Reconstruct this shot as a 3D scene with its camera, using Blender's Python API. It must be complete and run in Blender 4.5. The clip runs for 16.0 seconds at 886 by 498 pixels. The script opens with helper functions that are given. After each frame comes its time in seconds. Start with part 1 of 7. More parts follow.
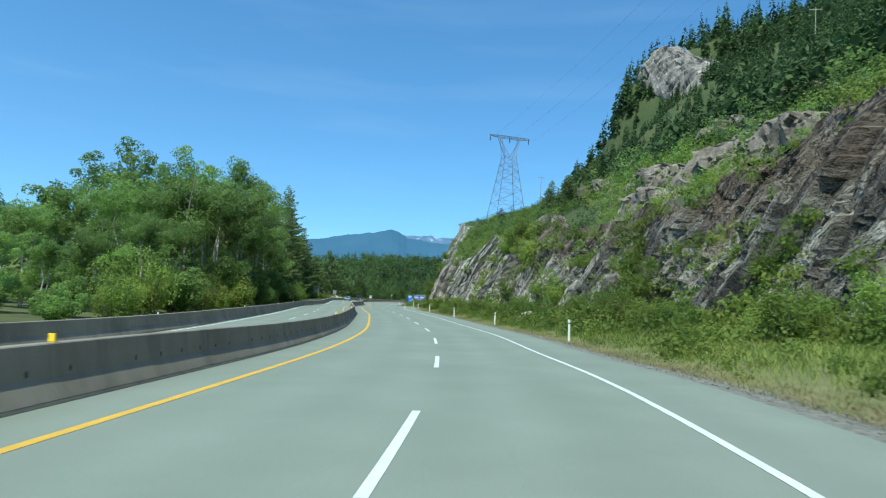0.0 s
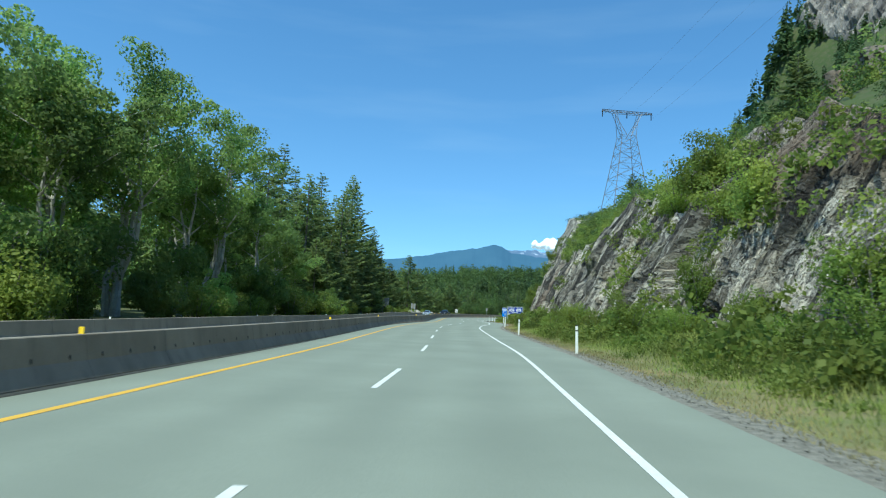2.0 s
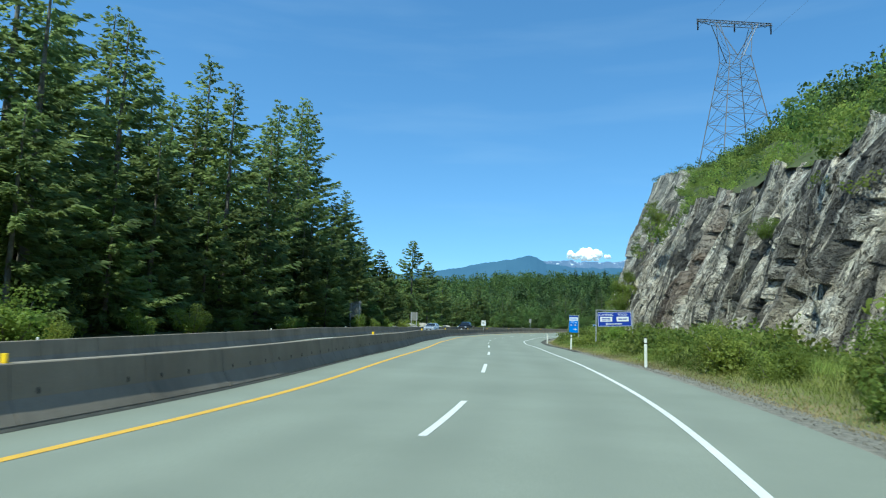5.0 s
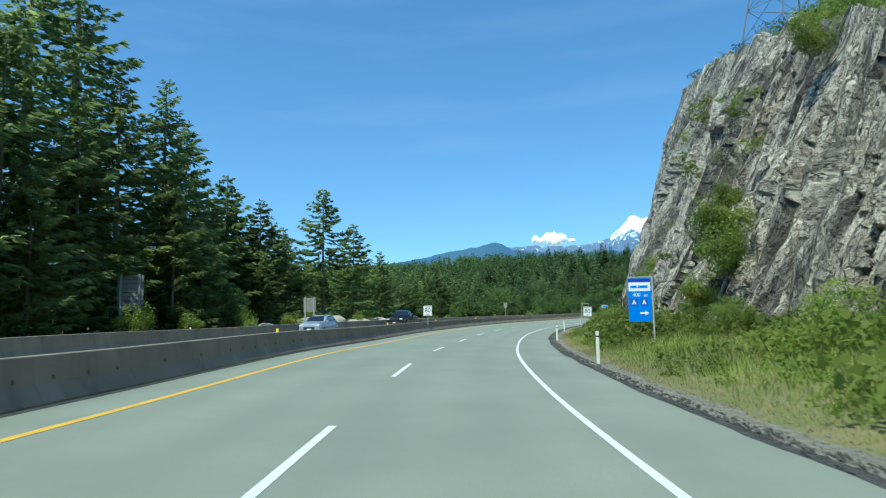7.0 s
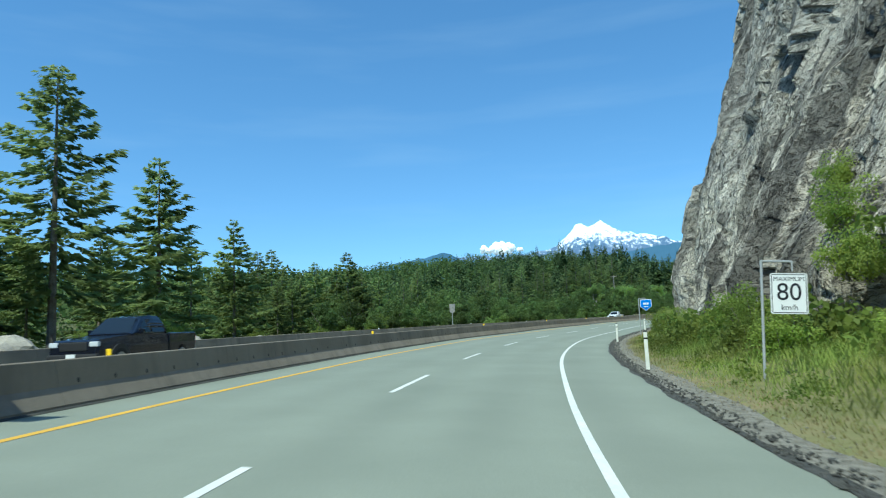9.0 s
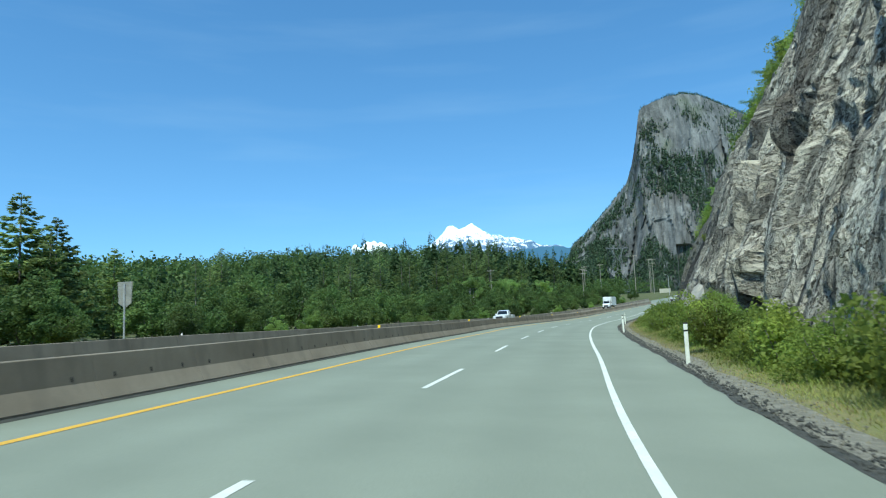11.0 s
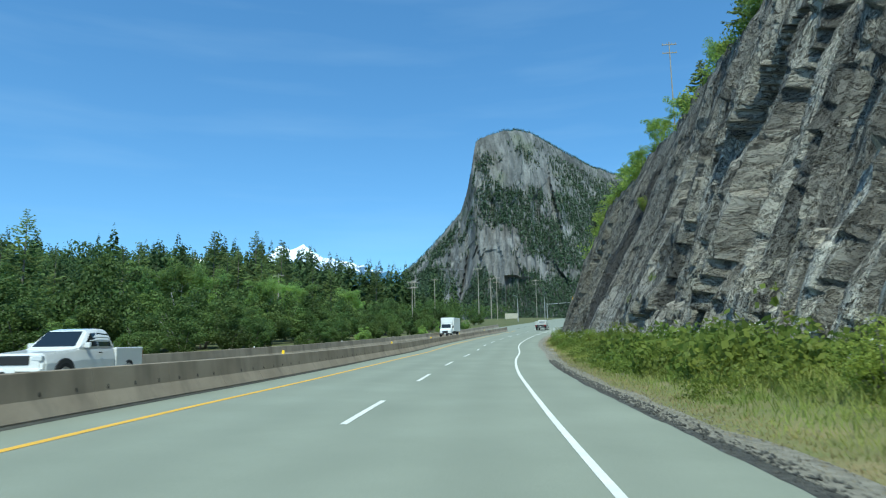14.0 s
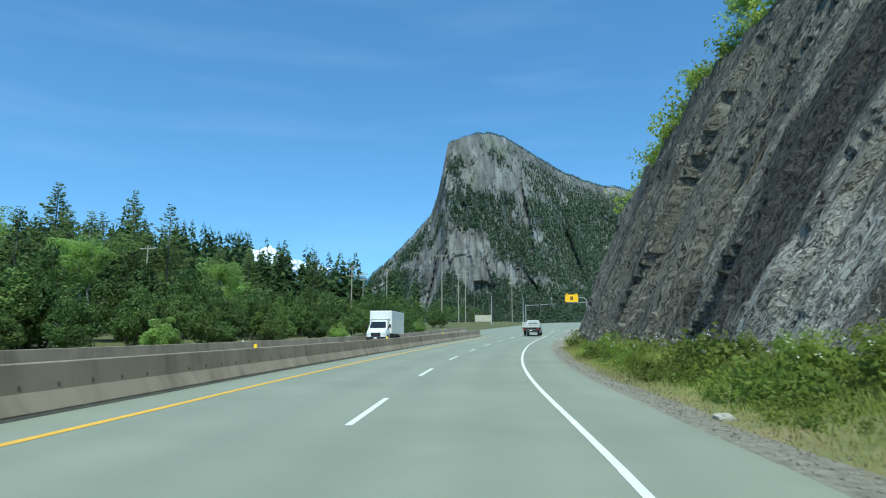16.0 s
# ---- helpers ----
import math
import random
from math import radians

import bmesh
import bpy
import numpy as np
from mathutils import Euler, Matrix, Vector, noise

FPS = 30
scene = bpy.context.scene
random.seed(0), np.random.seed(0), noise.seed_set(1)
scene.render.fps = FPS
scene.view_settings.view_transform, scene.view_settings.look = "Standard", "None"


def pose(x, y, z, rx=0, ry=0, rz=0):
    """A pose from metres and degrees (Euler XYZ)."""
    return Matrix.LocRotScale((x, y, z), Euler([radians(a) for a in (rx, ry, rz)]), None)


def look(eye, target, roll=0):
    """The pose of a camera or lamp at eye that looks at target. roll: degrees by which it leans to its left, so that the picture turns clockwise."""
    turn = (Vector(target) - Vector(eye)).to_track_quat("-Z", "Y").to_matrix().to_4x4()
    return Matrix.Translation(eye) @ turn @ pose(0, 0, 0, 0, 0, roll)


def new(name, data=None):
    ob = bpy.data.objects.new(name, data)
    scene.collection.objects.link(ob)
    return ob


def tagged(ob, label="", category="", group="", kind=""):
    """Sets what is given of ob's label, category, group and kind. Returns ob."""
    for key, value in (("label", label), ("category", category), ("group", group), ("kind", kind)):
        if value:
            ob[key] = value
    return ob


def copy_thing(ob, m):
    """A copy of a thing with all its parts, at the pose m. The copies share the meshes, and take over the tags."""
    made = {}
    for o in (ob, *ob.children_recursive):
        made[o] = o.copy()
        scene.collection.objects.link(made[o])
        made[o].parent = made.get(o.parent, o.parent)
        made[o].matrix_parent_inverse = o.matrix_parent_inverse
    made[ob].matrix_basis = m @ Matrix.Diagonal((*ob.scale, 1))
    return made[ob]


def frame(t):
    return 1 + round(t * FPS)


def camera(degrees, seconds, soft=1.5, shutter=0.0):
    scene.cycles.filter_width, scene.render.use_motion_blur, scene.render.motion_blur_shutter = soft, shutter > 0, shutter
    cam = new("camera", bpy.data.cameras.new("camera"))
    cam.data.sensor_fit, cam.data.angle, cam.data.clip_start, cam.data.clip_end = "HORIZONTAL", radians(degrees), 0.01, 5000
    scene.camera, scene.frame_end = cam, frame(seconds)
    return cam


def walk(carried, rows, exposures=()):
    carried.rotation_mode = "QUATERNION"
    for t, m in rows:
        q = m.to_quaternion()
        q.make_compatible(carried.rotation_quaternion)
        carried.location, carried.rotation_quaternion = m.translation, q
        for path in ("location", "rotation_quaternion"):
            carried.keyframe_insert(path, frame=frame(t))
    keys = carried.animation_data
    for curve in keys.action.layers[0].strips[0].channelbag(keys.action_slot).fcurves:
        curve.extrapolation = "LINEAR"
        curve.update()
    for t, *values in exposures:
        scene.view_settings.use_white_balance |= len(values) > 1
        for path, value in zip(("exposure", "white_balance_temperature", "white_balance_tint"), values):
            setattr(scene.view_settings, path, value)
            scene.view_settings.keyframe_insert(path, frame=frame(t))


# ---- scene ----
EXPOSURE, KELVIN, TINT = 0.26, 5750, -11
cam = camera(68.57, 16.0, soft=1.15, shutter=0.1)
ROWS = [
    (0, 0, 0, 1.45, 2.42, 4.54, 3.39),
    (0.5, 0.344, 12.001, 1.406, 4.99, 4.71, 3.4),
    (1, 0.219, 23.993, 1.188, 7.31, 5.18, 3.5),
    (1.5, -0.415, 35.953, 1.132, 9.53, 5.31, 3.22),
    (2, -1.558, 47.881, 1.067, 11.69, 5.46, 2.77),
    (2.5, -3.087, 59.798, 1.049, 13.8, 5.64, 2.38),
    (3, -4.951, 71.732, 1.055, 15.85, 5.83, 1.99),
    (3.5, -7.439, 83.73, 1.046, 16.47, 6, 1.97),
    (4, -9.815, 95.84, 1.062, 16.18, 6.17, 1.95),
    (4.5, -11.853, 108.079, 1.057, 15.45, 6.34, 1.93),
    (5, -13.336, 120.437, 1.083, 14.72, 6.51, 1.91),
    (5.5, -14.807, 132.873, 1.081, 14.46, 6.68, 1.9),
    (6, -16.906, 145.35, 1.12, 13.5, 6.06, 0.93),
    (6.5, -18.94, 157.852, 1.008, 12.67, 5.8, -0.13),
    (7, -20.815, 170.329, 0.98, 11.64, 5.72, -0.9),
    (7.5, -22.513, 182.691, 0.831, 10.76, 5.73, -1.57),
    (8, -23.939, 194.849, 0.823, 9.73, 5.82, -1.96),
    (8.5, -25.04, 206.749, 0.684, 8.62, 6.17, -2.3),
    (9, -25.769, 218.408, 0.667, 7.07, 6.61, -2.46),
    (9.5, -26.014, 229.896, 0.687, 4.59, 6.48, -2.5),
    (10, -25.636, 241.284, 0.708, 1.68, 6.39, -2.47),
    (10.5, -24.562, 252.611, 0.733, -1.29, 6.3, -2.44),
    (11, -22.811, 263.893, 0.792, -4.19, 6.21, -2.41),
    (11.5, -20.47, 275.14, 0.828, -6.87, 6.11, -2.39),
    (12, -17.698, 286.378, 0.932, -9.22, 6.02, -2.36),
    (12.5, -14.573, 297.603, 0.988, -12.64, 6.57, -2.34),
    (13, -11.061, 308.774, 1.04, -14.88, 6.8, -2.35),
    (13.5, -7.206, 319.863, 1.134, -16.76, 7.09, -1.86),
    (14, -3.05, 330.835, 1.14, -18.92, 8.06, -1.07),
    (14.5, 1.307, 341.672, 1.189, -20.38, 8.73, -0.42),
    (15, 5.832, 352.324, 1.208, -20.39, 8.9, 0.11),
    (15.5, 10.522, 362.732, 1.308, -20.64, 8.78, 0.23),
    (16, 15.28, 372.903, 1.489, -21.6, 8.55, 0.08),
]
walk(cam, [(t, pose(x, y, z, 90 + pitch, 0, yaw) @ pose(0, 0, 0, 0, 0, roll)) for t, x, y, z, yaw, pitch, roll in ROWS],
     exposures=((0.0, EXPOSURE, KELVIN, TINT), (16.0, EXPOSURE, KELVIN, TINT)))


# ---------------------------------------------------------------- world, sun
SUN_AZ, SUN_EL = 200.0, 57.0          # degrees clockwise from ahead (+y), and above the horizon
world = bpy.data.worlds.new("sky")
scene.world = world
world.use_nodes = True
wn, wl = world.node_tree.nodes, world.node_tree.links
sky = wn.new("ShaderNodeTexSky")
sky.sky_type, sky.sun_disc = "NISHITA", False
sky.sun_elevation, sky.sun_rotation = radians(SUN_EL), radians(SUN_AZ)
sky.altitude, sky.air_density, sky.dust_density, sky.ozone_density = 100, 1.0, 0.3, 1.9
hsv = wn.new("ShaderNodeHueSaturation")
hsv.inputs["Saturation"].default_value = 1.17
hsv.inputs["Hue"].default_value = 0.5
hsv.inputs["Value"].default_value = 1.5
cirrus_map, cirrus = wn.new("ShaderNodeMapping"), wn.new("ShaderNodeTexNoise")
coord, veil, ramp = wn.new("ShaderNodeTexCoord"), wn.new("ShaderNodeMixRGB"), wn.new("ShaderNodeMapRange")
cirrus_map.inputs["Scale"].default_value, cirrus_map.inputs["Rotation"].default_value = (2.0, 3.0, 16.0), (0.1, 0.12, 0.4)
cirrus.inputs["Scale"].default_value, cirrus.inputs["Detail"].default_value = 1.6, 4
ramp.inputs["From Min"].default_value, ramp.inputs["From Max"].default_value, ramp.inputs["To Max"].default_value = 0.5, 0.85, 0.065
veil.inputs["Color2"].default_value = (6.5, 7.4, 8.2, 1)
wl.new(coord.outputs["Generated"], cirrus_map.inputs["Vector"])
wl.new(cirrus_map.outputs["Vector"], cirrus.inputs["Vector"])
wl.new(cirrus.outputs["Fac"], ramp.inputs["Value"])
# the pale band of haze lies low behind the hills: look up the sky a little higher
lift = wn.new("ShaderNodeVectorMath")
lift.inputs[1].default_value = (0, 0, 0.12)
wl.new(coord.outputs["Generated"], lift.inputs[0])
wl.new(lift.outputs["Vector"], sky.inputs["Vector"])
wl.new(sky.outputs["Color"], hsv.inputs["Color"])
wl.new(hsv.outputs["Color"], veil.inputs["Color1"])
wl.new(ramp.outputs["Result"], veil.inputs["Fac"])
wl.new(veil.outputs["Color"], wn["Background"].inputs["Color"])
wn["Background"].inputs["Strength"].default_value = 0.12
sun = new("sun", bpy.data.lights.new("sun", "SUN"))
sun.data.energy, sun.data.angle, sun.data.color = 4.3, radians(0.53), (1.0, 0.94, 0.83)
sun.matrix_world = look((0, 0, 500), Vector((0, 0, 500)) - Vector((math.sin(radians(SUN_AZ)) * math.cos(radians(SUN_EL)),
                        math.cos(radians(SUN_AZ)) * math.cos(radians(SUN_EL)), math.sin(radians(SUN_EL)))))


# ---------------------------------------------------------------- materials
def material(name, base, rough=0.8, metal=0.0, spec=0.4):
    m = bpy.data.materials.new(name)
    m.use_nodes = True
    b = m.node_tree.nodes["Principled BSDF"]
    b.inputs["Base Color"].default_value = (*base, 1)
    b.inputs["Roughness"].default_value, b.inputs["Metallic"].default_value = rough, metal
    b.inputs["Specular IOR Level"].default_value = spec
    return m


def node(m, kind, **values):
    n = m.node_tree.nodes.new(kind)
    for key, value in values.items():
        n.inputs[key.replace("_", " ")].default_value = value
    return n


def wire(m, a, out, b, into):
    m.node_tree.links.new(a.outputs[out], b.inputs[into])


def noise_of(m, scale, detail=4.0, stretch=(1, 1, 1), turn=(0, 0, 0), rough=0.55, space="Position"):
    """A noise over the place's own coordinates, stretched."""
    if space == "Position":
        src = m.node_tree.nodes.new("ShaderNodeNewGeometry")
    else:
        src = m.node_tree.nodes.new("ShaderNodeTexCoord")
    mp = node(m, "ShaderNodeMapping", Scale=stretch, Rotation=turn)
    n = node(m, "ShaderNodeTexNoise", Scale=scale, Detail=detail, Roughness=rough)
    wire(m, src, space, mp, "Vector")
    wire(m, mp, "Vector", n, "Vector")
    return n


def span(m, src, out, lo, hi, to_lo=0.0, to_hi=1.0):
    r = node(m, "ShaderNodeMapRange", From_Min=lo, From_Max=hi, To_Min=to_lo, To_Max=to_hi)
    wire(m, src, out, r, "Value")
    return r


def blend(m, fac, fac_out, a, b, a_out="Color", b_out="Color"):
    """Mix of two colours (tuples or nodes)."""
    x = m.node_tree.nodes.new("ShaderNodeMixRGB")
    wire(m, fac, fac_out, x, "Fac")
    for v, out, slot in ((a, a_out, "Color1"), (b, b_out, "Color2")):
        if isinstance(v, tuple):
            x.inputs[slot].default_value = (*v, 1)
        else:
            wire(m, v, out, x, slot)
    return x


def finish(m, colour=None, bump=None, strength=0.4, distance=0.02, out="Fac"):
    b = m.node_tree.nodes["Principled BSDF"]
    if colour is not None:
        wire(m, colour, "Color", b, "Base Color")
    if bump is not None:
        n = node(m, "ShaderNodeBump", Strength=strength, Distance=distance)
        wire(m, bump, out, n, "Height")
        wire(m, n, "Normal", b, "Normal")
    return m


def make_asphalt():
    m = material("weathered asphalt", (0.2, 0.21, 0.19), 0.85, spec=0.3)
    fine, patch = noise_of(m, 60, 3), noise_of(m, 0.35, 4)
    c = blend(m, span(m, patch, "Fac", 0.3, 0.7), "Result", (0.226, 0.243, 0.192), (0.276, 0.294, 0.234))
    c = blend(m, span(m, fine, "Fac", 0.35, 0.75, 0, 0.5), "Result", c, (0.17, 0.184, 0.145))
    # wheel tracks and the oil strip between them, by the strip's own across-coordinate
    at = m.node_tree.nodes.new("ShaderNodeUVMap")
    sep = m.node_tree.nodes.new("ShaderNodeSeparateXYZ")
    wire(m, at, "UV", sep, "Vector")
    wave = m.node_tree.nodes.new("ShaderNodeMath")
    wave.operation = "SINE"
    mul = m.node_tree.nodes.new("ShaderNodeMath")
    mul.operation, mul.inputs[1].default_value = "MULTIPLY", 2 * math.pi / 1.8
    wire(m, sep, "X", mul, 0)
    wire(m, mul, "Value", wave, 0)
    worn = noise_of(m, 0.12, 3)
    k = m.node_tree.nodes.new("ShaderNodeMath")
    k.operation = "MULTIPLY"
    wire(m, span(m, wave, "Value", -1, 1), "Result", k, 0)
    wire(m, span(m, worn, "Fac", 0.35, 0.7, 0.15, 0.5), "Result", k, 1)
    c = blend(m, k, "Value", c, (0.182, 0.196, 0.156))
    return finish(m, c, fine, 0.3, 0.008)


def make_concrete():
    m = material("barrier concrete", (0.3, 0.29, 0.26), 0.9, spec=0.2)
    big, streak, fine = noise_of(m, 0.6, 5), noise_of(m, 1.2, 4, (1, 1, 0.15)), noise_of(m, 40, 3)
    c = blend(m, span(m, big, "Fac", 0.3, 0.7), "Result", (0.22, 0.185, 0.142), (0.33, 0.285, 0.225))
    c = blend(m, span(m, streak, "Fac", 0.5, 0.75, 0, 0.6), "Result", c, (0.1, 0.085, 0.068))
    c = blend(m, span(m, fine, "Fac", 0.4, 0.8, 0, 0.3), "Result", c, (0.16, 0.142, 0.118))
    return finish(m, c, fine, 0.3, 0.006)


def make_rock(name, light, mid, dark, rust, scale=1.0, moss=0.35):
    m = material(name, mid, 0.85, spec=0.25)
    lean = (0.0, 0.35, 0.4)
    streak = noise_of(m, 0.42 * scale, 6, (1, 1, 0.16), lean, 0.6)
    band = noise_of(m, 1.5 * scale, 6, (1, 1, 0.22), lean, 0.65)
    patch, fine = noise_of(m, 0.16 * scale, 5), noise_of(m, 5 * scale, 6, rough=0.7)
    pale = noise_of(m, 0.5 * scale, 7, (1, 1, 0.6), lean, 0.65)
    tint = noise_of(m, 0.07 * scale, 3)
    green = noise_of(m, 0.3 * scale, 5)
    c = blend(m, span(m, band, "Fac", 0.38, 0.66), "Result", mid, light)
    c = blend(m, span(m, streak, "Fac", 0.5, 0.66, 0, 0.85), "Result", c, dark)
    c = blend(m, span(m, pale, "Fac", 0.56, 0.66, 0, 0.8), "Result", c, tuple(min(0.75, v * 1.45) for v in light))
    c = blend(m, span(m, tint, "Fac", 0.55, 0.72, 0, 0.55), "Result", c, rust)
    c = blend(m, span(m, green, "Fac", 0.56, 0.74, 0, moss), "Result", c, (0.13, 0.15, 0.06))
    c = blend(m, span(m, fine, "Fac", 0.5, 0.8, 0, 0.45), "Result", c, tuple(v * 0.4 for v in dark))
    return finish(m, c, fine, 0.7, 0.12 / scale)


STAINS = ((179.8, 7, 0.8, 15, (0.2, 0.125, 0.085), 0.55), (273, 4, 12, 7, (0.84, 0.77, 0.64), 0.75), (272, 18, 16, 8, (0.3, 0.295, 0.285), 0.3),
          (265.4, 3.5, 0.7, 4, (0.1, 0.092, 0.085), 0.8), (269.3, 3, 0.35, 4.5, (0.1, 0.092, 0.085), 0.8), (327.2, 8, 1.0, 3.2, (0.16, 0.115, 0.085), 0.8),
          (331, 6.8, 1.9, 1.6, (0.86, 0.78, 0.62), 0.9), (331.6, 10.5, 2.2, 3, (0.76, 0.7, 0.58), 0.6), (337.5, 15, 1.5, 6.5, (0.07, 0.066, 0.064), 0.8),
          (425, 6, 13.5, 16, (0.26, 0.235, 0.185), 0.75), (407.4, 10, 1.9, 9, (0.06, 0.057, 0.055), 0.85), (400.4, 11, 0.9, 9, (0.055, 0.052, 0.05), 0.8),
          (403.6, 2.6, 2.2, 3.0, (0.8, 0.76, 0.7), 0.4), (411.9, 6.5, 0.16, 4.5, (0.5, 0.37, 0.17), 0.8))


def make_cut():
    """The blasted face: stains and seams run along its leaning slabs, by the face's own along/up metres."""
    m = material("granite cut", (0.18, 0.17, 0.16), 0.85, spec=0.25)
    at = m.node_tree.nodes.new("ShaderNodeUVMap")

    def over(a, b, detail=6, rough=0.62, shift=0.0):
        mp = node(m, "ShaderNodeMapping", Scale=(a, b, 1), Location=(shift, shift * 0.7, shift))
        n = node(m, "ShaderNodeTexNoise", Scale=1.0, Detail=detail, Roughness=rough, Distortion=0.25)
        wire(m, at, "UV", mp, "Vector")
        wire(m, mp, "Vector", n, "Vector")
        return n

    band, seam, stain, thin = over(1.3, 0.2, 7, 0.68), over(4.5, 0.5, 4), over(0.22, 0.035, 5, 0.6, 3), over(1.1, 0.05, 6, 0.6, 7)
    pale, warm, green, chips = over(0.42, 0.24, 8, 0.68, 11), over(0.16, 0.03, 4, 0.55, 17), over(0.3, 0.22, 6, 0.6, 23), over(2.6, 1.1, 6, 0.7, 29)
    broad = over(0.5, 0.055, 4, 0.5, 41)
    c = blend(m, span(m, band, "Fac", 0.42, 0.56), "Result", (0.37, 0.315, 0.24), (0.72, 0.63, 0.495))
    c = blend(m, span(m, pale, "Fac", 0.5, 0.53, 0, 0.85), "Result", c, (0.84, 0.75, 0.61))
    c = blend(m, span(m, stain, "Fac", 0.51, 0.57, 0, 0.72), "Result", c, (0.125, 0.112, 0.092))
    c = blend(m, span(m, thin, "Fac", 0.53, 0.57, 0, 0.8), "Result", c, (0.05, 0.048, 0.047))
    c = blend(m, span(m, broad, "Fac", 0.46, 0.42, 0, 0.75), "Result", c, (0.8, 0.73, 0.61))
    c = blend(m, span(m, broad, "Fac", 0.545, 0.575, 0, 0.8), "Result", c, (0.085, 0.079, 0.074))
    c = blend(m, span(m, warm, "Fac", 0.6, 0.7, 0, 0.6), "Result", c, (0.2, 0.11, 0.06))
    c = blend(m, span(m, green, "Fac", 0.56, 0.7, 0, 0.5), "Result", c, (0.13, 0.15, 0.05))
    # beds of rock: brown at the beginning, pale in the middle, smooth dark grey at the end
    sep = m.node_tree.nodes.new("ShaderNodeSeparateXYZ")
    wire(m, at, "UV", sep, "Vector")
    bed = node(m, "ShaderNodeMath")
    bed.operation, bed.inputs[1].default_value = "MULTIPLY_ADD", 26.0
    wire(m, stain, "Fac", bed, 0)
    wire(m, sep, "X", bed, 2)
    vor = m.node_tree.nodes.new("ShaderNodeTexVoronoi")
    vor.feature = "DISTANCE_TO_EDGE"
    mp = node(m, "ShaderNodeMapping", Scale=(0.85, 0.24, 1))
    wob = m.node_tree.nodes.new("ShaderNodeVectorMath")
    wob.operation = "MULTIPLY_ADD"
    wob.inputs[1].default_value = (0.9, 2.4, 0)
    wire(m, chips, "Color", wob, 0)
    wire(m, at, "UV", wob, 2)
    wire(m, wob, "Vector", mp, "Vector")
    wire(m, mp, "Vector", vor, "Vector")
    def patch(x0, y0, half, tall, much):
        off = node(m, "ShaderNodeVectorMath")
        off.operation, off.inputs[1].default_value = "SUBTRACT", (x0 + 0.45, y0 + 1.2, 0)
        size = node(m, "ShaderNodeVectorMath")
        size.operation, size.inputs[1].default_value = "MULTIPLY", (1 / half, 1 / tall, 0)
        far_off = node(m, "ShaderNodeVectorMath")
        far_off.operation = "LENGTH"
        wire(m, wob, "Vector", off, 0)
        wire(m, off, "Vector", size, 0)
        wire(m, size, "Vector", far_off, 0)
        return span(m, far_off, "Value", 1.08, 0.9, 0, much)

    # each block between the cracks has a tone of its own: fresh pale breaks, old dark faces
    block = m.node_tree.nodes.new("ShaderNodeTexVoronoi")
    tone = m.node_tree.nodes.new("ShaderNodeSeparateColor")
    wire(m, mp, "Vector", block, "Vector")
    wire(m, block, "Color", tone, "Color")
    c = blend(m, span(m, tone, "Red", 0.74, 0.8, 0, 0.5), "Result", c, (0.76, 0.7, 0.6))
    c = blend(m, span(m, tone, "Green", 0.72, 0.8, 0, 0.4), "Result", c, (0.13, 0.118, 0.105))
    c = blend(m, span(m, bed, "Value", 246, 262, 0, 0.35), "Result", c, (0.78, 0.72, 0.61))
    c = blend(m, span(m, bed, "Value", 374, 388, 0, 0.4), "Result", c, (0.2, 0.19, 0.175))
    c = blend(m, span(m, bed, "Value", 404, 414, 0, 0.5), "Result", c, (0.24, 0.215, 0.18))
    c = blend(m, span(m, bed, "Value", 92, 70, 0, 0.32), "Result", c, (0.17, 0.135, 0.11))
    # single beds, wet runs and fresh breaks, each in its own frayed patch of the face: along, up, half sizes, colour, strength
    for x0, y0, half, tall, colour, much in STAINS:
        c = blend(m, patch(x0, y0, half, tall, much), "Result", c, colour)
    high = node(m, "ShaderNodeMath")
    high.operation, high.inputs[1].default_value = "MULTIPLY_ADD", 9.0
    wire(m, warm, "Fac", high, 0)
    wire(m, sep, "Y", high, 2)
    early = span(m, bed, "Value", 118, 100)
    rust = node(m, "ShaderNodeMath")
    rust.operation = "MULTIPLY"
    wire(m, span(m, high, "Value", 11.5, 14.0, 0, 0.65), "Result", rust, 0)
    wire(m, early, "Result", rust, 1)
    c = blend(m, rust, "Value", c, (0.21, 0.135, 0.09))
    c = blend(m, span(m, thin, "Fac", 0.53, 0.57, 0, 0.5), "Result", c, (0.05, 0.048, 0.046))
    c = blend(m, span(m, vor, "Distance", 0.05, 0.012, 0, 0.7), "Result", c, (0.02, 0.02, 0.02))
    c = blend(m, span(m, seam, "Fac", 0.57, 0.64, 0, 0.6), "Result", c, (0.05, 0.048, 0.046))
    # broken faces: angular chips at two sizes, then grain
    finish(m, c, chips, 0.9, 0.06)
    grain = next(n for n in m.node_tree.nodes if n.bl_idname == "ShaderNodeBump")
    last = None
    for a, b, deep in ((0.75, 0.3, 0.2), (2.4, 1.0, 0.09)):
        mp = node(m, "ShaderNodeMapping", Scale=(a, b, 1))
        cell = m.node_tree.nodes.new("ShaderNodeTexVoronoi")
        cell.distance = "MANHATTAN"
        wire(m, wob, "Vector", mp, "Vector")
        wire(m, mp, "Vector", cell, "Vector")
        n = node(m, "ShaderNodeBump", Strength=1.0, Distance=deep)
        wire(m, cell, "Distance", n, "Height")
        if last:
            wire(m, last, "Normal", n, "Normal")
        last = n
    wire(m, last, "Normal", grain, "Normal")
    return m


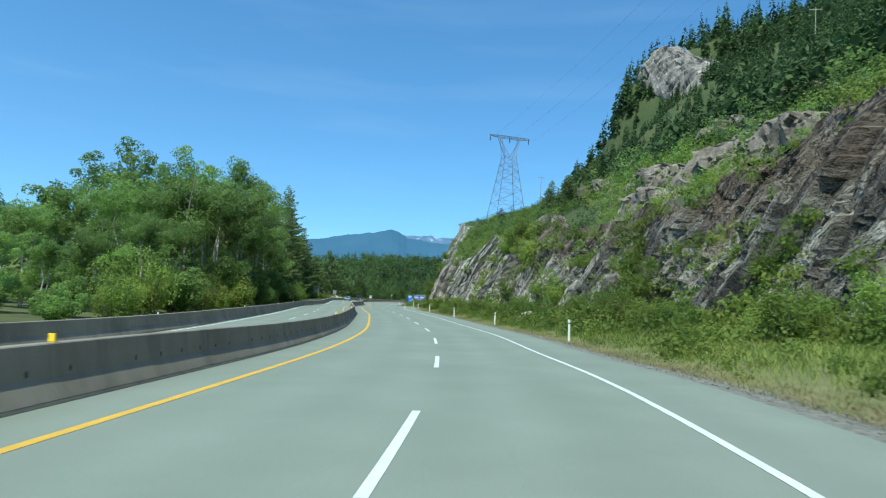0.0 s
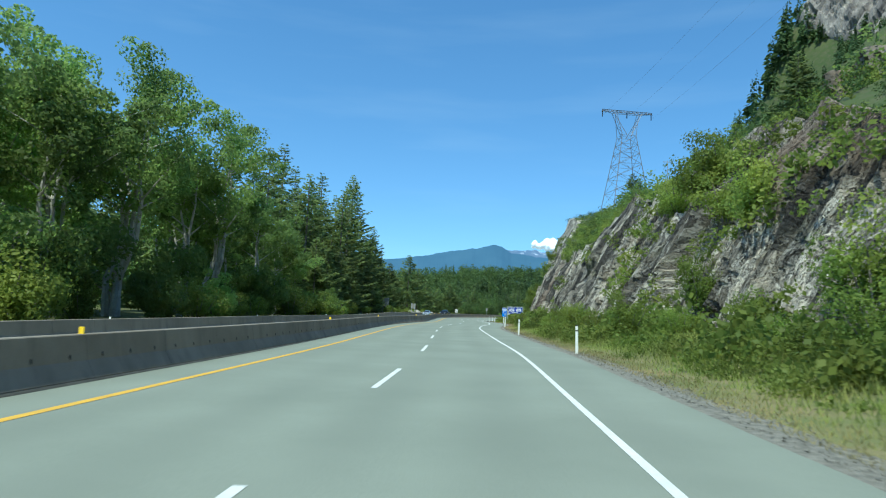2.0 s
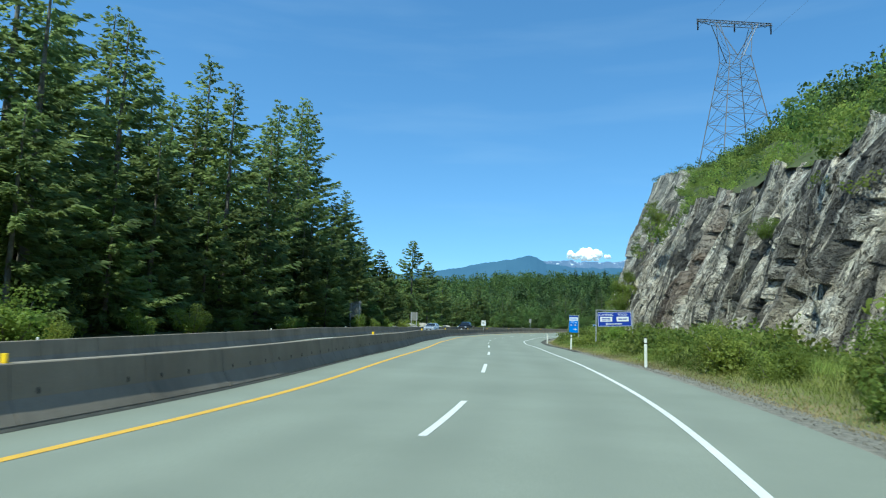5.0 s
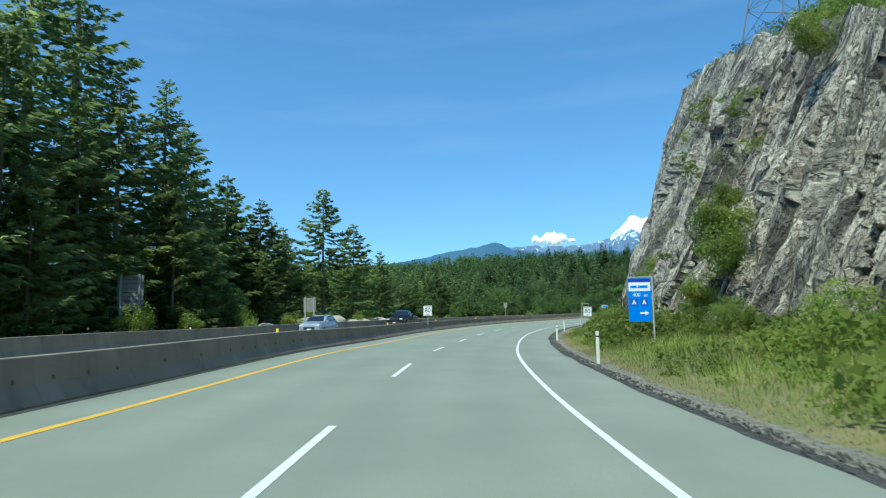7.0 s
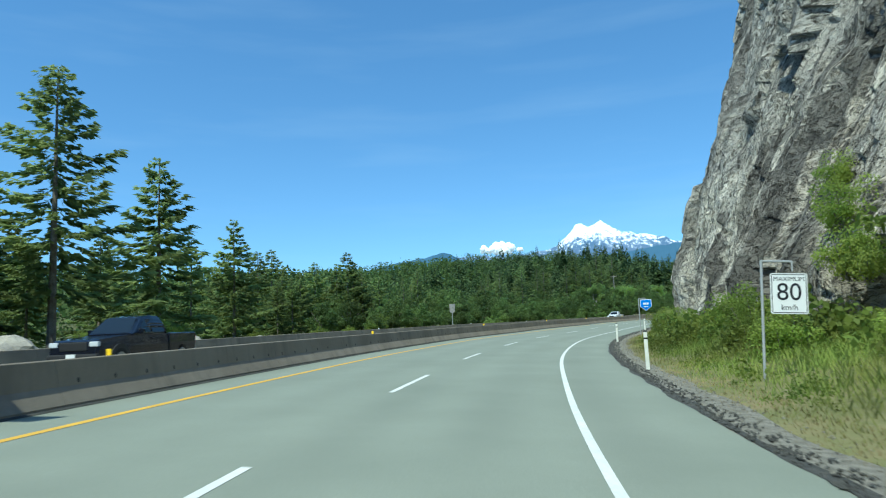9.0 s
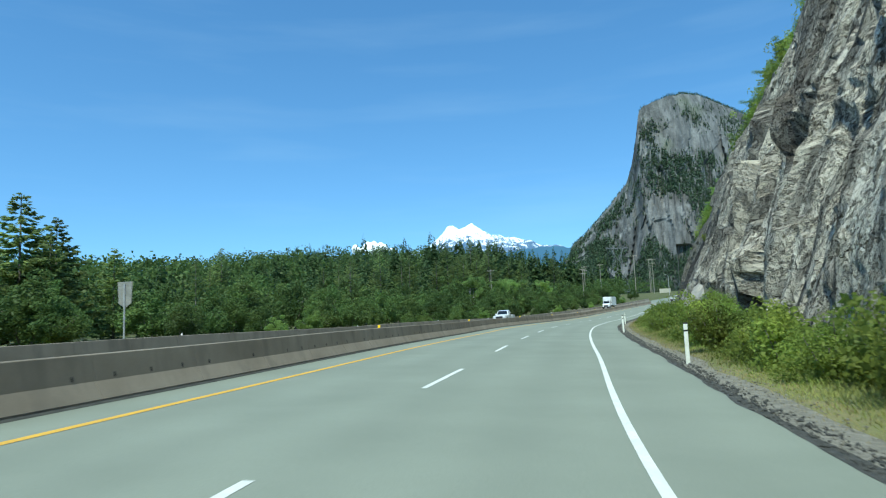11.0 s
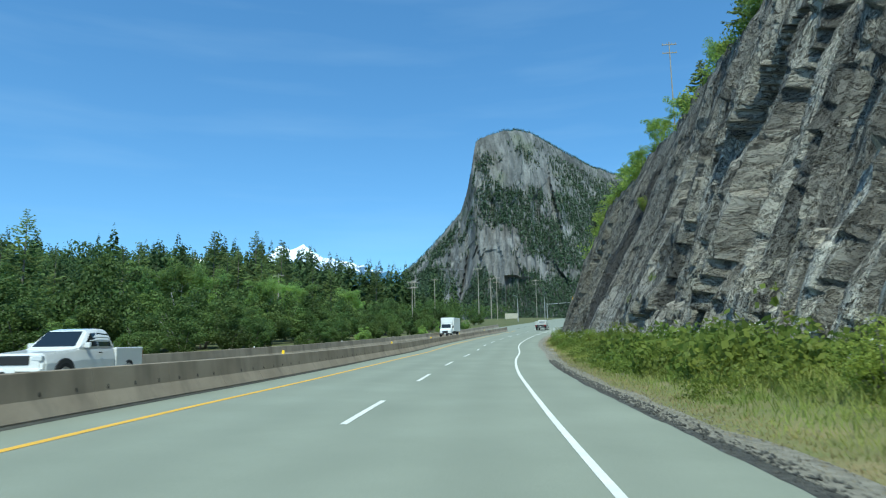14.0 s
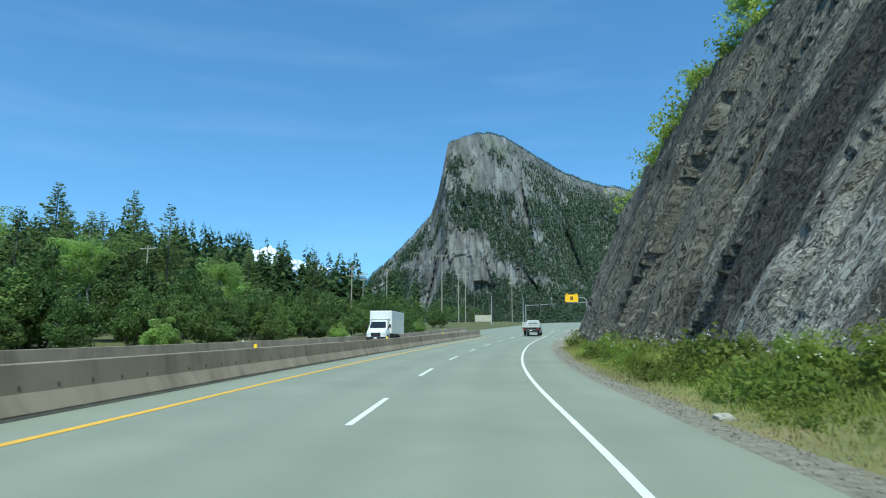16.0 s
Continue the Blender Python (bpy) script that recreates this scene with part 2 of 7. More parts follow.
def make_leaf(name, a, b, yellow=None, rough=0.55, through_=0.35):
    """Foliage: two greens by clump and by leaf, with light coming through."""
    m = material(name, a, rough, spec=0.25)
    geo = m.node_tree.nodes.new("ShaderNodeNewGeometry")
    info = m.node_tree.nodes.new("ShaderNodeObjectInfo")
    c = blend(m, geo, "Random Per Island", a, b)
    big = noise_of(m, 0.35, 2)
    c = blend(m, span(m, big, "Fac", 0.35, 0.7), "Result", c, yellow or b)
    shade = m.node_tree.nodes.new("ShaderNodeHueSaturation")
    lump = m.node_tree.nodes.new("ShaderNodeMath")
    lump.operation = "MULTIPLY"
    wire(m, span(m, info, "Random", 0, 1, 0.75, 1.3), "Result", lump, 0)
    wire(m, span(m, noise_of(m, 0.16, 2), "Fac", 0.36, 0.64, 0.7, 1.3), "Result", lump, 1)
    wire(m, lump, "Value", shade, "Value")
    wire(m, c, "Color", shade, "Color")
    p = m.node_tree.nodes["Principled BSDF"]
    wire(m, shade, "Color", p, "Base Color")
    t = m.node_tree.nodes.new("ShaderNodeBsdfTranslucent")
    wire(m, shade, "Color", t, "Color")
    mix = m.node_tree.nodes.new("ShaderNodeMixShader")
    mix.inputs[0].default_value = through_
    o = m.node_tree.nodes["Material Output"]
    m.node_tree.links.new(p.outputs[0], mix.inputs[1])
    m.node_tree.links.new(t.outputs[0], mix.inputs[2])
    m.node_tree.links.new(mix.outputs[0], o.inputs["Surface"])
    return m


def make_mottled(name, a, b, scale, rough=0.9, third=None, bump=0.3, dist=0.05):
    m = material(name, a, rough, spec=0.2)
    n, f = noise_of(m, scale, 6), noise_of(m, scale * 9, 4)
    c = blend(m, span(m, n, "Fac", 0.35, 0.65), "Result", a, b)
    c = blend(m, span(m, f, "Fac", 0.45, 0.75, 0, 0.6), "Result", c, third or tuple(v * 0.5 for v in a))
    return finish(m, c, f, bump, dist)


ASPHALT, CONCRETE = make_asphalt(), make_concrete()
ROCK = make_cut()
CHIEF_ROCK = make_rock("far granite", (0.235, 0.23, 0.22), (0.11, 0.109, 0.106), (0.045, 0.046, 0.046), (0.12, 0.1, 0.08), 0.03, 0.6)
SPRUCE = make_leaf("conifer needles", (0.165, 0.22, 0.082), (0.24, 0.3, 0.108), (0.265, 0.315, 0.11), 0.6, 0.68)
LEAF = make_leaf("broad leaves", (0.19, 0.29, 0.085), (0.27, 0.375, 0.1), (0.3, 0.39, 0.11), 0.5, 0.66)
BUSH = make_leaf("shrub leaves", (0.15, 0.22, 0.045), (0.23, 0.315, 0.062), (0.3, 0.335, 0.07), 0.55, 0.58)
HILL_FIR = make_leaf("hillside fir needles", (0.055, 0.09, 0.036), (0.092, 0.135, 0.05), (0.1, 0.145, 0.052), 0.6, 0.5)
WOODS = make_leaf("woods leaves", (0.055, 0.105, 0.028), (0.1, 0.155, 0.042), (0.125, 0.17, 0.044), 0.55, 0.4)
GRASS = make_leaf("verge grass", (0.18, 0.25, 0.05), (0.25, 0.3, 0.07), (0.31, 0.31, 0.1), 0.7, 0.6)
STRAW = make_leaf("dry grass", (0.38, 0.29, 0.14), (0.46, 0.36, 0.18), (0.34, 0.3, 0.12), 0.8, 0.5)
BARK = make_mottled("grey bark", (0.16, 0.13, 0.1), (0.27, 0.25, 0.22), 3.0)
PALE_BARK = make_mottled("pale alder bark", (0.36, 0.33, 0.29), (0.5, 0.48, 0.44), 2.0)
SOIL = make_mottled("dry verge soil", (0.24, 0.2, 0.1), (0.15, 0.165, 0.06), 0.7, third=(0.17, 0.165, 0.07))
GRAVEL = make_mottled("shoulder gravel", (0.34, 0.315, 0.26), (0.2, 0.185, 0.15), 6.0, third=(0.12, 0.11, 0.09), bump=0.9, dist=0.04)
DARK_GRAVEL = make_mottled("dark asphalt edge", (0.085, 0.083, 0.075), (0.15, 0.145, 0.13), 7.0, third=(0.04, 0.04, 0.036), bump=1.0, dist=0.05)
FLOOR = make_mottled("forest floor", (0.09, 0.1, 0.04), (0.13, 0.13, 0.055), 0.25)
SLOPE = make_mottled("overgrown slope", (0.05, 0.075, 0.024), (0.085, 0.1, 0.035), 0.12, third=(0.12, 0.1, 0.07))
WHITE_LINE = make_mottled("white road paint", (0.72, 0.72, 0.68), (0.62, 0.62, 0.58), 2.5, third=(0.5, 0.5, 0.47), bump=0.1, dist=0.003)
YELLOW_LINE = make_mottled("yellow road paint", (0.72, 0.42, 0.06), (0.62, 0.36, 0.06), 2.5, third=(0.45, 0.3, 0.1), bump=0.1, dist=0.003)
POST_WHITE = make_mottled("white post plastic", (0.78, 0.78, 0.72), (0.68, 0.67, 0.58), 3.0, 0.5, (0.6, 0.58, 0.48), 0.05, 0.002)
BLACK = material("matt black", (0.02, 0.02, 0.02), 0.6)
GALV = make_mottled("galvanised steel", (0.42, 0.43, 0.43), (0.34, 0.35, 0.36), 4.0, 0.5, (0.3, 0.3, 0.3), 0.05, 0.002)
LATTICE = material("tower steel", (0.2, 0.2, 0.21), 0.6, 0.4)
WOOD_POLE = make_mottled("weathered pole wood", (0.3, 0.265, 0.215), (0.4, 0.365, 0.31), 2.0)
SIGN_BLUE = material("dark blue sign sheeting", (0.012, 0.045, 0.36), 0.45)
SIGN_SKY = material("bright blue sign sheeting", (0.01, 0.2, 0.75), 0.45)
SIGN_WHITE = material("white sign sheeting", (0.8, 0.8, 0.78), 0.45)
SIGN_BACK = make_mottled("grey sign back", (0.3, 0.29, 0.26), (0.22, 0.22, 0.2), 2.0, 0.6)
SIGN_YELLOW = material("yellow sign sheeting", (0.9, 0.5, 0.01), 0.45)
INK = material("black sign ink", (0.015, 0.015, 0.02), 0.5)


# ---------------------------------------------------------------- the lie of the road
# The road: its white edge line lies this far to the right of the drive, second half by half
OFFSET = [2.66, 2.68, 2.37, 2.16, 1.74, 1.5, 1.5, 1.55, 1.7, 1.9, 2.15, 2.42, 2.52, 2.36, 1.9, 1.3, 0.9,
          0.87, 0.85, 0.93, 1.1, 1.3, 1.45, 1.6, 1.7, 1.7, 1.55, 1.38, 1.32, 1.3, 1.35, 1.38, 1.44]
BANK = [0.044, 0.025, 0.013, 0.008, 0.01, 0.012, 0.003, -0.02, -0.031, -0.04, -0.038, -0.037, -0.034, -0.025, -0.028, -0.026, -0.024]
EYE = 1.45
# small wanderings of the painted line from that even course: distance along, metres to the right
WANDER_S = [60, 72, 80, 90, 102, 112, 122, 134, 238, 244, 254, 262, 272, 286, 355, 365, 378, 386, 393, 400, 411, 425, 440, 455, 468]
WANDER = [0, 0.02, 0.12, 0.2, 0, -0.35, -0.5, 0, 0, -0.2, -0.42, -0.55, -0.5, 0, 0, -0.15, -0.2, 0.02, -0.12, -0.42, -0.68, -0.75, -0.7, -0.4, 0]


def road_axis():
    """The white edge line as dense rows: distance along, x, y, z, heading, bank."""
    p = np.array([r[1:4] for r in ROWS]) - (0, 0, EYE)
    d = np.gradient(p[:, :2], axis=0)
    h = np.unwrap(np.arctan2(-d[:, 0], d[:, 1]))
    knots = np.c_[p[:, 0] + np.cos(h) * OFFSET, p[:, 1] + np.sin(h) * OFFSET, p[:, 2]]
    bank = np.interp(np.arange(33) / 2, np.arange(17), BANK)
    back, ahead, bank_all = [], [], [bank[0]] * 6 + list(bank)
    q, a = knots[0].copy(), h[0]
    for n in range(6):
        a -= 0.04
        q = q - (-math.sin(a) * 12, math.cos(a) * 12, 0)
        back.append(q)
    q, a = knots[-1].copy(), h[-1]
    for n in range(50):
        run = 12 * (n + 1)
        a -= radians(1.12) if run < 100 else radians(0.7) if run < 180 else 0
        grade = min(0.016 + 0.00034 * run, 0.05) if run < 220 else 0.02
        q = q + (-math.sin(a) * 12, math.cos(a) * 12, 12 * grade)
        ahead.append(q)
        bank_all.append(bank[-1] * max(0, 1 - run / 90))
    k = np.array(back[::-1] + list(knots) + ahead)
    # Catmull-Rom through the knots, eight steps a span
    e = np.r_[[2 * k[0] - k[1]], k, [2 * k[-1] - k[-2]]]
    rows, banks = [], []
    for n in range(len(k) - 1):
        a0, a1, a2, a3 = e[n:n + 4]
        for f in np.arange(8) / 8:
            rows.append(0.5 * (2 * a1 + (a2 - a0) * f + (2 * a0 - 5 * a1 + 4 * a2 - a3) * f * f + (3 * a1 - a0 - 3 * a2 + a3) * f ** 3))
            banks.append(bank_all[n] * (1 - f) + bank_all[n + 1] * f)
    rows, banks = np.array(rows), np.array(banks)
    for _ in range(6):
        rows[1:-1] = 0.25 * rows[:-2] + 0.5 * rows[1:-1] + 0.25 * rows[2:]
    s = np.r_[0, np.cumsum(np.hypot(*np.diff(rows[:, :2], axis=0).T))]
    s = s - s[48]
    d = np.gradient(rows[:, :2], axis=0)
    h = np.unwrap(np.arctan2(-d[:, 0], d[:, 1]))
    shift = np.interp(s, WANDER_S, WANDER)
    shift = np.convolve(np.pad(shift, 3, "edge"), [0.1, 0.15, 0.15, 0.2, 0.15, 0.15, 0.1], "valid")
    rows[:, 0] += np.cos(h) * shift
    rows[:, 1] += np.sin(h) * shift
    d = np.gradient(rows[:, :2], axis=0)
    return s, rows, np.unwrap(np.arctan2(-d[:, 0], d[:, 1])), banks


AX_S, AX_P, AX_H, AX_B = road_axis()


def on_road(s, u, dz=0.0):
    """World places for distance s along the white edge line and u to its right (arrays or numbers)."""
    s, u = np.broadcast_arrays(np.asarray(s, float), np.asarray(u, float))
    h, b = np.interp(s, AX_S, AX_H), np.interp(s, AX_S, AX_B)
    x, y, z = (np.interp(s, AX_S, AX_P[:, n]) for n in range(3))
    return np.stack([x + np.cos(h) * u, y + np.sin(h) * u, z + b * np.clip(u + 1.6, -19, 6) + 0.03 * np.clip(u + 9.4, -8.2, 0) + dz], -1)


def road_of(x, y):
    """Distance along and to the right of the white edge line for world places (arrays)."""
    x, y = np.broadcast_arrays(np.asarray(x, float), np.asarray(y, float))
    n = np.argmin((x[..., None] - AX_P[:, 0]) ** 2 + (y[..., None] - AX_P[:, 1]) ** 2, -1)
    dx, dy, h = x - AX_P[n, 0], y - AX_P[n, 1], AX_H[n]
    return AX_S[n] - dx * np.sin(h) + dy * np.cos(h), dx * np.cos(h) + dy * np.sin(h)


# ---------------------------------------------------------------- building helpers
def rand_grid(ix, iy, seed):
    """A repeatable random number for whole-number cells."""
    h = (ix.astype(np.int64) * 374761393 + iy.astype(np.int64) * 668265263 + seed * 974634541) & 0x7FFFFFFF
    h = ((h ^ (h >> 13)) * 1274126177) & 0x7FFFFFFF
    h = ((h ^ (h >> 16)) * 1103515245 + 12345) & 0x7FFFFFFF
    return ((h >> 8) & 0xFFFF) / 65535.0


def smooth_noise(x, y, seed=0, octaves=4):
    """Value noise from -1 to 1 over the plane."""
    out, amp, total = 0.0, 1.0, 0.0
    for o in range(octaves):
        ix, iy = np.floor(x), np.floor(y)
        fx, fy = x - ix, y - iy
        fx, fy = fx * fx * (3 - 2 * fx), fy * fy * (3 - 2 * fy)
        a, b = rand_grid(ix, iy, seed + o), rand_grid(ix + 1, iy, seed + o)
        c, d = rand_grid(ix, iy + 1, seed + o), rand_grid(ix + 1, iy + 1, seed + o)
        out = out + amp * (2 * ((a * (1 - fx) + b * fx) * (1 - fy) + (c * (1 - fx) + d * fx) * fy) - 1)
        total, amp, x, y = total + amp, amp * 0.5, x * 2.03 + 7.1, y * 2.03 + 3.3
    return out / total


def facets(x, y, seed=0, tilt=0.6):
    """Broken-rock relief: each cell of a jittered mosaic is a flat face with a step and a tilt of its own."""
    ix, iy = np.floor(x), np.floor(y)
    best, value = np.full(x.shape, 9e9), np.zeros(x.shape)
    for dx in (-1, 0, 1):
        for dy in (-1, 0, 1):
            cx, cy = ix + dx, iy + dy
            px, py = cx + rand_grid(cx, cy, seed), cy + rand_grid(cx, cy, seed + 1)
            d = (x - px) ** 2 + (y - py) ** 2
            v = (2 * rand_grid(cx, cy, seed + 2) - 1) + tilt * ((x - px) * (2 * rand_grid(cx, cy, seed + 3) - 1) + (y - py) * (2 * rand_grid(cx, cy, seed + 4) - 1)) * 2
            near = d < best
            best, value = np.where(near, d, best), np.where(near, v, value)
    return value


def cracks(x, y, seed=0):
    """How deep in a joint between the faces of facets(): 1 on the joint, 0 inside a face."""
    ix, iy = np.floor(x), np.floor(y)
    a, b = np.full(x.shape, 9e9), np.full(x.shape, 9e9)
    for dx in (-1, 0, 1):
        for dy in (-1, 0, 1):
            cx, cy = ix + dx, iy + dy
            d = np.hypot(x - cx - rand_grid(cx, cy, seed), y - cy - rand_grid(cx, cy, seed + 1))
            b = np.where(d < a, a, np.minimum(b, d))
            a = np.minimum(a, d)
    return np.clip(1 - (b - a) / 0.16, 0, 1)


def mesh_of(name, verts, faces, mat, smooth=False):
    me = bpy.data.meshes.new(name)
    me.from_pydata(np.asarray(verts, float).tolist(), [], faces.tolist() if isinstance(faces, np.ndarray) else faces)
    for one in mat if isinstance(mat, (list, tuple)) else [mat]:
        me.materials.append(one)
    if smooth:
        me.polygons.foreach_set("use_smooth", [True] * len(me.polygons))
    me.update()
    return me


def grid_faces(rows, cols):
    n = np.arange(rows * cols).reshape(rows, cols)
    return np.stack([n[:-1, :-1], n[:-1, 1:], n[1:, 1:], n[1:, :-1]], -1).reshape(-1, 4)


def sheet(name, pts, mat, smooth=False, flip=False):
    """A mesh over a grid of places (rows x cols x 3)."""
    f = grid_faces(*pts.shape[:2])
    return mesh_of(name, pts.reshape(-1, 3), f[:, ::-1] if flip else f, mat, smooth)


def thing(name, label, category, place=None, group="", kind=""):
    ob = new(name)
    ob.empty_display_size = 0.2
    if place is not None:
        ob.matrix_basis = place
    return tagged(ob, label, category, group, kind)


def child(name, me, parent, label="", at=None):
    ob = new(name, me)
    ob.parent = parent
    if at is not None:
        ob.matrix_basis = at
    if label:
        tagged(ob, label)
    return ob


def part(name, bm, mat, parent, label="", at=None, smooth=False):
    """Links a bmesh as one mesh object under a thing or a part."""
    me = bpy.data.meshes.new(name)
    bm.to_mesh(me)
    bm.free()
    me.materials.append(mat)
    if smooth:
        me.polygons.foreach_set("use_smooth", [True] * len(me.polygons))
    return child(name, me, parent, label, at)


def box(x0, y0, z0, x1, y1, z1, bevel=0.0, bm=None):
    bm = bm or bmesh.new()
    v = bmesh.ops.create_cube(bm, size=1.0, matrix=Matrix.LocRotScale(((x0 + x1) / 2, (y0 + y1) / 2, (z0 + z1) / 2), None, (x1 - x0, y1 - y0, z1 - z0)))["verts"]
    if bevel:
        bmesh.ops.bevel(bm, geom=list({e for q in v for e in q.link_edges}), offset=bevel, segments=2, affect="EDGES", profile=0.6)
    return bm


def tube(a, b, r0, r1, sides=8, bm=None):
    """A tapered round bar from a to b."""
    bm = bm or bmesh.new()
    a, b = Vector(a), Vector(b)
    turn = (b - a).to_track_quat("Z", "Y").to_matrix().to_4x4()
    bmesh.ops.create_cone(bm, cap_ends=True, segments=sides, radius1=r0, radius2=r1, depth=(b - a).length, matrix=Matrix.Translation((a + b) / 2) @ turn)
    return bm


def outline(points, depth, bevel=0.0):
    """A plate: an outline in x and z, given depth along y, centred."""
    bm = bmesh.new()
    f = bm.faces.new([bm.verts.new((x, -depth / 2, z)) for x, z in points])
    e = bmesh.ops.extrude_face_region(bm, geom=[f])["geom"]
    bmesh.ops.translate(bm, verts=[q for q in e if isinstance(q, bmesh.types.BMVert)], vec=(0, depth, 0))
    bmesh.ops.recalc_face_normals(bm, faces=bm.faces)
    if bevel:
        bmesh.ops.bevel(bm, geom=list(bm.edges), offset=bevel, segments=2, affect="EDGES")
    return bm


def lettering(text, size, mat, parent, x, z, y=-0.03, name="lettering"):
    """Letters on a plate that faces -y, centred at x, z."""
    cu = bpy.data.curves.new("letters", "FONT")
    cu.body, cu.size, cu.align_x, cu.align_y, cu.extrude = text, size, "CENTER", "CENTER", 0.002
    ob = bpy.data.objects.new("letters", cu)
    scene.collection.objects.link(ob)
    me = bpy.data.meshes.new_from_object(ob.evaluated_get(bpy.context.evaluated_depsgraph_get()))
    bpy.data.objects.remove(ob)
    me.materials.clear()
    me.materials.append(mat)
    return child(name, me, parent, "", pose(x, y, z, 90, 0, 0))


def facing(s, u, turn=0.0, dz=0.0):
    """A pose on the road's frame: +y along the road, z up, turned by some degrees."""
    x, y, z = on_road(s, u)
    return pose(x, y, z + dz, 0, 0, math.degrees(np.interp(s, AX_S, AX_H)) + turn)


def diamonds(base, along, across):
    """Leaf-shaped quads from base points, length and half-width vectors; places and faces."""
    n = len(base)
    v = np.stack([base, base + 0.45 * along + across, base + along, base + 0.45 * along - across], 1).reshape(-1, 3)
    return v, np.arange(4 * n).reshape(n, 4)


def unit(v):
    return v / np.maximum(np.linalg.norm(v, axis=-1, keepdims=True), 1e-6)


def leaf_cloud(rng, centres, radii, count, length, squash=0.75, lift=0.35, shell=0.6):
    """Leaves scattered near the skins of many small clumps."""
    k = rng.integers(0, len(centres), count)
    d = unit(rng.normal(size=(count, 3)))
    p = centres[k] + d * radii[k, None] * rng.uniform(shell, 1.0, (count, 1)) * (1, 1, squash)
    flat = rng.normal(size=(count, 3))
    flat = unit(flat - 0.75 * np.sum(flat * d, -1, keepdims=True) * d)
    along = unit(flat + 0.25 * d + (0, 0, lift - 0.6)) * length * rng.uniform(0.6, 1.3, (count, 1))
    across = unit(np.cross(along, d + 0.5 * rng.normal(size=(count, 3)))) * length * rng.uniform(0.26, 0.45, (count, 1))
    return diamonds(p, along, across)


# ---------------------------------------------------------------- trees
def conifer_meshes(seed, tall, wide, dense=1.0, bare=0.1, ragged=0.25):
    """Trunk and crown of a fir: whorls of drooping boughs that carry flat sprays."""
    rng = np.random.default_rng(seed)
    bm = tube((0, 0, -0.6), (0, 0, tall * 0.97), tall * 0.014, 0.03, 8)
    z, base, along, across = tall * bare, [], [], []
    a0 = 0.0
    while z < tall - 0.25:
        f = (z - tall * bare) / (tall * (1 - bare))
        reach = wide * (1 - f) ** 0.9 * (0.55 + 0.45 * min(1, f * 6)) + 0.22
        for b in range(rng.integers(4, 7)):
            a = a0 + b * 2 * math.pi / 5.2 + rng.normal() * 0.25
            a0 += 0.37
            r = reach * (1 + rng.normal() * ragged)
            if r < 0.2 or rng.random() < 0.08:
                continue
            rise = 0.25 - 0.5 * (1 - f)
            n = max(5, int(r * 8.0 * dense))
            t = np.sort(rng.uniform(0.05, 1.0, n) ** 0.85)
            d, side = np.array([math.cos(a), math.sin(a), 0]), np.array([-math.sin(a), math.cos(a), 0])
            p = np.outer(t * r, d) + np.stack([0 * t, 0 * t, z + rise * t * r - 0.16 * r * np.sin(t * math.pi) + rng.normal(size=n) * 0.07], 1)
            sway = rng.choice([-1, 1], n) * rng.uniform(0.3, 1.0, n)
            l = unit(d + side * sway[:, None] + np.stack([0 * t, 0 * t, -0.35 + rng.normal(size=n) * 0.25], 1)) * (0.22 + 0.46 * min(1, 2 * r / wide)) * rng.uniform(0.6, 1.4, (n, 1))
            w = unit(np.cross(l, (0, 0, 1)) + rng.normal(size=(n, 3)) * 0.6) * rng.uniform(0.09, 0.19, (n, 1))
            base.append(p), along.append(l), across.append(w)
        z += rng.uniform(0.55, 1.0) * (0.7 + tall / 60) * (1 - 0.5 * f)
    v, f = diamonds(np.concatenate(base), np.concatenate(along), np.concatenate(across))
    me = bpy.data.meshes.new("trunk")
    bm.to_mesh(me)
    bm.free()
    me.materials.append(BARK)
    return me, mesh_of("crown", v, f, SPRUCE)


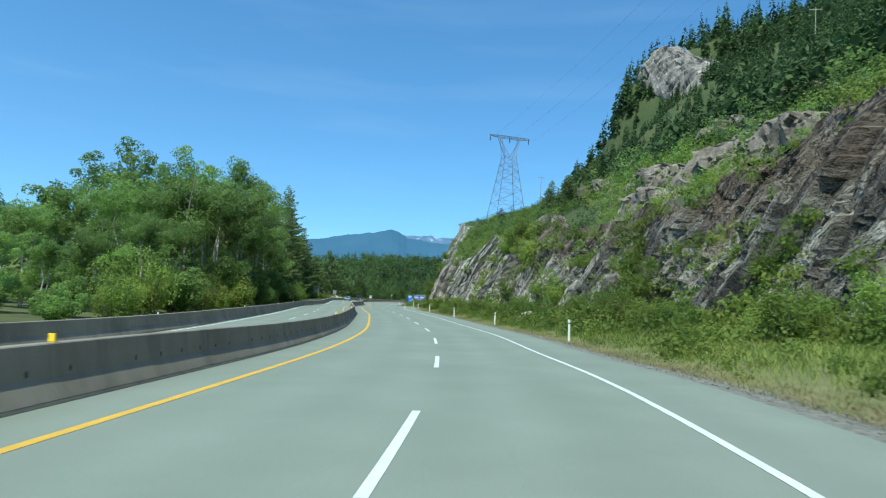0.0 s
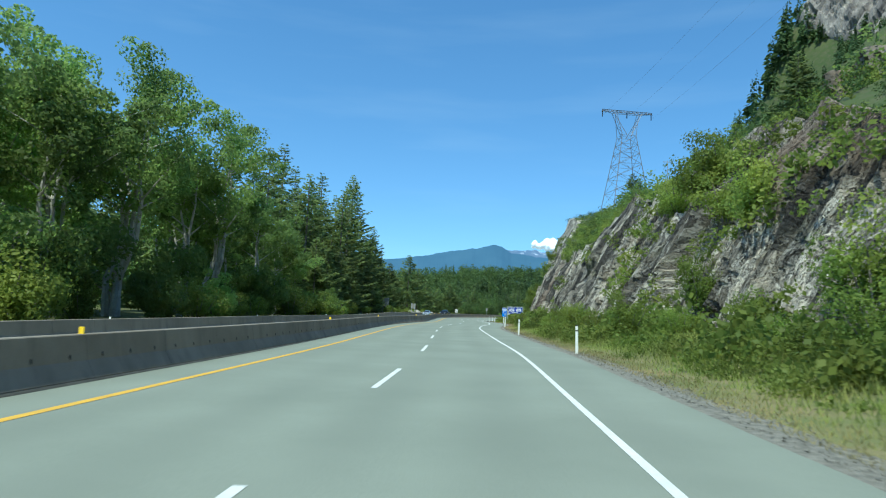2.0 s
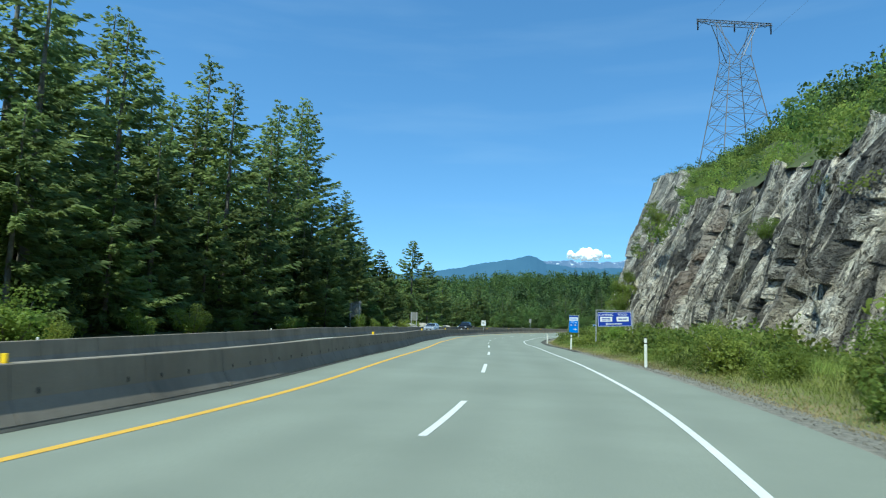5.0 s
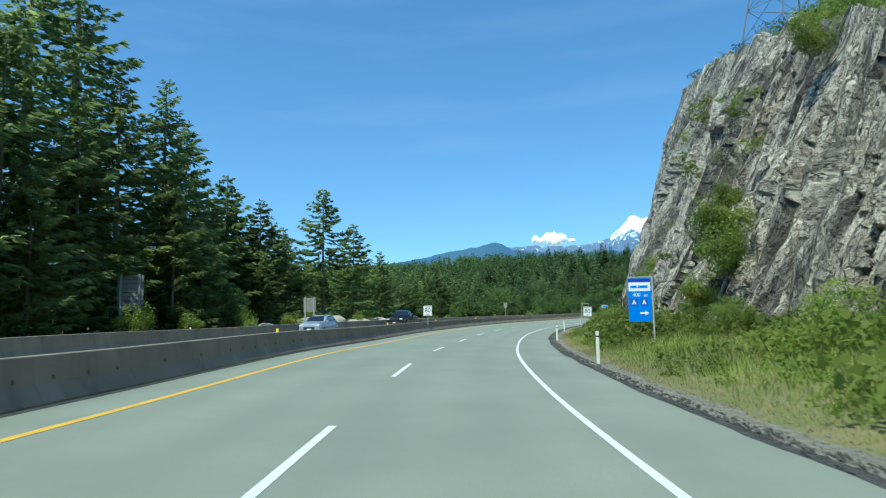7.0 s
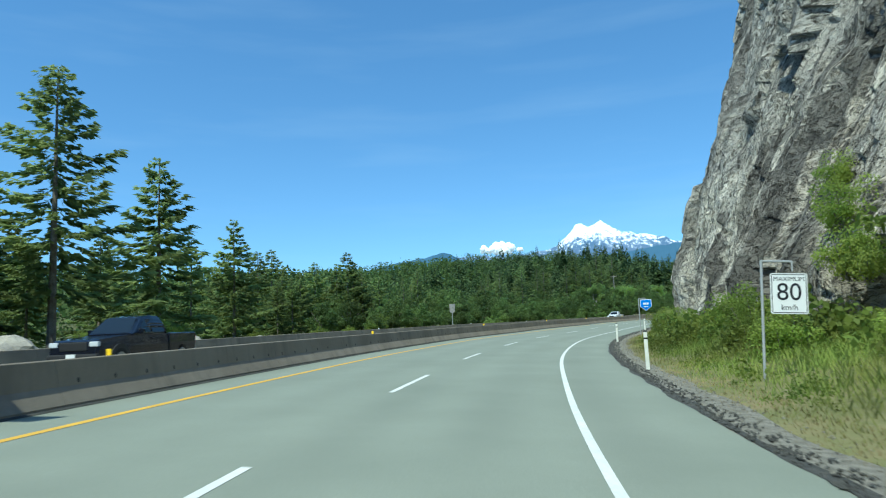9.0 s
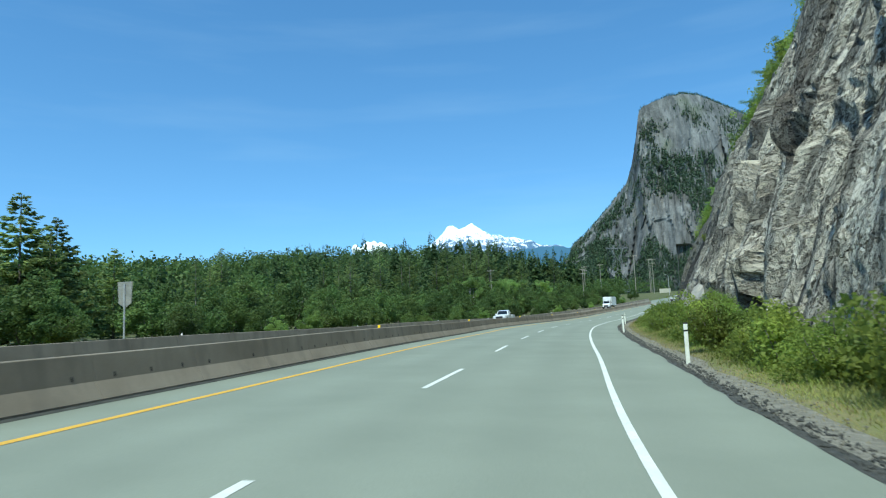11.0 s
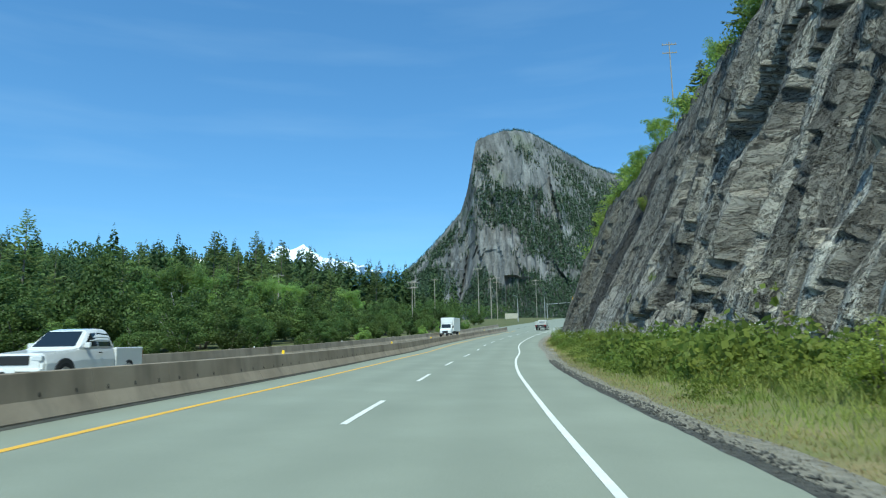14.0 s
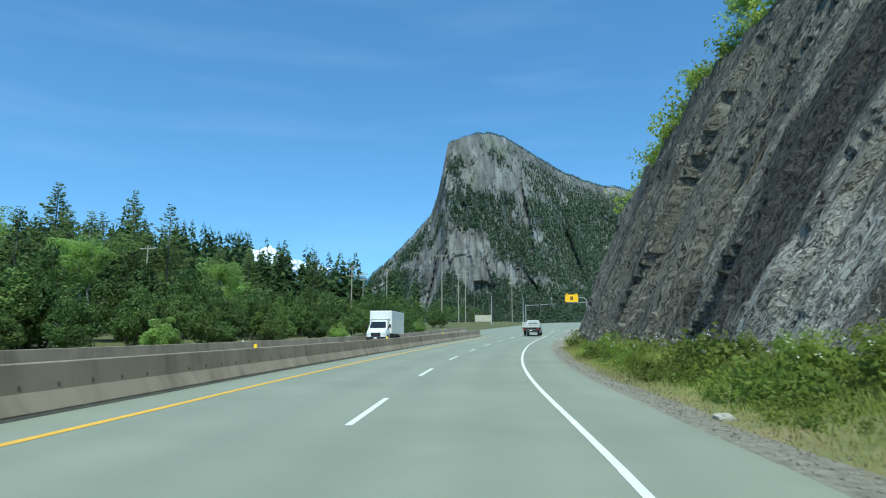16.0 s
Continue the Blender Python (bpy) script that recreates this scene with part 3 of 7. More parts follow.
def broadleaf_meshes(seed, tall, wide, leaves=3200, stems=2, low=0.3, leaf=0.42, bark=None):
    """Trunk with limbs, and crown, of an alder or maple: many small leaf clumps round the limbs' ends."""
    rng = np.random.default_rng(seed)
    bm, ends = bmesh.new(), []
    for k in range(stems):
        lean = rng.normal(size=2) * 0.08 * tall
        p = Vector((rng.normal() * 0.35 * (stems > 1), rng.normal() * 0.35 * (stems > 1), -0.5))
        top = Vector((lean[0], lean[1], tall * rng.uniform(0.86, 0.97)))
        steps = 6
        spine = [p.lerp(top, n / steps) + Vector((rng.normal(), rng.normal(), 0)) * 0.02 * tall * (0 < n < steps) for n in range(steps + 1)]
        r = tall * 0.013
        for n in range(steps):
            tube(spine[n], spine[n + 1], r * (1 - n / steps) + 0.02, r * (1 - (n + 1) / steps) + 0.015, 7, bm)
        for _ in range(int(11 / stems) + 3):
            f = rng.uniform(low, 0.95)
            n = min(int(f * steps), steps - 1)
            a = spine[n].lerp(spine[n + 1], f * steps - n)
            ang, go = rng.uniform(0, 2 * math.pi), wide * rng.uniform(0.45, 1.0) * (1.15 - 0.75 * abs(f - 0.55))
            b = a + Vector((math.cos(ang) * go, math.sin(ang) * go, go * rng.uniform(0.25, 0.8)))
            tube(a, b, r * 0.42 * (1.1 - f) + 0.02, 0.012, 5, bm)
            ends += [a.lerp(b, q) for q in (0.45, 0.75, 1.0)]
        ends += [spine[-2].lerp(spine[-1], q) for q in (0.1, 0.35, 0.6, 0.8)]
    c = np.array([tuple(e) for e in ends])
    c = np.concatenate([c, c + rng.normal(size=c.shape) * wide * 0.16])
    rad = rng.uniform(0.06, 0.19, len(c)) * wide + 0.25
    v, f = leaf_cloud(rng, c, rad, leaves, leaf, shell=0.7)
    me = bpy.data.meshes.new("trunk")
    bm.to_mesh(me)
    bm.free()
    me.materials.append(bark or PALE_BARK)
    return me, mesh_of("crown", v, f, LEAF)


def bush_meshes(seed, leaves=520, leaf=0.2, mat=None):
    """A shrub about one metre in radius: thin stems and leafy clumps down to the ground."""
    rng = np.random.default_rng(seed)
    bm, tips = bmesh.new(), []
    for _ in range(9):
        a, r = rng.uniform(0, 2 * math.pi), rng.uniform(0.15, 0.9)
        tip = Vector((math.cos(a) * r, math.sin(a) * r, rng.uniform(0.5, 1.45) * (1.15 - 0.45 * r)))
        tube((math.cos(a) * 0.1, math.sin(a) * 0.1, -0.15), tip, 0.025, 0.008, 4, bm)
        tips += [tip, tip * 0.65 + Vector(rng.normal(size=3) * 0.12), tip * 0.35 + Vector(rng.normal(size=3) * 0.15)]
    c = np.array([tuple(t) for t in tips])
    c[:, 2] = np.maximum(c[:, 2], 0.12)
    v, f = leaf_cloud(rng, c, rng.uniform(0.2, 0.42, len(c)), leaves, leaf, 0.85)
    me = bpy.data.meshes.new("stem")
    bm.to_mesh(me)
    bm.free()
    me.materials.append(BARK)
    return me, mesh_of("foliage", v, f, mat or BUSH)


def thicket_meshes(seed, leaves, leaf, mat):
    """A broadleaf thicket tree about one metre in radius: forked stems under heaped, closed leaf clumps."""
    rng = np.random.default_rng(seed)
    bm = bmesh.new()
    for k in range(4):
        a = rng.uniform(0, 2 * math.pi)
        fork = Vector((math.cos(a) * 0.25, math.sin(a) * 0.25, 0.7))
        tube((math.cos(a) * 0.06, math.sin(a) * 0.06, -0.15), fork, 0.03, 0.02, 5, bm)
        for q in (-0.5, 0.5):
            tube(fork, fork + Vector((math.cos(a + q) * 0.4, math.sin(a + q) * 0.4, rng.uniform(0.3, 0.6))), 0.02, 0.008, 4, bm)
    n = 46
    d = unit(rng.normal(size=(n, 3)) * (1, 1, 0.9))
    c = d * rng.uniform(0.45, 0.88, (n, 1)) * (1, 1, 0.85) + (0, 0, 0.85)
    c[:, 2] = np.maximum(c[:, 2], 0.15)
    c[:4] = np.array([(0.2, 0.1, 1.75), (-0.3, 0.2, 1.6), (0.1, -0.4, 1.55), (-0.1, -0.1, 1.9)]) + rng.normal(size=(4, 3)) * 0.12
    v, f = leaf_cloud(rng, c, rng.uniform(0.16, 0.34, n), leaves, leaf, 0.8, shell=0.8)
    me = bpy.data.meshes.new("stem")
    bm.to_mesh(me)
    bm.free()
    me.materials.append(BARK)
    return me, mesh_of("foliage", v, f, mat)


def plant(name, meshes, names, label, category, place, group):
    ob = thing(name, label, category, place, group)
    for me, n in zip(meshes, names):
        child(n, me, ob)
    return ob


def cheap_trees(rng, places, heights, kind, mat, name, sprays=150):
    """Far trees of one wood as one mesh: sprays round a stem, few to each tree."""
    vs, fs, n = [], [], 0
    for (x, y, z), h in zip(places, heights):
        if kind == "fir":
            k = sprays
            t = np.sort(rng.uniform(0.05, 1, k)) ** 0.9
            a = rng.uniform(0, 2 * math.pi, k)
            r = h * rng.uniform(0.14, 0.22) * (1 - t) ** 0.75 + 0.06
            p = np.stack([x + np.cos(a) * r * 0.25, y + np.sin(a) * r * 0.25, z + h * t], 1)
            l = np.stack([np.cos(a) * r, np.sin(a) * r, -0.3 * r - 0.15], 1) * rng.uniform(0.45, 1.35, (k, 1))
            w = np.stack([-np.sin(a) * r, np.cos(a) * r, rng.normal(size=k) * 0.8 * r], 1) * 0.34 + rng.normal(size=(k, 3)) * 0.05
            v, f = diamonds(p, l, w)
            stem = np.array([[x - 0.12, y, z - 1], [x + 0.12, y, z - 1], [x, y, z + h * 1.03], [x, y + 0.1, z - 1]])
            v, f = np.concatenate([v, stem]), np.concatenate([f, [[4 * k, 4 * k + 1, 4 * k + 2, 4 * k + 3]]])
        else:
            k = 200
            d = unit(rng.normal(size=(11, 3)))
            c = np.array([x, y, z + h * 0.5]) + d * (h * 0.3, h * 0.3, h * 0.3)
            v, f = leaf_cloud(rng, c, rng.uniform(0.14, 0.24, 11) * h, k, h * 0.073)
        vs.append(v), fs.append(f + n)
        n += len(v)
    return new(name, mesh_of(name, np.concatenate(vs), np.concatenate(fs), mat))


# ---------------------------------------------------------------- road
S_FROM, S_TO = -50.0, 640.0


def strip(name, s, us, zs, mat, label, wander=0.0, smooth=True, category="", uv=False):
    """A ribbon along the road: offsets us with heights zs above the road's plane."""
    u = np.tile(np.asarray(us, float), (len(s), 1))
    z = np.tile(np.asarray(zs, float), (len(s), 1))
    if wander:
        u[:, -1] += wander * smooth_noise(s / 2.2, 0 * s, 41, 4)
        if mat is DARK_GRAVEL:
            u[:, 0] += 0.6 * wander * smooth_noise(s / 1.4, 0 * s + 9, 43, 4)
    pts = on_road(s[:, None], u) + np.stack([0 * z, 0 * z, z], -1)
    me = sheet(name, pts, mat, smooth, flip=True)
    if uv:
        lay = me.uv_layers.new(name="across")
        idx = np.empty(len(me.loops), int)
        me.loops.foreach_get("vertex_index", idx)
        lay.data.foreach_set("uv", np.stack([u.reshape(-1)[idx], np.repeat(s, u.shape[1])[idx]], 1).astype(np.float32).ravel())
    return tagged(new(name, me), label, category or name.split("_")[0], kind="structure")


s_fine = np.arange(S_FROM, S_TO, 1.0)
strip("road", s_fine, [-8.95, -7.2, -3.6, 0, 1.95], [0, 0, 0, 0, 0], ASPHALT, "weathered pale grey asphalt highway lanes", 0.05, uv=True)
strip("road", s_fine, [-17.0, -13.0, -9.0], [0, 0, 0], ASPHALT, "pale asphalt lanes of the opposite carriageway", uv=True)
strip("shoulder", np.arange(168, 374, 0.25), [1.9, 2.05, 2.2], [0.004, 0.012, -0.015], DARK_GRAVEL, "dark broken asphalt edge of the shoulder", 0.18)
strip("shoulder", s_fine, [1.82, 2.4, 2.9], [-0.006, -0.012, -0.03], GRAVEL, "pale gravel strip beside the asphalt", 0.35)
s_dash = np.arange(S_FROM, 470, 1.0)
strip("road_line", s_dash, [-0.06, 0.06], [0.005, 0.005], WHITE_LINE, "solid white painted edge line")
strip("road_line", s_dash, [-7.36, -7.2], [0.005, 0.005], YELLOW_LINE, "solid yellow painted line beside the median")
strip("road_line", s_dash, [-10.15, -10.0], [0.005, 0.005], YELLOW_LINE, "yellow painted line of the opposite lanes")
strip("road_line", s_dash, [-16.6, -16.45], [0.005, 0.005], WHITE_LINE, "white painted edge line of the opposite lanes")
dash_at = np.interp(np.arange(0, 42), [0, 5, 6, 7, 12, 13, 14, 18, 20, 21, 26, 28, 29, 30, 33, 34, 41],
                    [5.0, 60.6, 72.2, 83.9, 141.8, 154.2, 165.8, 212, 233.9, 244.9, 301.2, 323.2, 335.2, 346.7, 380.3, 391.7, 470])
for s0 in dash_at:
    strip("lane_dash", np.linspace(s0, s0 + 4.2, 5), [-3.665, -3.545], [0.005, 0.005], WHITE_LINE, "short white painted lane dash", category="road line")
    strip("lane_dash", np.linspace(s0 + 2, s0 + 6.2, 5), [-13.4, -13.27], [0.005, 0.005], WHITE_LINE, "short white painted lane dash", category="road line")


# ---------------------------------------------------------------- cliff and hill
CLIFF_S = [-60, 0, 30, 45, 56, 70, 84, 90, 97, 105, 115, 125, 140, 150, 160, 168, 185, 203, 212, 225, 235, 250, 258, 268, 274, 283, 295, 310, 328, 349, 372, 386, 402, 414, 424, 440, 452, 460, 470, 485]
CLIFF_U = [13, 13, 12, 11.3, 10.8, 10.8, 10.2, 10.2, 9.5, 9.5, 8.3, 7.6, 7, 8, 10, 10.8, 11, 10.7, 10.5, 9.3, 9.4, 9.2, 7.4, 6.5, 6.2, 5.4, 6.5, 8.3, 8.8, 9.5, 9.6, 9.5, 7.5, 5.8, 4.9, 4.6, 4.6, 6.5, 14, 30]
CLIFF_K = [.6, .6, .5, .5, .5, .5, .5, .55, .5, .5, .5, .45, .42, .4, .4, .38, .34, .35, .39, .45, .46, .4, .37, .33, .29, .31, .34, .38, .44, .42, .4, .36, .42, .42, .4, .38, .4, .45, .6, .6]
CLIFF_H = [9, 10, 15, 11, 11, 10, 13.5, 15, 14, 13, 14, 12, 11, 11, 11.5, 13, 14, 14.5, 19, 24, 27, 31, 32, 33.5, 34, 34, 34, 33, 31, 32, 30, 25.5, 21, 19, 17, 14.5, 11.5, 9, 9, 12]
HILL_S = [-60, 0, 150, 200, 235, 262, 285, 330, 400, 430, 485]
HILL_TOP = [120, 120, 125, 118, 100, 60, 43, 42, 36, 32, 30]


def cliff_line(s):
    u0, k, h = (np.interp(s, CLIFF_S, c) for c in (CLIFF_U, CLIFF_K, CLIFF_H))
    return u0, k, h + 1.1 * smooth_noise(s / 7, 0 * s, 71, 3)


# the slope behind the cut from the bend on: low scrub at first, then a steep bluff
BLUFF_W = [8, 20, 35, 48, 58, 66, 80, 100, 150, 300]
BLUFF_S = [125, 170, 200, 231, 256, 285, 310, 330]
BLUFF_Z = [[16, 19, 25, 34, 42, 49, 60, 76, 106, 116], [19, 23, 29, 38, 48, 56, 69, 86, 109, 118], [22, 29, 36, 46, 57, 65, 78, 92, 112, 120],
           [29, 33, 38, 47, 60, 71, 84, 96, 114, 124], [34, 36, 40, 48, 64, 80, 92, 100, 118, 126], [35, 36, 41, 51, 74, 97, 105, 112, 122, 128],
           [35, 36, 41, 54, 79, 97, 105, 110, 118, 120], [36, 37, 39, 40, 42, 42, 42, 42, 42, 42]]


def hill_at(s, w):
    """Height above the road, and offset, of the slope w metres behind the cliff's edge."""
    s, w = np.broadcast_arrays(np.asarray(s, float), np.asarray(w, float))
    u0, k, h = cliff_line(s)
    cap = np.interp(s, HILL_S, HILL_TOP)
    near = np.interp(s, [0, 90, 125, 215, 245, 485], [0.7, 0.5, 0.2, 0.2, 0.55, 0.62])
    far_ = np.interp(s, [0, 90, 125, 215, 245, 485], [0.6, 0.55, 0.8, 1.15, 0.75, 0.62])
    rise = near * np.minimum(w, 15) + far_ * np.maximum(w - 15, 0)
    room = np.maximum(cap - h, 3)
    z = h + room * np.tanh(rise / room)
    rows = np.array([np.interp(w, BLUFF_W, one) for one in BLUFF_Z])
    at = np.clip(np.interp(s, BLUFF_S, np.arange(8.0)), 0, 6.999)
    low = at.astype(int)
    pick = np.take_along_axis(rows, low[None], 0)[0] * (1 - at + low) + np.take_along_axis(rows, low[None] + 1, 0)[0] * (at - low)
    pick = h + (np.maximum(pick, h) - h) * np.clip(w / 8, 0, 1)
    share = np.clip((s - 100) / 25, 0, 1) * np.clip((350 - s) / 20, 0, 1)
    z = z * (1 - share) + pick * share + np.minimum(w / 14, 1) * 2.0 * smooth_noise(s / 13, w / 13, 81, 4)
    return z, u0 + k * h + 0.6 + w + np.interp(s, [170, 185, 205, 225, 250, 270], [0.1, 0.7, 1.6, 1.7, 0.8, 0.1])


LEAN_S, LEAN_K = [-60, 70, 120, 160, 250, 300, 400, 490], [0.36, 0.34, 0.24, 0.13, 0.13, 0.24, 0.34, 0.34]


def make_cliff():
    col = np.arange(-46, 492, 0.26)                     # each column of the face runs up a leaning joint
    v = np.linspace(0, 1, 118)[None]
    slant = np.interp(col, LEAN_S, LEAN_K)
    top = cliff_line(col)[2]
    for _ in range(5):
        top = cliff_line(col - slant * top)[2]
    h = top[:, None]
    z = -1.2 + v * (h + 1.2)
    S = col[:, None] - slant[:, None] * np.clip(z, 0, None)
    u0, k = np.interp(S, CLIFF_S, CLIFF_U), np.interp(S, CLIFF_S, CLIFF_K)
    s = S[:, -1]
    # beds and joints lean: every slab runs up and back
    lean = col[:, None] + 0.5 * smooth_noise(S / 6, z / 14, 2, 2)
    zw = z + 1.1 * smooth_noise(S / 4 + 40, z / 6, 6, 3)
    slab, plate, chip = facets(lean / 4.2, zw / 17, 3, 0.8), facets(lean / 1.25, zw / 8.5, 17, 0.7), facets(lean / 0.55, zw / 3.6, 29, 0.7)
    joint = cracks(lean / 4.2, zw / 17, 3)
    rib = 1 - 2.4 * np.abs(smooth_noise(lean / 1.7, z / 22, 51, 3))
    fin = 1 - 2.4 * np.abs(smooth_noise(lean / 0.75, z / 9, 53, 2))
    hollow = np.clip((smooth_noise(lean / 3.1, z / 6.5, 59, 3) - 0.3) * 4.5, 0, 1)
    swell = smooth_noise(lean / 8, z / 12, 5, 2)
    gully = np.clip((smooth_noise(lean / 2.4, z / 30, 91, 2) - 0.22) * 4, 0, 1)
    ledge = np.mod((z + 1.9 * smooth_noise(S / 3.5, z / 7, 63, 3)) / 5.2, 1.0)
    ledge = np.where(ledge < 0.84, ledge / 0.84, (1 - ledge) / 0.16)      # overhangs: out slowly, back at once
    rough = np.interp(S, [-60, 60, 110, 200, 300, 380, 398, 445, 470], [1.2, 1.1, 0.85, 0.95, 1.05, 1, 0.5, 0.42, 0.6])
    edge = np.clip((1 - v) * 5, 0.3, 1) * np.clip(v * 8, 0.3, 1)
    push = (0.75 * slab + 0.42 * plate + 0.2 * chip + 0.26 * rib + 0.1 * fin + 0.7 * swell + 0.16 * ledge - 0.9 * hollow - 1.0 * gully - 0.3 * joint) * rough * edge
    # a niche behind the great boulder, with a cave over it; two more hollows at the foot
    ball = np.clip(1 - ((S - 322.2) / 4.6) ** 2 - ((z - 1.2) / 3.6) ** 2, 0, 1) ** 0.5
    push = push * (1 - 0.5 * (ball > 0)) - 0.6 * ball
    for hs, hz, a, b, deep in ((327.6, 4.4, 1.7, 1.6, 2.2), (224.3, 1.8, 1.3, 1.9, 1.8), (245.5, 1.6, 2.6, 2.0, 2.0)):
        push = push - deep * np.clip(1 - ((S - hs) / a) ** 2 - ((z - hz) / b) ** 2, 0, 1) ** 0.5
    u = u0 + k * np.clip(z, 0, None) - push + np.interp(S, [-60, 60, 180, 205, 225, 250, 270, 335, 390], [0.3, 0.45, 0.7, 2.0, 2.0, 1.0, 0.2, 0.3, 0.0])
    zz = z + 0.15 * plate * rough * edge + (0.9 * smooth_noise(S / 4, z * 0 + 5, 9, 3) + 0.4 * facets(S / 1.9, z * 0, 33)) * np.clip((v - 0.9) * 10, 0, 1)
    pts = on_road(S, u)
    pts[..., 2] = np.interp(S, AX_S, AX_P[:, 2]) + zz
    # the brow rounds over into the slope behind
    brow = []
    for w in (0.5, 1.6, 3.2):
        hz, hu = hill_at(s, np.full_like(s, w))
        q = on_road(s, hu + 0.2)
        q[:, 2] = np.interp(s, AX_S, AX_P[:, 2]) + hz - 0.35
        brow.append(q[:, None])
    pts = np.concatenate([pts] + brow, 1)
    me = sheet("cliff", pts, ROCK)
    lay = me.uv_layers.new(name="slope")
    idx = np.empty(len(me.loops), int)
    me.loops.foreach_get("vertex_index", idx)
    along = np.repeat(col, pts.shape[1])
    up = np.concatenate([z] + [h + 1.0, h + 2.0, h + 3.0], 1).reshape(-1)
    lay.data.foreach_set("uv", np.stack([along[idx], up[idx]], 1).astype(np.float32).ravel())
    return me


tagged(new("cliff", make_cliff()), "grey blasted granite rock cut with dark streaks beside the highway", "cliff", kind="structure")


def make_hill():
    s = np.arange(-56, 484, 3.0)
    w = np.concatenate([np.arange(0, 30, 2.0), np.arange(30, 90, 3.5), np.arange(90, 300, 12.0)])
    S, Wd = np.meshgrid(s, w, indexing="ij")
    z, u = hill_at(S, Wd)
    pts = on_road(S, u)
    pts[..., 2] = np.interp(S, AX_S, AX_P[:, 2]) + z - 0.2
    return sheet("hillside", pts, SLOPE, True)


tagged(new("hillside", make_hill()), "steep overgrown slope above the rock cut", "hill", kind="structure")


def hill_place(s, w, dz=0.0):
    z, u = hill_at(np.asarray(s, float), np.asarray(w, float))
    p = on_road(s, u)
    p[..., 2] = np.interp(s, AX_S, AX_P[:, 2]) + z + dz
    return p


# a bare dome of rock breaks out of the bluff's brow
def make_dome():
    a, v = np.meshgrid(np.linspace(-1, 1, 110), np.linspace(0, 1, 60), indexing="ij")
    s, w = 257 + 38 * a, 65 + 22 * v + 9 * (1 - a) * 0.5
    p = hill_place(s, w)
    swell = np.clip(1 - a ** 2, 0, 1) ** 0.5 * np.sin(np.clip(v * 1.15, 0, 1) * math.pi) ** 0.6
    out = 7.0 * swell + swell * (1.1 * facets(a * 8, v * 5, 5) + 0.6 * facets(a * 22, v * 12, 8) + 1.2 * smooth_noise(a * 4, v * 3, 6, 3)) - 0.8
    p += out[..., None] * np.array([-0.62, -0.5, 0.6])
    return sheet("dome", p, DOME_ROCK)


DOME_ROCK = make_rock("sunlit bare rock", (0.36, 0.31, 0.26), (0.22, 0.19, 0.17), (0.09, 0.08, 0.08), (0.26, 0.17, 0.12), 0.5, 0.15)
tagged(new("rock_dome", make_dome()), "bare pale rock dome high on the wooded hill", "rock", kind="structure")


# ---------------------------------------------------------------- verges and ground
def left_height(s, u):
    """Ground height on the left, above the road's plane, for u below -17."""
    d = -17.5 - u
    rise = np.interp(d, [0, 4, 14, 45, 75, 120, 160, 300], [0.0, 0.35, 0.5, 0.3, 1.2, 9, 14, 17]) * np.interp(s, [-60, 230, 330, 450, 540, 700], [0.25, 0.3, 0.6, 1, 1.6, 1.6])
    return rise + np.clip(d / 6, 0, 1) * 0.5 * smooth_noise(s / 9, u / 9, 55, 3)


def right_height(s, u):
    d = u - 3.4
    return np.interp(d, [-0.65, -0.2, 1.5, 4, 8, 14], [-0.05, -0.01, 0.12, 0.5, 0.9, 1.2]) + 0.14 * np.clip(d, 0, 1) * smooth_noise(s / 1.7, u / 1.7, 57, 4)


def ribbon(name, s, us, height, mat, label):
    S, U = np.meshgrid(s, us, indexing="ij")
    p = on_road(S, U)
    p[..., 2] = on_road(S, np.clip(U, -18, 3.5))[..., 2] + height(S, U)
    return tagged(new(name, sheet(name, p, mat, True, flip=True)), label, name.split("_")[0], kind="structure")


ribbon("verge_right", np.arange(-50, 640, 1.2), np.array([2.5, 3.0, 3.6, 4.2, 5, 6, 7, 8, 9.5, 11, 13, 16, 22, 40]), right_height, SOIL, "dry grassy verge below the rock cut")
ribbon("verge_left", np.arange(-50, 640, 3.0), np.array([-300, -240, -180, -140, -110, -90, -70, -55, -44, -36, -30, -26, -23, -21, -19.5, -18.4, -17.5, -16.9]), left_height, FLOOR, "shaded forest floor beside the road")
r = np.concatenate([[0], np.geomspace(30, 4900, 40)])
a = np.linspace(0, 2 * math.pi, 97)
R, A = np.meshgrid(r, a, indexing="ij")
gp = np.stack([R * np.sin(A), 190 + R * np.cos(A), -3.0 - 0 * R], -1)
tagged(new("ground", sheet("ground", gp, FLOOR)), "wide wooded valley floor reaching the horizon", "ground", kind="structure")


# ---------------------------------------------------------------- barriers
def barrier_mesh(length, slots=True):
    """A precast concrete barrier, profile with a sloped toe, lying along +y."""
    prof = [(-0.33, 0), (-0.33, 0.05), (-0.16, 0.35), (-0.095, 0.80), (-0.08, 0.815), (0.08, 0.815), (0.095, 0.80), (0.16, 0.35), (0.33, 0.05), (0.33, 0)]
    bm = bmesh.new()
    ends = []
    for y in (0.006, length - 0.006):
        ends.append([bm.verts.new((x, y, z)) for x, z in prof])
    for n in range(len(prof)):
        bm.faces.new([ends[0][n], ends[1][n], ends[1][(n + 1) % 10], ends[0][(n + 1) % 10]])
    bm.faces.new(ends[0]), bm.faces.new(ends[1][::-1])
    bmesh.ops.recalc_face_normals(bm, faces=bm.faces)
    me = bpy.data.meshes.new("barrier_segment")
    bm.to_mesh(me)
    bm.free()
    me.materials.append(CONCRETE)
    return me


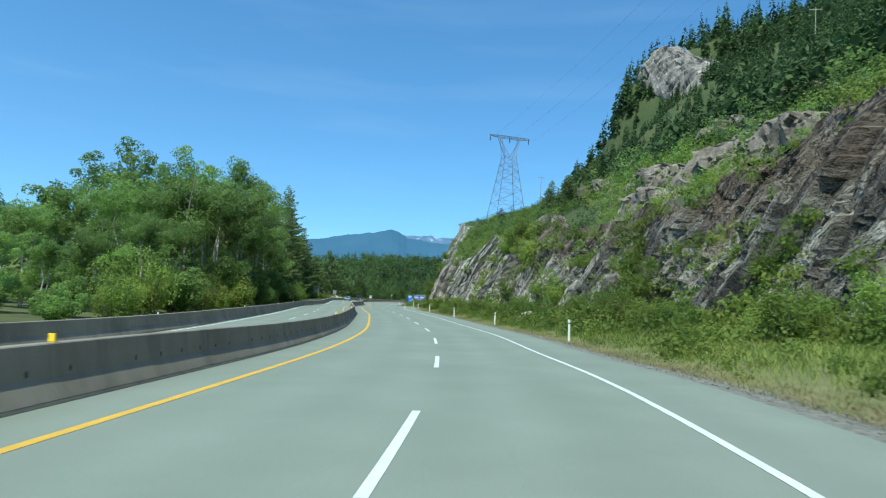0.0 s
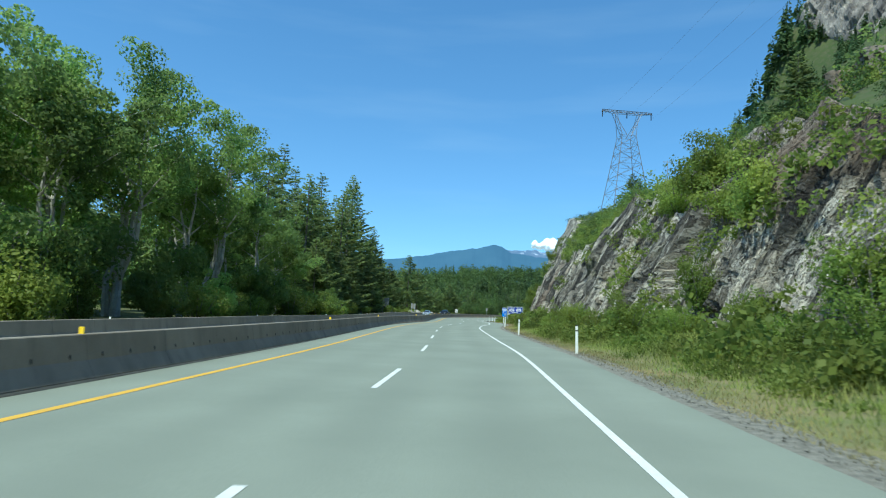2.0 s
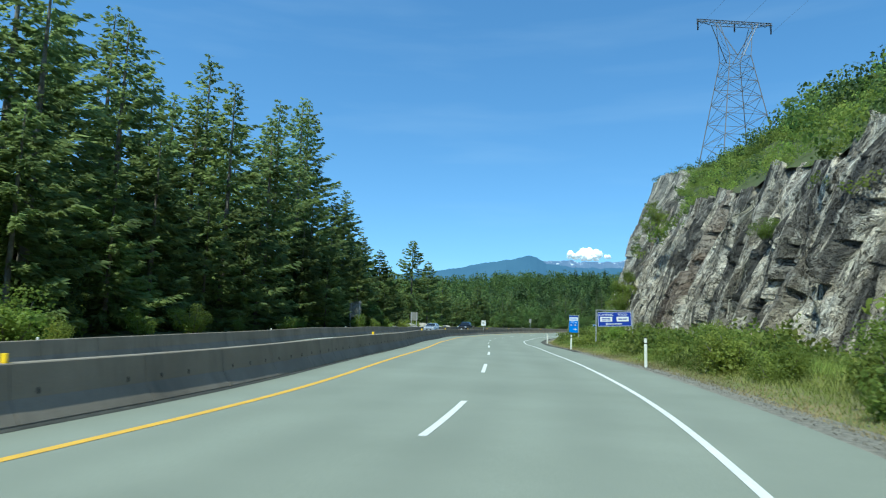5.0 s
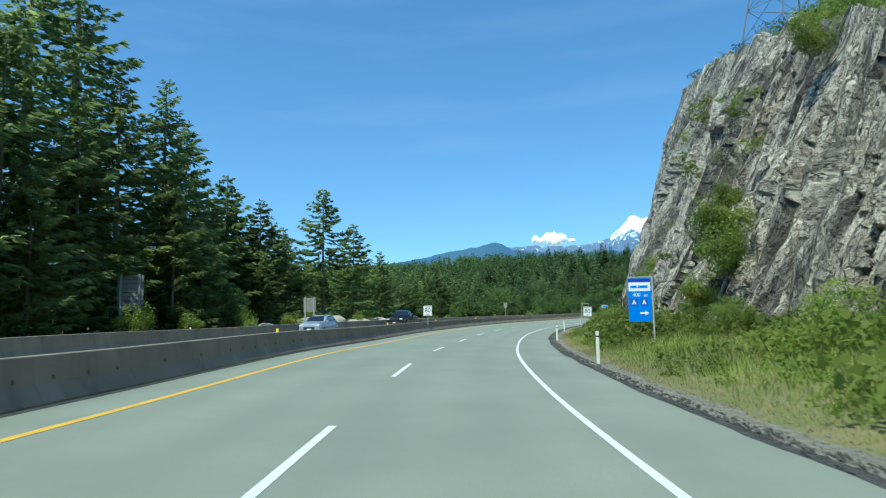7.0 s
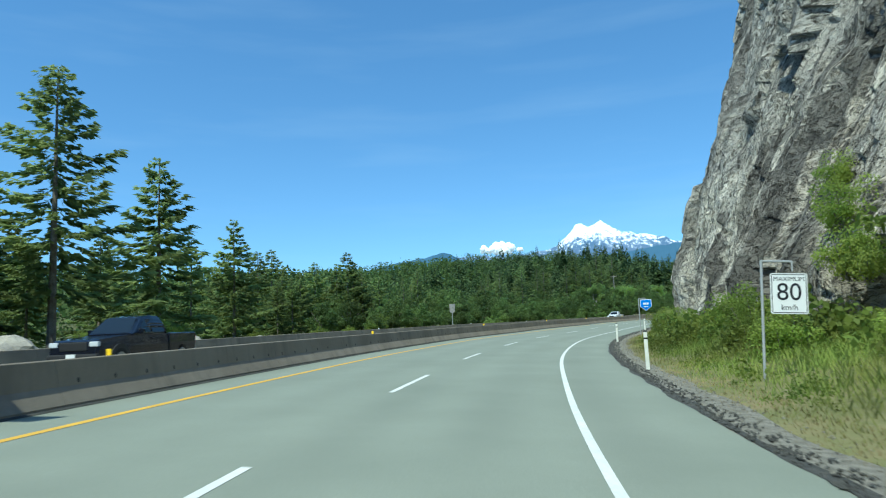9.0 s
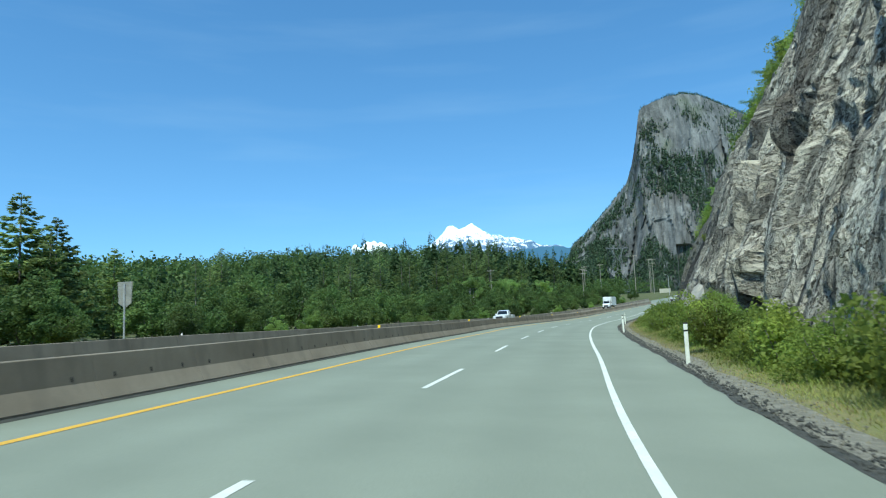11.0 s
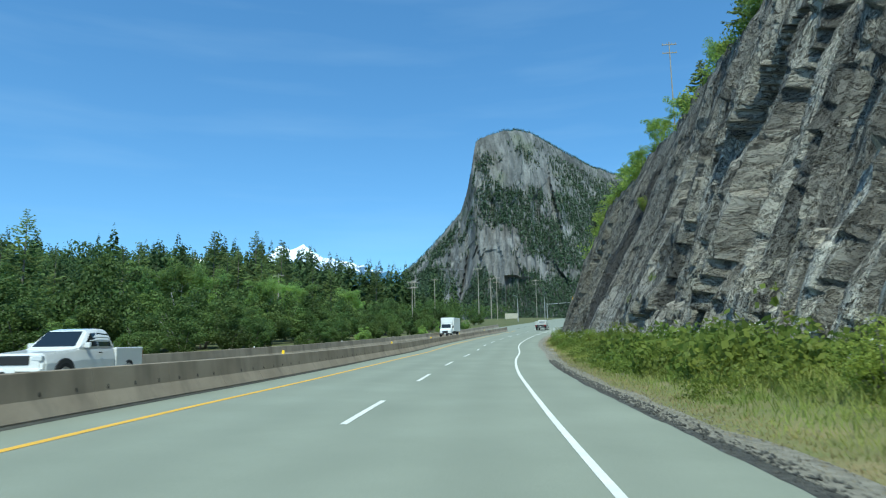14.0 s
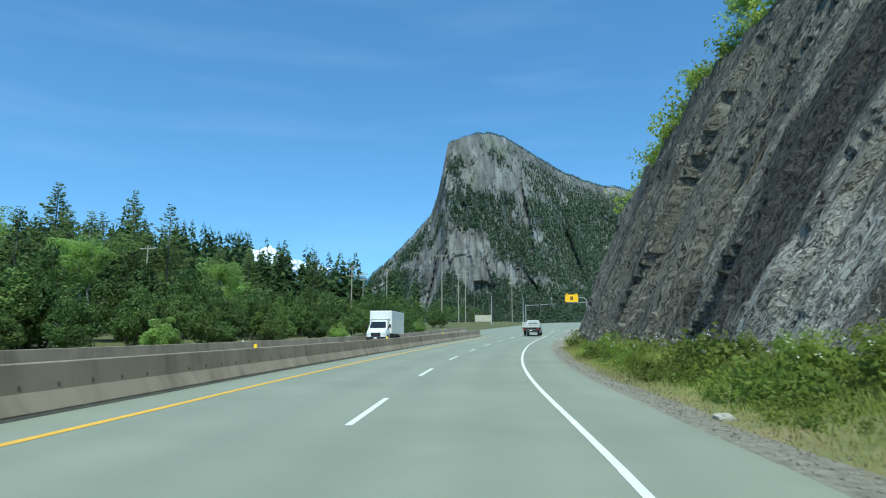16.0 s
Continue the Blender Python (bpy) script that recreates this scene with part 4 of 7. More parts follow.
def slot_mesh():
    bm = bmesh.new()
    bmesh.ops.create_uvsphere(bm, u_segments=10, v_segments=6, radius=1.0, matrix=Matrix.Diagonal((0.022, 0.034, 0.055, 1)))
    me = bpy.data.meshes.new("lifting_slot")
    bm.to_mesh(me)
    bm.free()
    me.materials.append(BLACK)
    return me


SEG, SLOT = barrier_mesh(3.0), slot_mesh()
FOOT_STRIP = make_mottled("dark mottled foot strip", (0.05, 0.05, 0.045), (0.08, 0.08, 0.07), 3.0)
for name, u, label, until in (("median_barrier", -8.95, "grey concrete median barrier of precast segments", 466), ("outer_barrier", -17.35, "grey concrete barrier along the outer edge of the opposite lanes", 500)):
    row = thing(name, label, "barrier", kind="structure")
    for n, s0 in enumerate(np.arange(-45, until, 3.0)):
        a, b = on_road(s0, u), on_road(s0 + 3.0, u)
        head = math.atan2(-(b[0] - a[0]), b[1] - a[1])
        tilt_ = math.degrees(math.asin((b[2] - a[2]) / 3.0))
        m = Matrix.Translation(tuple(a)) @ pose(0, 0, 0, 0, 0, math.degrees(head)) @ pose(0, 0, 0, tilt_, 0, 0)
        seg = child("segment", SEG, row, "", m @ Matrix.Diagonal((1, np.hypot(b[0] - a[0], b[1] - a[1]) / 3.0, 1, 1)))
        if u > -10:
            for y in (0.5, 1.5, 2.5):
                if random.random() < 0.85:
                    child("slot", SLOT, seg, "", pose(0.139, y, 0.43, 0, -9, 0))
strip("drain_gap", np.arange(-45, 466, 1.0), [-8.66, -8.54, -8.5], [0.03, 0.02, 0.004], FOOT_STRIP, "narrow dark strip along the barrier's foot", 0.02, category="kerb")


# ---------------------------------------------------------------- roadside posts and reflectors
def delineator():
    """A slim white plastic post, one metre high, with black bands near its top."""
    ob = thing("delineator_post", "slim white plastic delineator post with black bands on the verge", "post", group="posts along the verge")
    part("shaft", box(-0.055, -0.018, -0.25, 0.055, 0.018, 0.86, 0.012), POST_WHITE, ob)
    part("band", box(-0.057, -0.02, 0.86, 0.057, 0.02, 0.905, 0.01), BLACK, ob, "black band")
    part("head", box(-0.055, -0.018, 0.905, 0.055, 0.018, 1.07, 0.012), POST_WHITE, ob)
    part("cap", box(-0.057, -0.02, 1.07, 0.057, 0.02, 1.11, 0.01), BLACK, ob, "black cap")
    return ob


first_post = delineator()
for n, (s, u) in enumerate([(33.0, 3.2), (54.9, 3.2), (75.0, 2.5), (95.3, 2.3), (119, 2.5), (147.5, 2.42), (172.0, 2.58), (194.7, 2.52), (217.6, 2.45), (240.8, 2.5),
                            (261, 2.3), (285, 2.3), (309.6, 2.1), (333.2, 2.45)]):
    m = facing(s, u, random.uniform(-6, 6), 0.02) @ pose(0, 0, 0, 0, random.uniform(-2, 0.8), 0)
    if n == 0:
        first_post.matrix_basis = m
    else:
        copy_thing(first_post, m)
YELLOW_REFLECTOR = material("yellow reflector", (0.95, 0.62, 0.02), 0.4)
bm = box(-0.05, -0.012, 0.0, 0.05, 0.012, 0.13, 0.006)
box(-0.05, -0.012, 0.0, 0.05, 0.06, 0.012, 0.0, bm)
marker = bpy.data.meshes.new("barrier_marker")
bm.to_mesh(marker)
bm.free()
marker.materials.append(YELLOW_REFLECTOR)
WHITE_MARK = marker.copy()
WHITE_MARK.materials.clear()
WHITE_MARK.materials.append(SIGN_WHITE)
for s in (9.2, 37.5, 60, 82.8, 105, 129, 152, 174.1, 196.1, 216, 232.5, 250.2, 272, 293, 314.4, 338.1, 360, 381.7, 402.4, 424, 446):
    ob = tagged(new("barrier_marker", marker), "small yellow reflector plate on the concrete barrier top", "reflector", "barrier reflectors")
    ob.matrix_basis = facing(s, -8.95, 0, 0.814)
for s in np.arange(12, 490, 21.5):
    ob = tagged(new("barrier_marker", WHITE_MARK), "small white reflector plate on the outer barrier top", "reflector", "outer barrier reflectors")
    ob.matrix_basis = facing(s, -17.35, 0, 0.814) @ Matrix.Diagonal((0.7, 0.7, 0.7, 1))


# ---------------------------------------------------------------- signs
def rounded(w, h, r=0.05):
    pts = []
    for cx, cz, a0 in ((w / 2 - r, h / 2 - r, 0), (-w / 2 + r, h / 2 - r, 90), (-w / 2 + r, -h / 2 + r, 180), (w / 2 - r, -h / 2 + r, 270)):
        pts += [(cx + r * math.cos(radians(a0 + q)), cz + r * math.sin(radians(a0 + q))) for q in (0, 30, 60, 90)]
    return pts


def bars(parent, mat, x, z, w, h, rows=1, seed=1):
    """Unreadable writing: plain bars of its size."""
    rng = np.random.default_rng(seed)
    for k in range(rows):
        zz = z + (rows - 1 - 2 * k) * h * 0.9
        cut = rng.uniform(0.35, 0.6)
        for a, b in ((-0.5, -0.5 + cut), (-0.5 + cut + 0.06, 0.5)):
            part("writing_bar", box(x + a * w, -0.034, zz - h / 2, x + b * w, -0.031, zz + h / 2), mat, parent)


def arrow(parent, x, z, w, h, mat, to_left=True):
    k = -1 if to_left else 1
    pts = [(x + k * w / 2, z), (x + k * (w / 2 - h), z + h * 0.62), (x + k * (w / 2 - h * 0.75), z + h * 0.2), (x - k * w / 2, z + h * 0.2),
           (x - k * w / 2, z - h * 0.2), (x + k * (w / 2 - h * 0.75), z - h * 0.2), (x + k * (w / 2 - h), z - h * 0.62)]
    part("arrow", outline(pts, 0.004), mat, parent, "", pose(0, -0.032, 0))


def place_sign(name, label, x, y, ground, z_mid, turn):
    ob = thing(name, label, "road sign", pose(x, y, ground, 0, 0, turn))
    return ob, z_mid - ground


# services sign: dark blue, two posts and a top bar
ob, zc = place_sign("services_sign", "dark blue services sign with white panels on two grey posts", -13.15, 177.5, 0.35, 1.9, 9)
panel = part("panel", outline(rounded(2.8, 1.22, 0.08), 0.025), SIGN_BLUE, ob, "", pose(0, 0, zc, 0, -2.5, 0))
for k in (-1, 1):
    for a, b in ((-1.37, 1.37),):
        part("border", box(a, -0.017, k * 0.575 - 0.014, b, -0.0135, k * 0.575 + 0.014), SIGN_WHITE, panel, "white border")
    part("border", box(k * 1.36 - 0.014, -0.017, -0.56, k * 1.36 + 0.014, -0.0135, 0.56), SIGN_WHITE, panel, "white border")
lettering("CAMPING", 0.27, SIGN_WHITE, panel, -0.68, 0.36, -0.018)
lettering("FOOD", 0.27, SIGN_WHITE, panel, 0.66, 0.36, -0.018)
for x in (-0.7, 0.66):
    pl = part("plate", box(x - 0.5, -0.03, -0.2, x + 0.5, -0.014, 0.2, 0.004), SIGN_WHITE, panel, "white panel")
    bars(pl, SIGN_BLUE, x, 0.0, 0.7, 0.07 if x < 0 else 0.09, 2 if x < 0 else 1, int(x * 10) + 20)
arrow(panel, -0.1, -0.4, 1.35, 0.18, SIGN_WHITE)
for x in (-1.52, 1.52):
    part("post", tube((x, 0.06, -0.5), (x, 0.06, zc + 0.72), 0.045, 0.045, 10), GALV, ob)
part("crossbar", tube((-1.55, 0.06, zc + 0.72), (1.55, 0.06, zc + 0.72), 0.03, 0.03, 8), GALV, ob)
for x in (-0.9, 0.9):
    part("hanger", tube((x, 0.06, zc + 0.55), (x, 0.06, zc + 0.72), 0.02, 0.02, 6), GALV, ob)
for x in (-1.45, 1.45):
    part("bracket", box(min(x, x * 0.92), 0.02, zc + 0.2, max(x, x * 0.92), 0.07, zc + 0.26), GALV, ob)

# park access sign: bright blue upright panel
ob, zc = place_sign("direction_sign", "tall bright blue direction sign with a white band", -17.95, 202.5, -0.1, 1.5, 6)
panel = part("panel", outline(rounded(1.05, 2.05, 0.03), 0.02), SIGN_SKY, ob, "", pose(0, 0, zc))
part("band", box(-0.5, -0.016, 0.42, 0.5, -0.011, 0.84), SIGN_WHITE, panel, "white band")
part("cap_strip", box(-0.5, -0.016, 0.86, 0.5, -0.011, 1.0), SIGN_BLUE, panel, "dark blue strip")
bars(panel, SIGN_SKY, -0.02, 0.63, 0.8, 0.1, 1, 3)
lettering("400", 0.24, SIGN_WHITE, panel, -0.14, 0.24, -0.014)
lettering("m", 0.24, SIGN_WHITE, panel, 0.28, 0.22, -0.014)
for x in (-0.27, 0.2):
    frame_ = part("symbol", box(x - 0.17, -0.014, -0.28, x + 0.17, -0.0115, 0.08), material("symbol blue", (0.02, 0.1, 0.5), 0.5), panel, "dark symbol square")
    part("symbol_shape", outline([(x - 0.1, -0.2), (x, 0.03), (x + 0.1, -0.2), (x + 0.04, -0.2), (x, -0.1), (x - 0.04, -0.2)], 0.004), SIGN_WHITE, frame_, "white tent shape", pose(0, -0.0165, 0))
arrow(panel, 0.2, -0.62, 0.42, 0.22, SIGN_WHITE, False)
part("post", tube((0.62, 0.05, -0.5), (0.62, 0.05, zc + 1.1), 0.045, 0.045, 10), GALV, ob)
part("arm", tube((-0.55, 0.05, zc + 1.08), (0.62, 0.05, zc + 1.08), 0.03, 0.03, 8), GALV, ob)
part("hanger", tube((-0.2, 0.04, zc + 0.9), (-0.2, 0.04, zc + 1.08), 0.018, 0.018, 6), GALV, ob)


def speed_sign(x, y, ground, z_mid, turn, arm, label):
    ob, zc = place_sign("speed_limit_sign", label, x, y, ground, z_mid, turn)
    panel = part("panel", outline(rounded(0.78, 0.9, 0.04), 0.018), SIGN_WHITE, ob, "", pose(0, 0, zc))
    for k in (-1, 1):
        part("border", box(-0.35, -0.012, k * 0.42 - 0.008, 0.35, -0.0095, k * 0.42 + 0.008), INK, panel, "black border")
        part("border", box(k * 0.36 - 0.008, -0.012, -0.41, k * 0.36 + 0.008, -0.0095, 0.41), INK, panel, "black border")
    lettering("MAXIMUM", 0.142, INK, panel, 0, 0.32, -0.012)
    lettering("80", 0.54, INK, panel, 0, 0.02, -0.012)
    lettering("km/h", 0.175, INK, panel, 0, -0.31, -0.012)
    px = -0.55 if arm else 0.0
    if arm:
        ob.matrix_basis = ob.matrix_basis @ pose(0, 0, 0, 0, 3.5, 0)
    part("post", tube((px, 0.05, -0.6), (px, 0.05, zc + (0.75 if arm else 0.3)), 0.03, 0.03, 10), GALV, ob)
    if arm:
        part("arm", tube((px, 0.05, zc + 0.72), (0.1, 0.05, zc + 0.72), 0.024, 0.024, 8), GALV, ob)
        part("hanger", tube((0.1, 0.04, zc + 0.5), (0.1, 0.04, zc + 0.72), 0.02, 0.02, 6), GALV, ob)
    return ob


speed_sign(-20.08, 233.7, -0.55, 1.02, 0, True, "white speed limit sign hung from a grey post on the verge")
speed_sign(-33.88, 226.6, -0.2, 1.3, 3, False, "white speed limit sign on a post at the median barrier")
# route marker: a blue shield
ob, zc = place_sign("route_marker", "small blue shield-shaped route marker on a thin post", -17.0, 268.2, -0.8, 1.45, -6)
SHIELD = [(-0.36, 0.38), (0.36, 0.38), (0.38, -0.1), (0.0, -0.4), (-0.38, -0.1)]
part("edge", outline([(x * 1.1, z * 1.1) for x, z in SHIELD], 0.015), SIGN_WHITE, ob, "white edge", pose(0, 0.012, zc))
panel = part("panel", outline(SHIELD, 0.015), SIGN_SKY, ob, "", pose(0, 0, zc))
bars(panel, SIGN_WHITE, 0, 0.1, 0.4, 0.14, 1, 4)
bars(panel, SIGN_WHITE, 0, -0.12, 0.3, 0.06, 1, 5)
part("post", tube((-0.5, 0.04, -0.5), (-0.5, 0.04, zc + 0.5), 0.035, 0.035, 8), GALV, ob)
part("arm", tube((-0.5, 0.04, zc + 0.5), (0.05, 0.04, zc + 0.5), 0.02, 0.02, 6), GALV, ob)


def sign_from_behind(x, y, ground, top, w, h, slats, turn=8):
    """The back of a sign for the oncoming lanes: boards on rails, two posts."""
    ob = thing("sign_back", "grey back of a slatted road sign on two posts", "road sign", pose(x, y, ground, 0, 0, turn))
    z1 = top - ground
    for k in range(slats):
        z0 = z1 - h + k * h / slats
        part("slat", box(-w / 2, -0.02, z0 + 0.015, w / 2, 0.02, z0 + h / slats - 0.015, 0.004), SIGN_BACK, ob)
    for sx in (-1, 1):
        part("post", box(sx * w * 0.36 - 0.06, -0.1, -0.5, sx * w * 0.36 + 0.06, -0.022, z1 + 0.05), GALV, ob)
    return ob


sign_from_behind(-48.5, 206.6, 0.3, 3.75, 1.7, 2.2, 8)
sign_from_behind(-48.1, 233.8, 0.3, 2.9, 1.3, 1.5, 1)
ob = thing("sign_back", "pale back of a small pointed road sign", "road sign", facing(290, -19, 180))
part("panel", outline([(-0.35, 0.5), (0.35, 0.5), (0.3, -0.4), (0, -0.6), (-0.3, -0.4)], 0.02), SIGN_BACK, ob, "", pose(0, 0, 2.6))
part("post", tube((0, 0.04, -0.3), (0, 0.04, 3.0), 0.035, 0.035, 8), GALV, ob)


# ---------------------------------------------------------------- power line
def lattice_tower(base, tall, turn):
    """A delta tower: four legs with crossed bracing, a waist, a V of two arms and a long crossarm."""
    ob = thing("power_tower", "grey steel lattice power tower on the ridge", "power tower", pose(*base, 0, 0, turn))
    waist, hw, bw = tall * 0.765, 2.5, tall * 0.175
    levels = [0, 0.2, 0.38, 0.54, 0.68, 0.8, 0.9, 1.0]

    def at(f, kx, ky):
        w = bw + (hw - bw) * f
        return (kx * w, ky * w, waist * f)

    for kx in (-1, 1):
        for ky in (-1, 1):
            part("leg", tube(at(-0.3, kx, ky), at(1, kx, ky), 0.15, 0.11, 5), LATTICE, ob)
    for f0, f1 in zip(levels, levels[1:]):
        for q in ((-1, -1, 1, -1), (1, -1, 1, 1), (1, 1, -1, 1), (-1, 1, -1, -1)):
            bm = tube(at(f0, *q[:2]), at(f1, *q[2:]), 0.055, 0.055, 4)
            tube(at(f0, *q[2:]), at(f1, *q[:2]), 0.055, 0.055, 4, bm)
            tube(at(f1, *q[:2]), at(f1, *q[2:]), 0.055, 0.055, 4, bm)
            part("brace", bm, LATTICE, ob)
    arm, zt = 9.2, tall
    for k in (-1, 1):
        for ky in (-1, 1):
            part("arm_leg", tube((k * hw * 0.3, ky * hw, waist), (k * 5.2, ky * 0.8, zt - 1.4), 0.12, 0.1, 5), LATTICE, ob)
            part("arm_leg", tube((k * hw, ky * hw, waist), (k * 4.0, ky * 0.8, zt - 1.4), 0.1, 0.08, 5), LATTICE, ob)
        bm = bmesh.new()
        for n in range(6):
            a, b = n / 6, (n + 1) / 6
            tube((k * (hw * 0.3 + (5.2 - hw * 0.3) * a), 0, waist + (zt - 1.4 - waist) * a), (k * (hw + (4.0 - hw) * b), 0, waist + (zt - 1.4 - waist) * b), 0.06, 0.06, 4, bm)
        part("brace", bm, LATTICE, ob)
    bm = bmesh.new()
    for ky in (-0.8, 0.8):
        tube((-arm, 0, zt - 0.9), (-5, ky, zt - 1.5), 0.09, 0.09, 4, bm)
        tube((arm, 0, zt - 0.9), (5, ky, zt - 1.5), 0.09, 0.09, 4, bm)
        tube((-5, ky, zt - 1.5), (5, ky, zt - 1.5), 0.1, 0.1, 4, bm)
        tube((-arm, 0, zt - 0.5), (arm, 0, zt - 0.5), 0.1, 0.1, 4, bm)
        for n in range(12):
            x = -arm + n * arm / 6
            tube((x, 0, zt - 0.5), (x + arm / 6, ky * 0.6, zt - 1.4), 0.06, 0.06, 4, bm)
            tube((x, ky * 0.6, zt - 1.4), (x + arm / 6, 0, zt - 0.5), 0.06, 0.06, 4, bm)
    part("crossarm", bm, LATTICE, ob)
    for x in (-arm + 0.3, 0, arm - 0.3):
        bm = tube((x, 0, zt - 3.2), (x, 0, zt - 0.8), 0.12, 0.12, 6)
        for n in range(8):
            tube((x, 0, zt - 3.1 + n * 0.28), (x, 0, zt - 2.98 + n * 0.28), 0.2, 0.2, 8, bm)
        part("insulator", bm, BLACK, ob)
    return ob


lattice_tower((14.4, 279.3, 33.0), 41.9, 18)


def wood_pole(x, y, ground, top, arms=2, turn=-20, label="weathered wooden utility pole with crossarms on the hill", w=1.3):
    ob = thing("utility_pole", label, "utility pole", pose(x, y, ground, 0, 0, turn), "utility poles")
    h = top - ground
    part("pole", tube((0, 0, -1), (0, 0, h), 0.15, 0.09, 10), WOOD_POLE, ob)
    for k in range(arms):
        z = h - 0.5 - k * 1.6
        part("crossarm", box(-w, -0.07, z - 0.08, w, 0.07, z + 0.08, 0.01), WOOD_POLE, ob)
        for x0 in (-w * 0.9, -w * 0.35, w * 0.35, w * 0.9):
            part("insulator", tube((x0, 0, z + 0.08), (x0, 0, z + 0.34), 0.06, 0.04, 7), SIGN_BACK, ob)
    return ob


def wire_between(points, sag, name="power_line", r=0.02):
    """A hanging cable through points."""
    cu = bpy.data.curves.new(name, "CURVE")
    cu.dimensions, cu.bevel_depth, cu.bevel_resolution = "3D", r, 1
    sp = cu.splines.new("POLY")
    pts = []
    for a, b in zip(points, points[1:]):
        for n in range(13):
            f = n / 12
            p = Vector(a).lerp(Vector(b), f)
            pts.append((p.x, p.y, p.z - sag * 4 * f * (1 - f), 1))
    sp.points.add(len(pts) - 1)
    for q, p in zip(sp.points, pts):
        q.co = p
    cu.materials.append(LATTICE)
    return tagged(new(name, cu), "thin dark overhead power cable", "cable", "power cables")


# ---------------------------------------------------------------- vegetation
FIRS = [conifer_meshes(11, 34, 6.8, 1.8, 0.1, 0.32), conifer_meshes(12, 30, 6.2, 1.8, ragged=0.4), conifer_meshes(13, 26, 5.8, 1.8, 0.05, 0.32), conifer_meshes(14, 20, 5.4, 2.4, 0.2, 0.3), conifer_meshes(15, 17, 4.6, 2.8, 0.04)]
FIR_TALL = [34, 30, 26, 20, 17]
ALDERS = [broadleaf_meshes(21, 20, 5.8, 15000, 3, 0.28, 0.27), broadleaf_meshes(22, 18, 5.2, 14000, 2, 0.25, 0.27), broadleaf_meshes(23, 15, 5.4, 14000, 2, 0.12, 0.27), broadleaf_meshes(24, 22, 5.4, 14000, 2, 0.3, 0.27)]
ALDER_TALL = [20, 18, 15, 22]
BUSHES = [bush_meshes(31, 4600, 0.072), bush_meshes(32, 4600, 0.075), bush_meshes(33, 5200, 0.064), bush_meshes(34, 4200, 0.08)]
BIG_BUSHES = [thicket_meshes(35, 7000, 0.085, WOODS), thicket_meshes(36, 7000, 0.08, WOODS), thicket_meshes(37, 7000, 0.09, LEAF), thicket_meshes(38, 7500, 0.075, WOODS)]
THICKET = [BIG_BUSHES[k] for k in (0, 1, 3)]
vrng = np.random.default_rng(77)


def left_place(s, u):
    p = on_road(s, u)
    p[2] = on_road(s, -18)[2] + left_height(np.float64(s), np.float64(u))
    return p


def put_fir(s, u, tall, kind=None):
    k = kind if kind is not None else int(np.argmin([abs(t - tall) + vrng.uniform(0, 4) for t in FIR_TALL]))
    x, y, z = left_place(s, u)
    f = tall / FIR_TALL[k]
    plant("fir_tree", FIRS[k], ("trunk", "crown"), "tall dark green fir tree with drooping boughs" if tall > 22 else "dark green fir tree at the wood's edge", "tree",
          pose(x, y, z, 0, 0, vrng.uniform(0, 360)) @ Matrix.Diagonal((f * 1.15, f * 1.15, f, 1)), "roadside firs")


def put_alder(s, u, tall):
    k = int(np.argmin([abs(t - tall) + vrng.uniform(0, 5) for t in ALDER_TALL]))
    x, y, z = left_place(s, u)
    f = tall / ALDER_TALL[k]
    plant("alder_tree", ALDERS[k], ("trunk", "crown"), "broadleaf tree with pale trunks and airy green crown", "tree",
          pose(x, y, z, 0, 0, vrng.uniform(0, 360)) @ Matrix.Diagonal((f, f, f, 1)), "roadside broadleaf trees")


def put_bush(p, size, meshes, label, group, tree=False):
    kind = ("broadleaf_tree", ("trunk", "crown"), "tree") if tree else ("shrub", ("stem", "foliage"), "shrub")
    plant(kind[0], meshes[vrng.integers(0, len(meshes))], kind[1], label, kind[2],
          pose(*p, 0, 0, vrng.uniform(0, 360)) @ Matrix.Diagonal((size, size, size * vrng.uniform(0.8, 1.2), 1)), group)


# the broadleaf stand on the left at the start, with a few firs
for s in np.arange(22, 146, 5.2):
    put_alder(s + vrng.uniform(-2, 2), vrng.uniform(-29, -25), np.interp(s, [22, 33, 45, 57, 66, 76, 92, 115, 125, 146], [2.8, 3.7, 5.3, 7.2, 9.4, 13.6, 17.6, 18, 11.5, 10]) * vrng.uniform(0.75, 1.15))
    put_alder(s + vrng.uniform(-2, 2), vrng.uniform(-38, -31), np.interp(s, [22, 33, 45, 57, 66, 76, 92, 115, 125, 146], [3.2, 4.6, 6.6, 8.8, 11, 14.6, 19, 19.5, 13.5, 11]) * vrng.uniform(0.75, 1.15))
for s, u, h in ((50, -46, 11), (62, -44, 12.5), (84, -45, 14), (104, -43, 16), (128, -37, 15), (139, -35, 13), (146, -31, 14), (134, -29, 9)):
    put_fir(s, u, h)
for s in np.arange(-20, 150, 4.4):
    put_bush(left_place(s, vrng.uniform(-25, -21.5)), np.interp(s, [-20, 30, 50, 150], [0.9, 1.5, 2.4, 2.2]) * vrng.uniform(0.7, 1.3), BUSHES if vrng.random() < 0.7 else BIG_BUSHES[2:3], "leafy green shrub at the foot of the trees", "woodland edge shrubs")
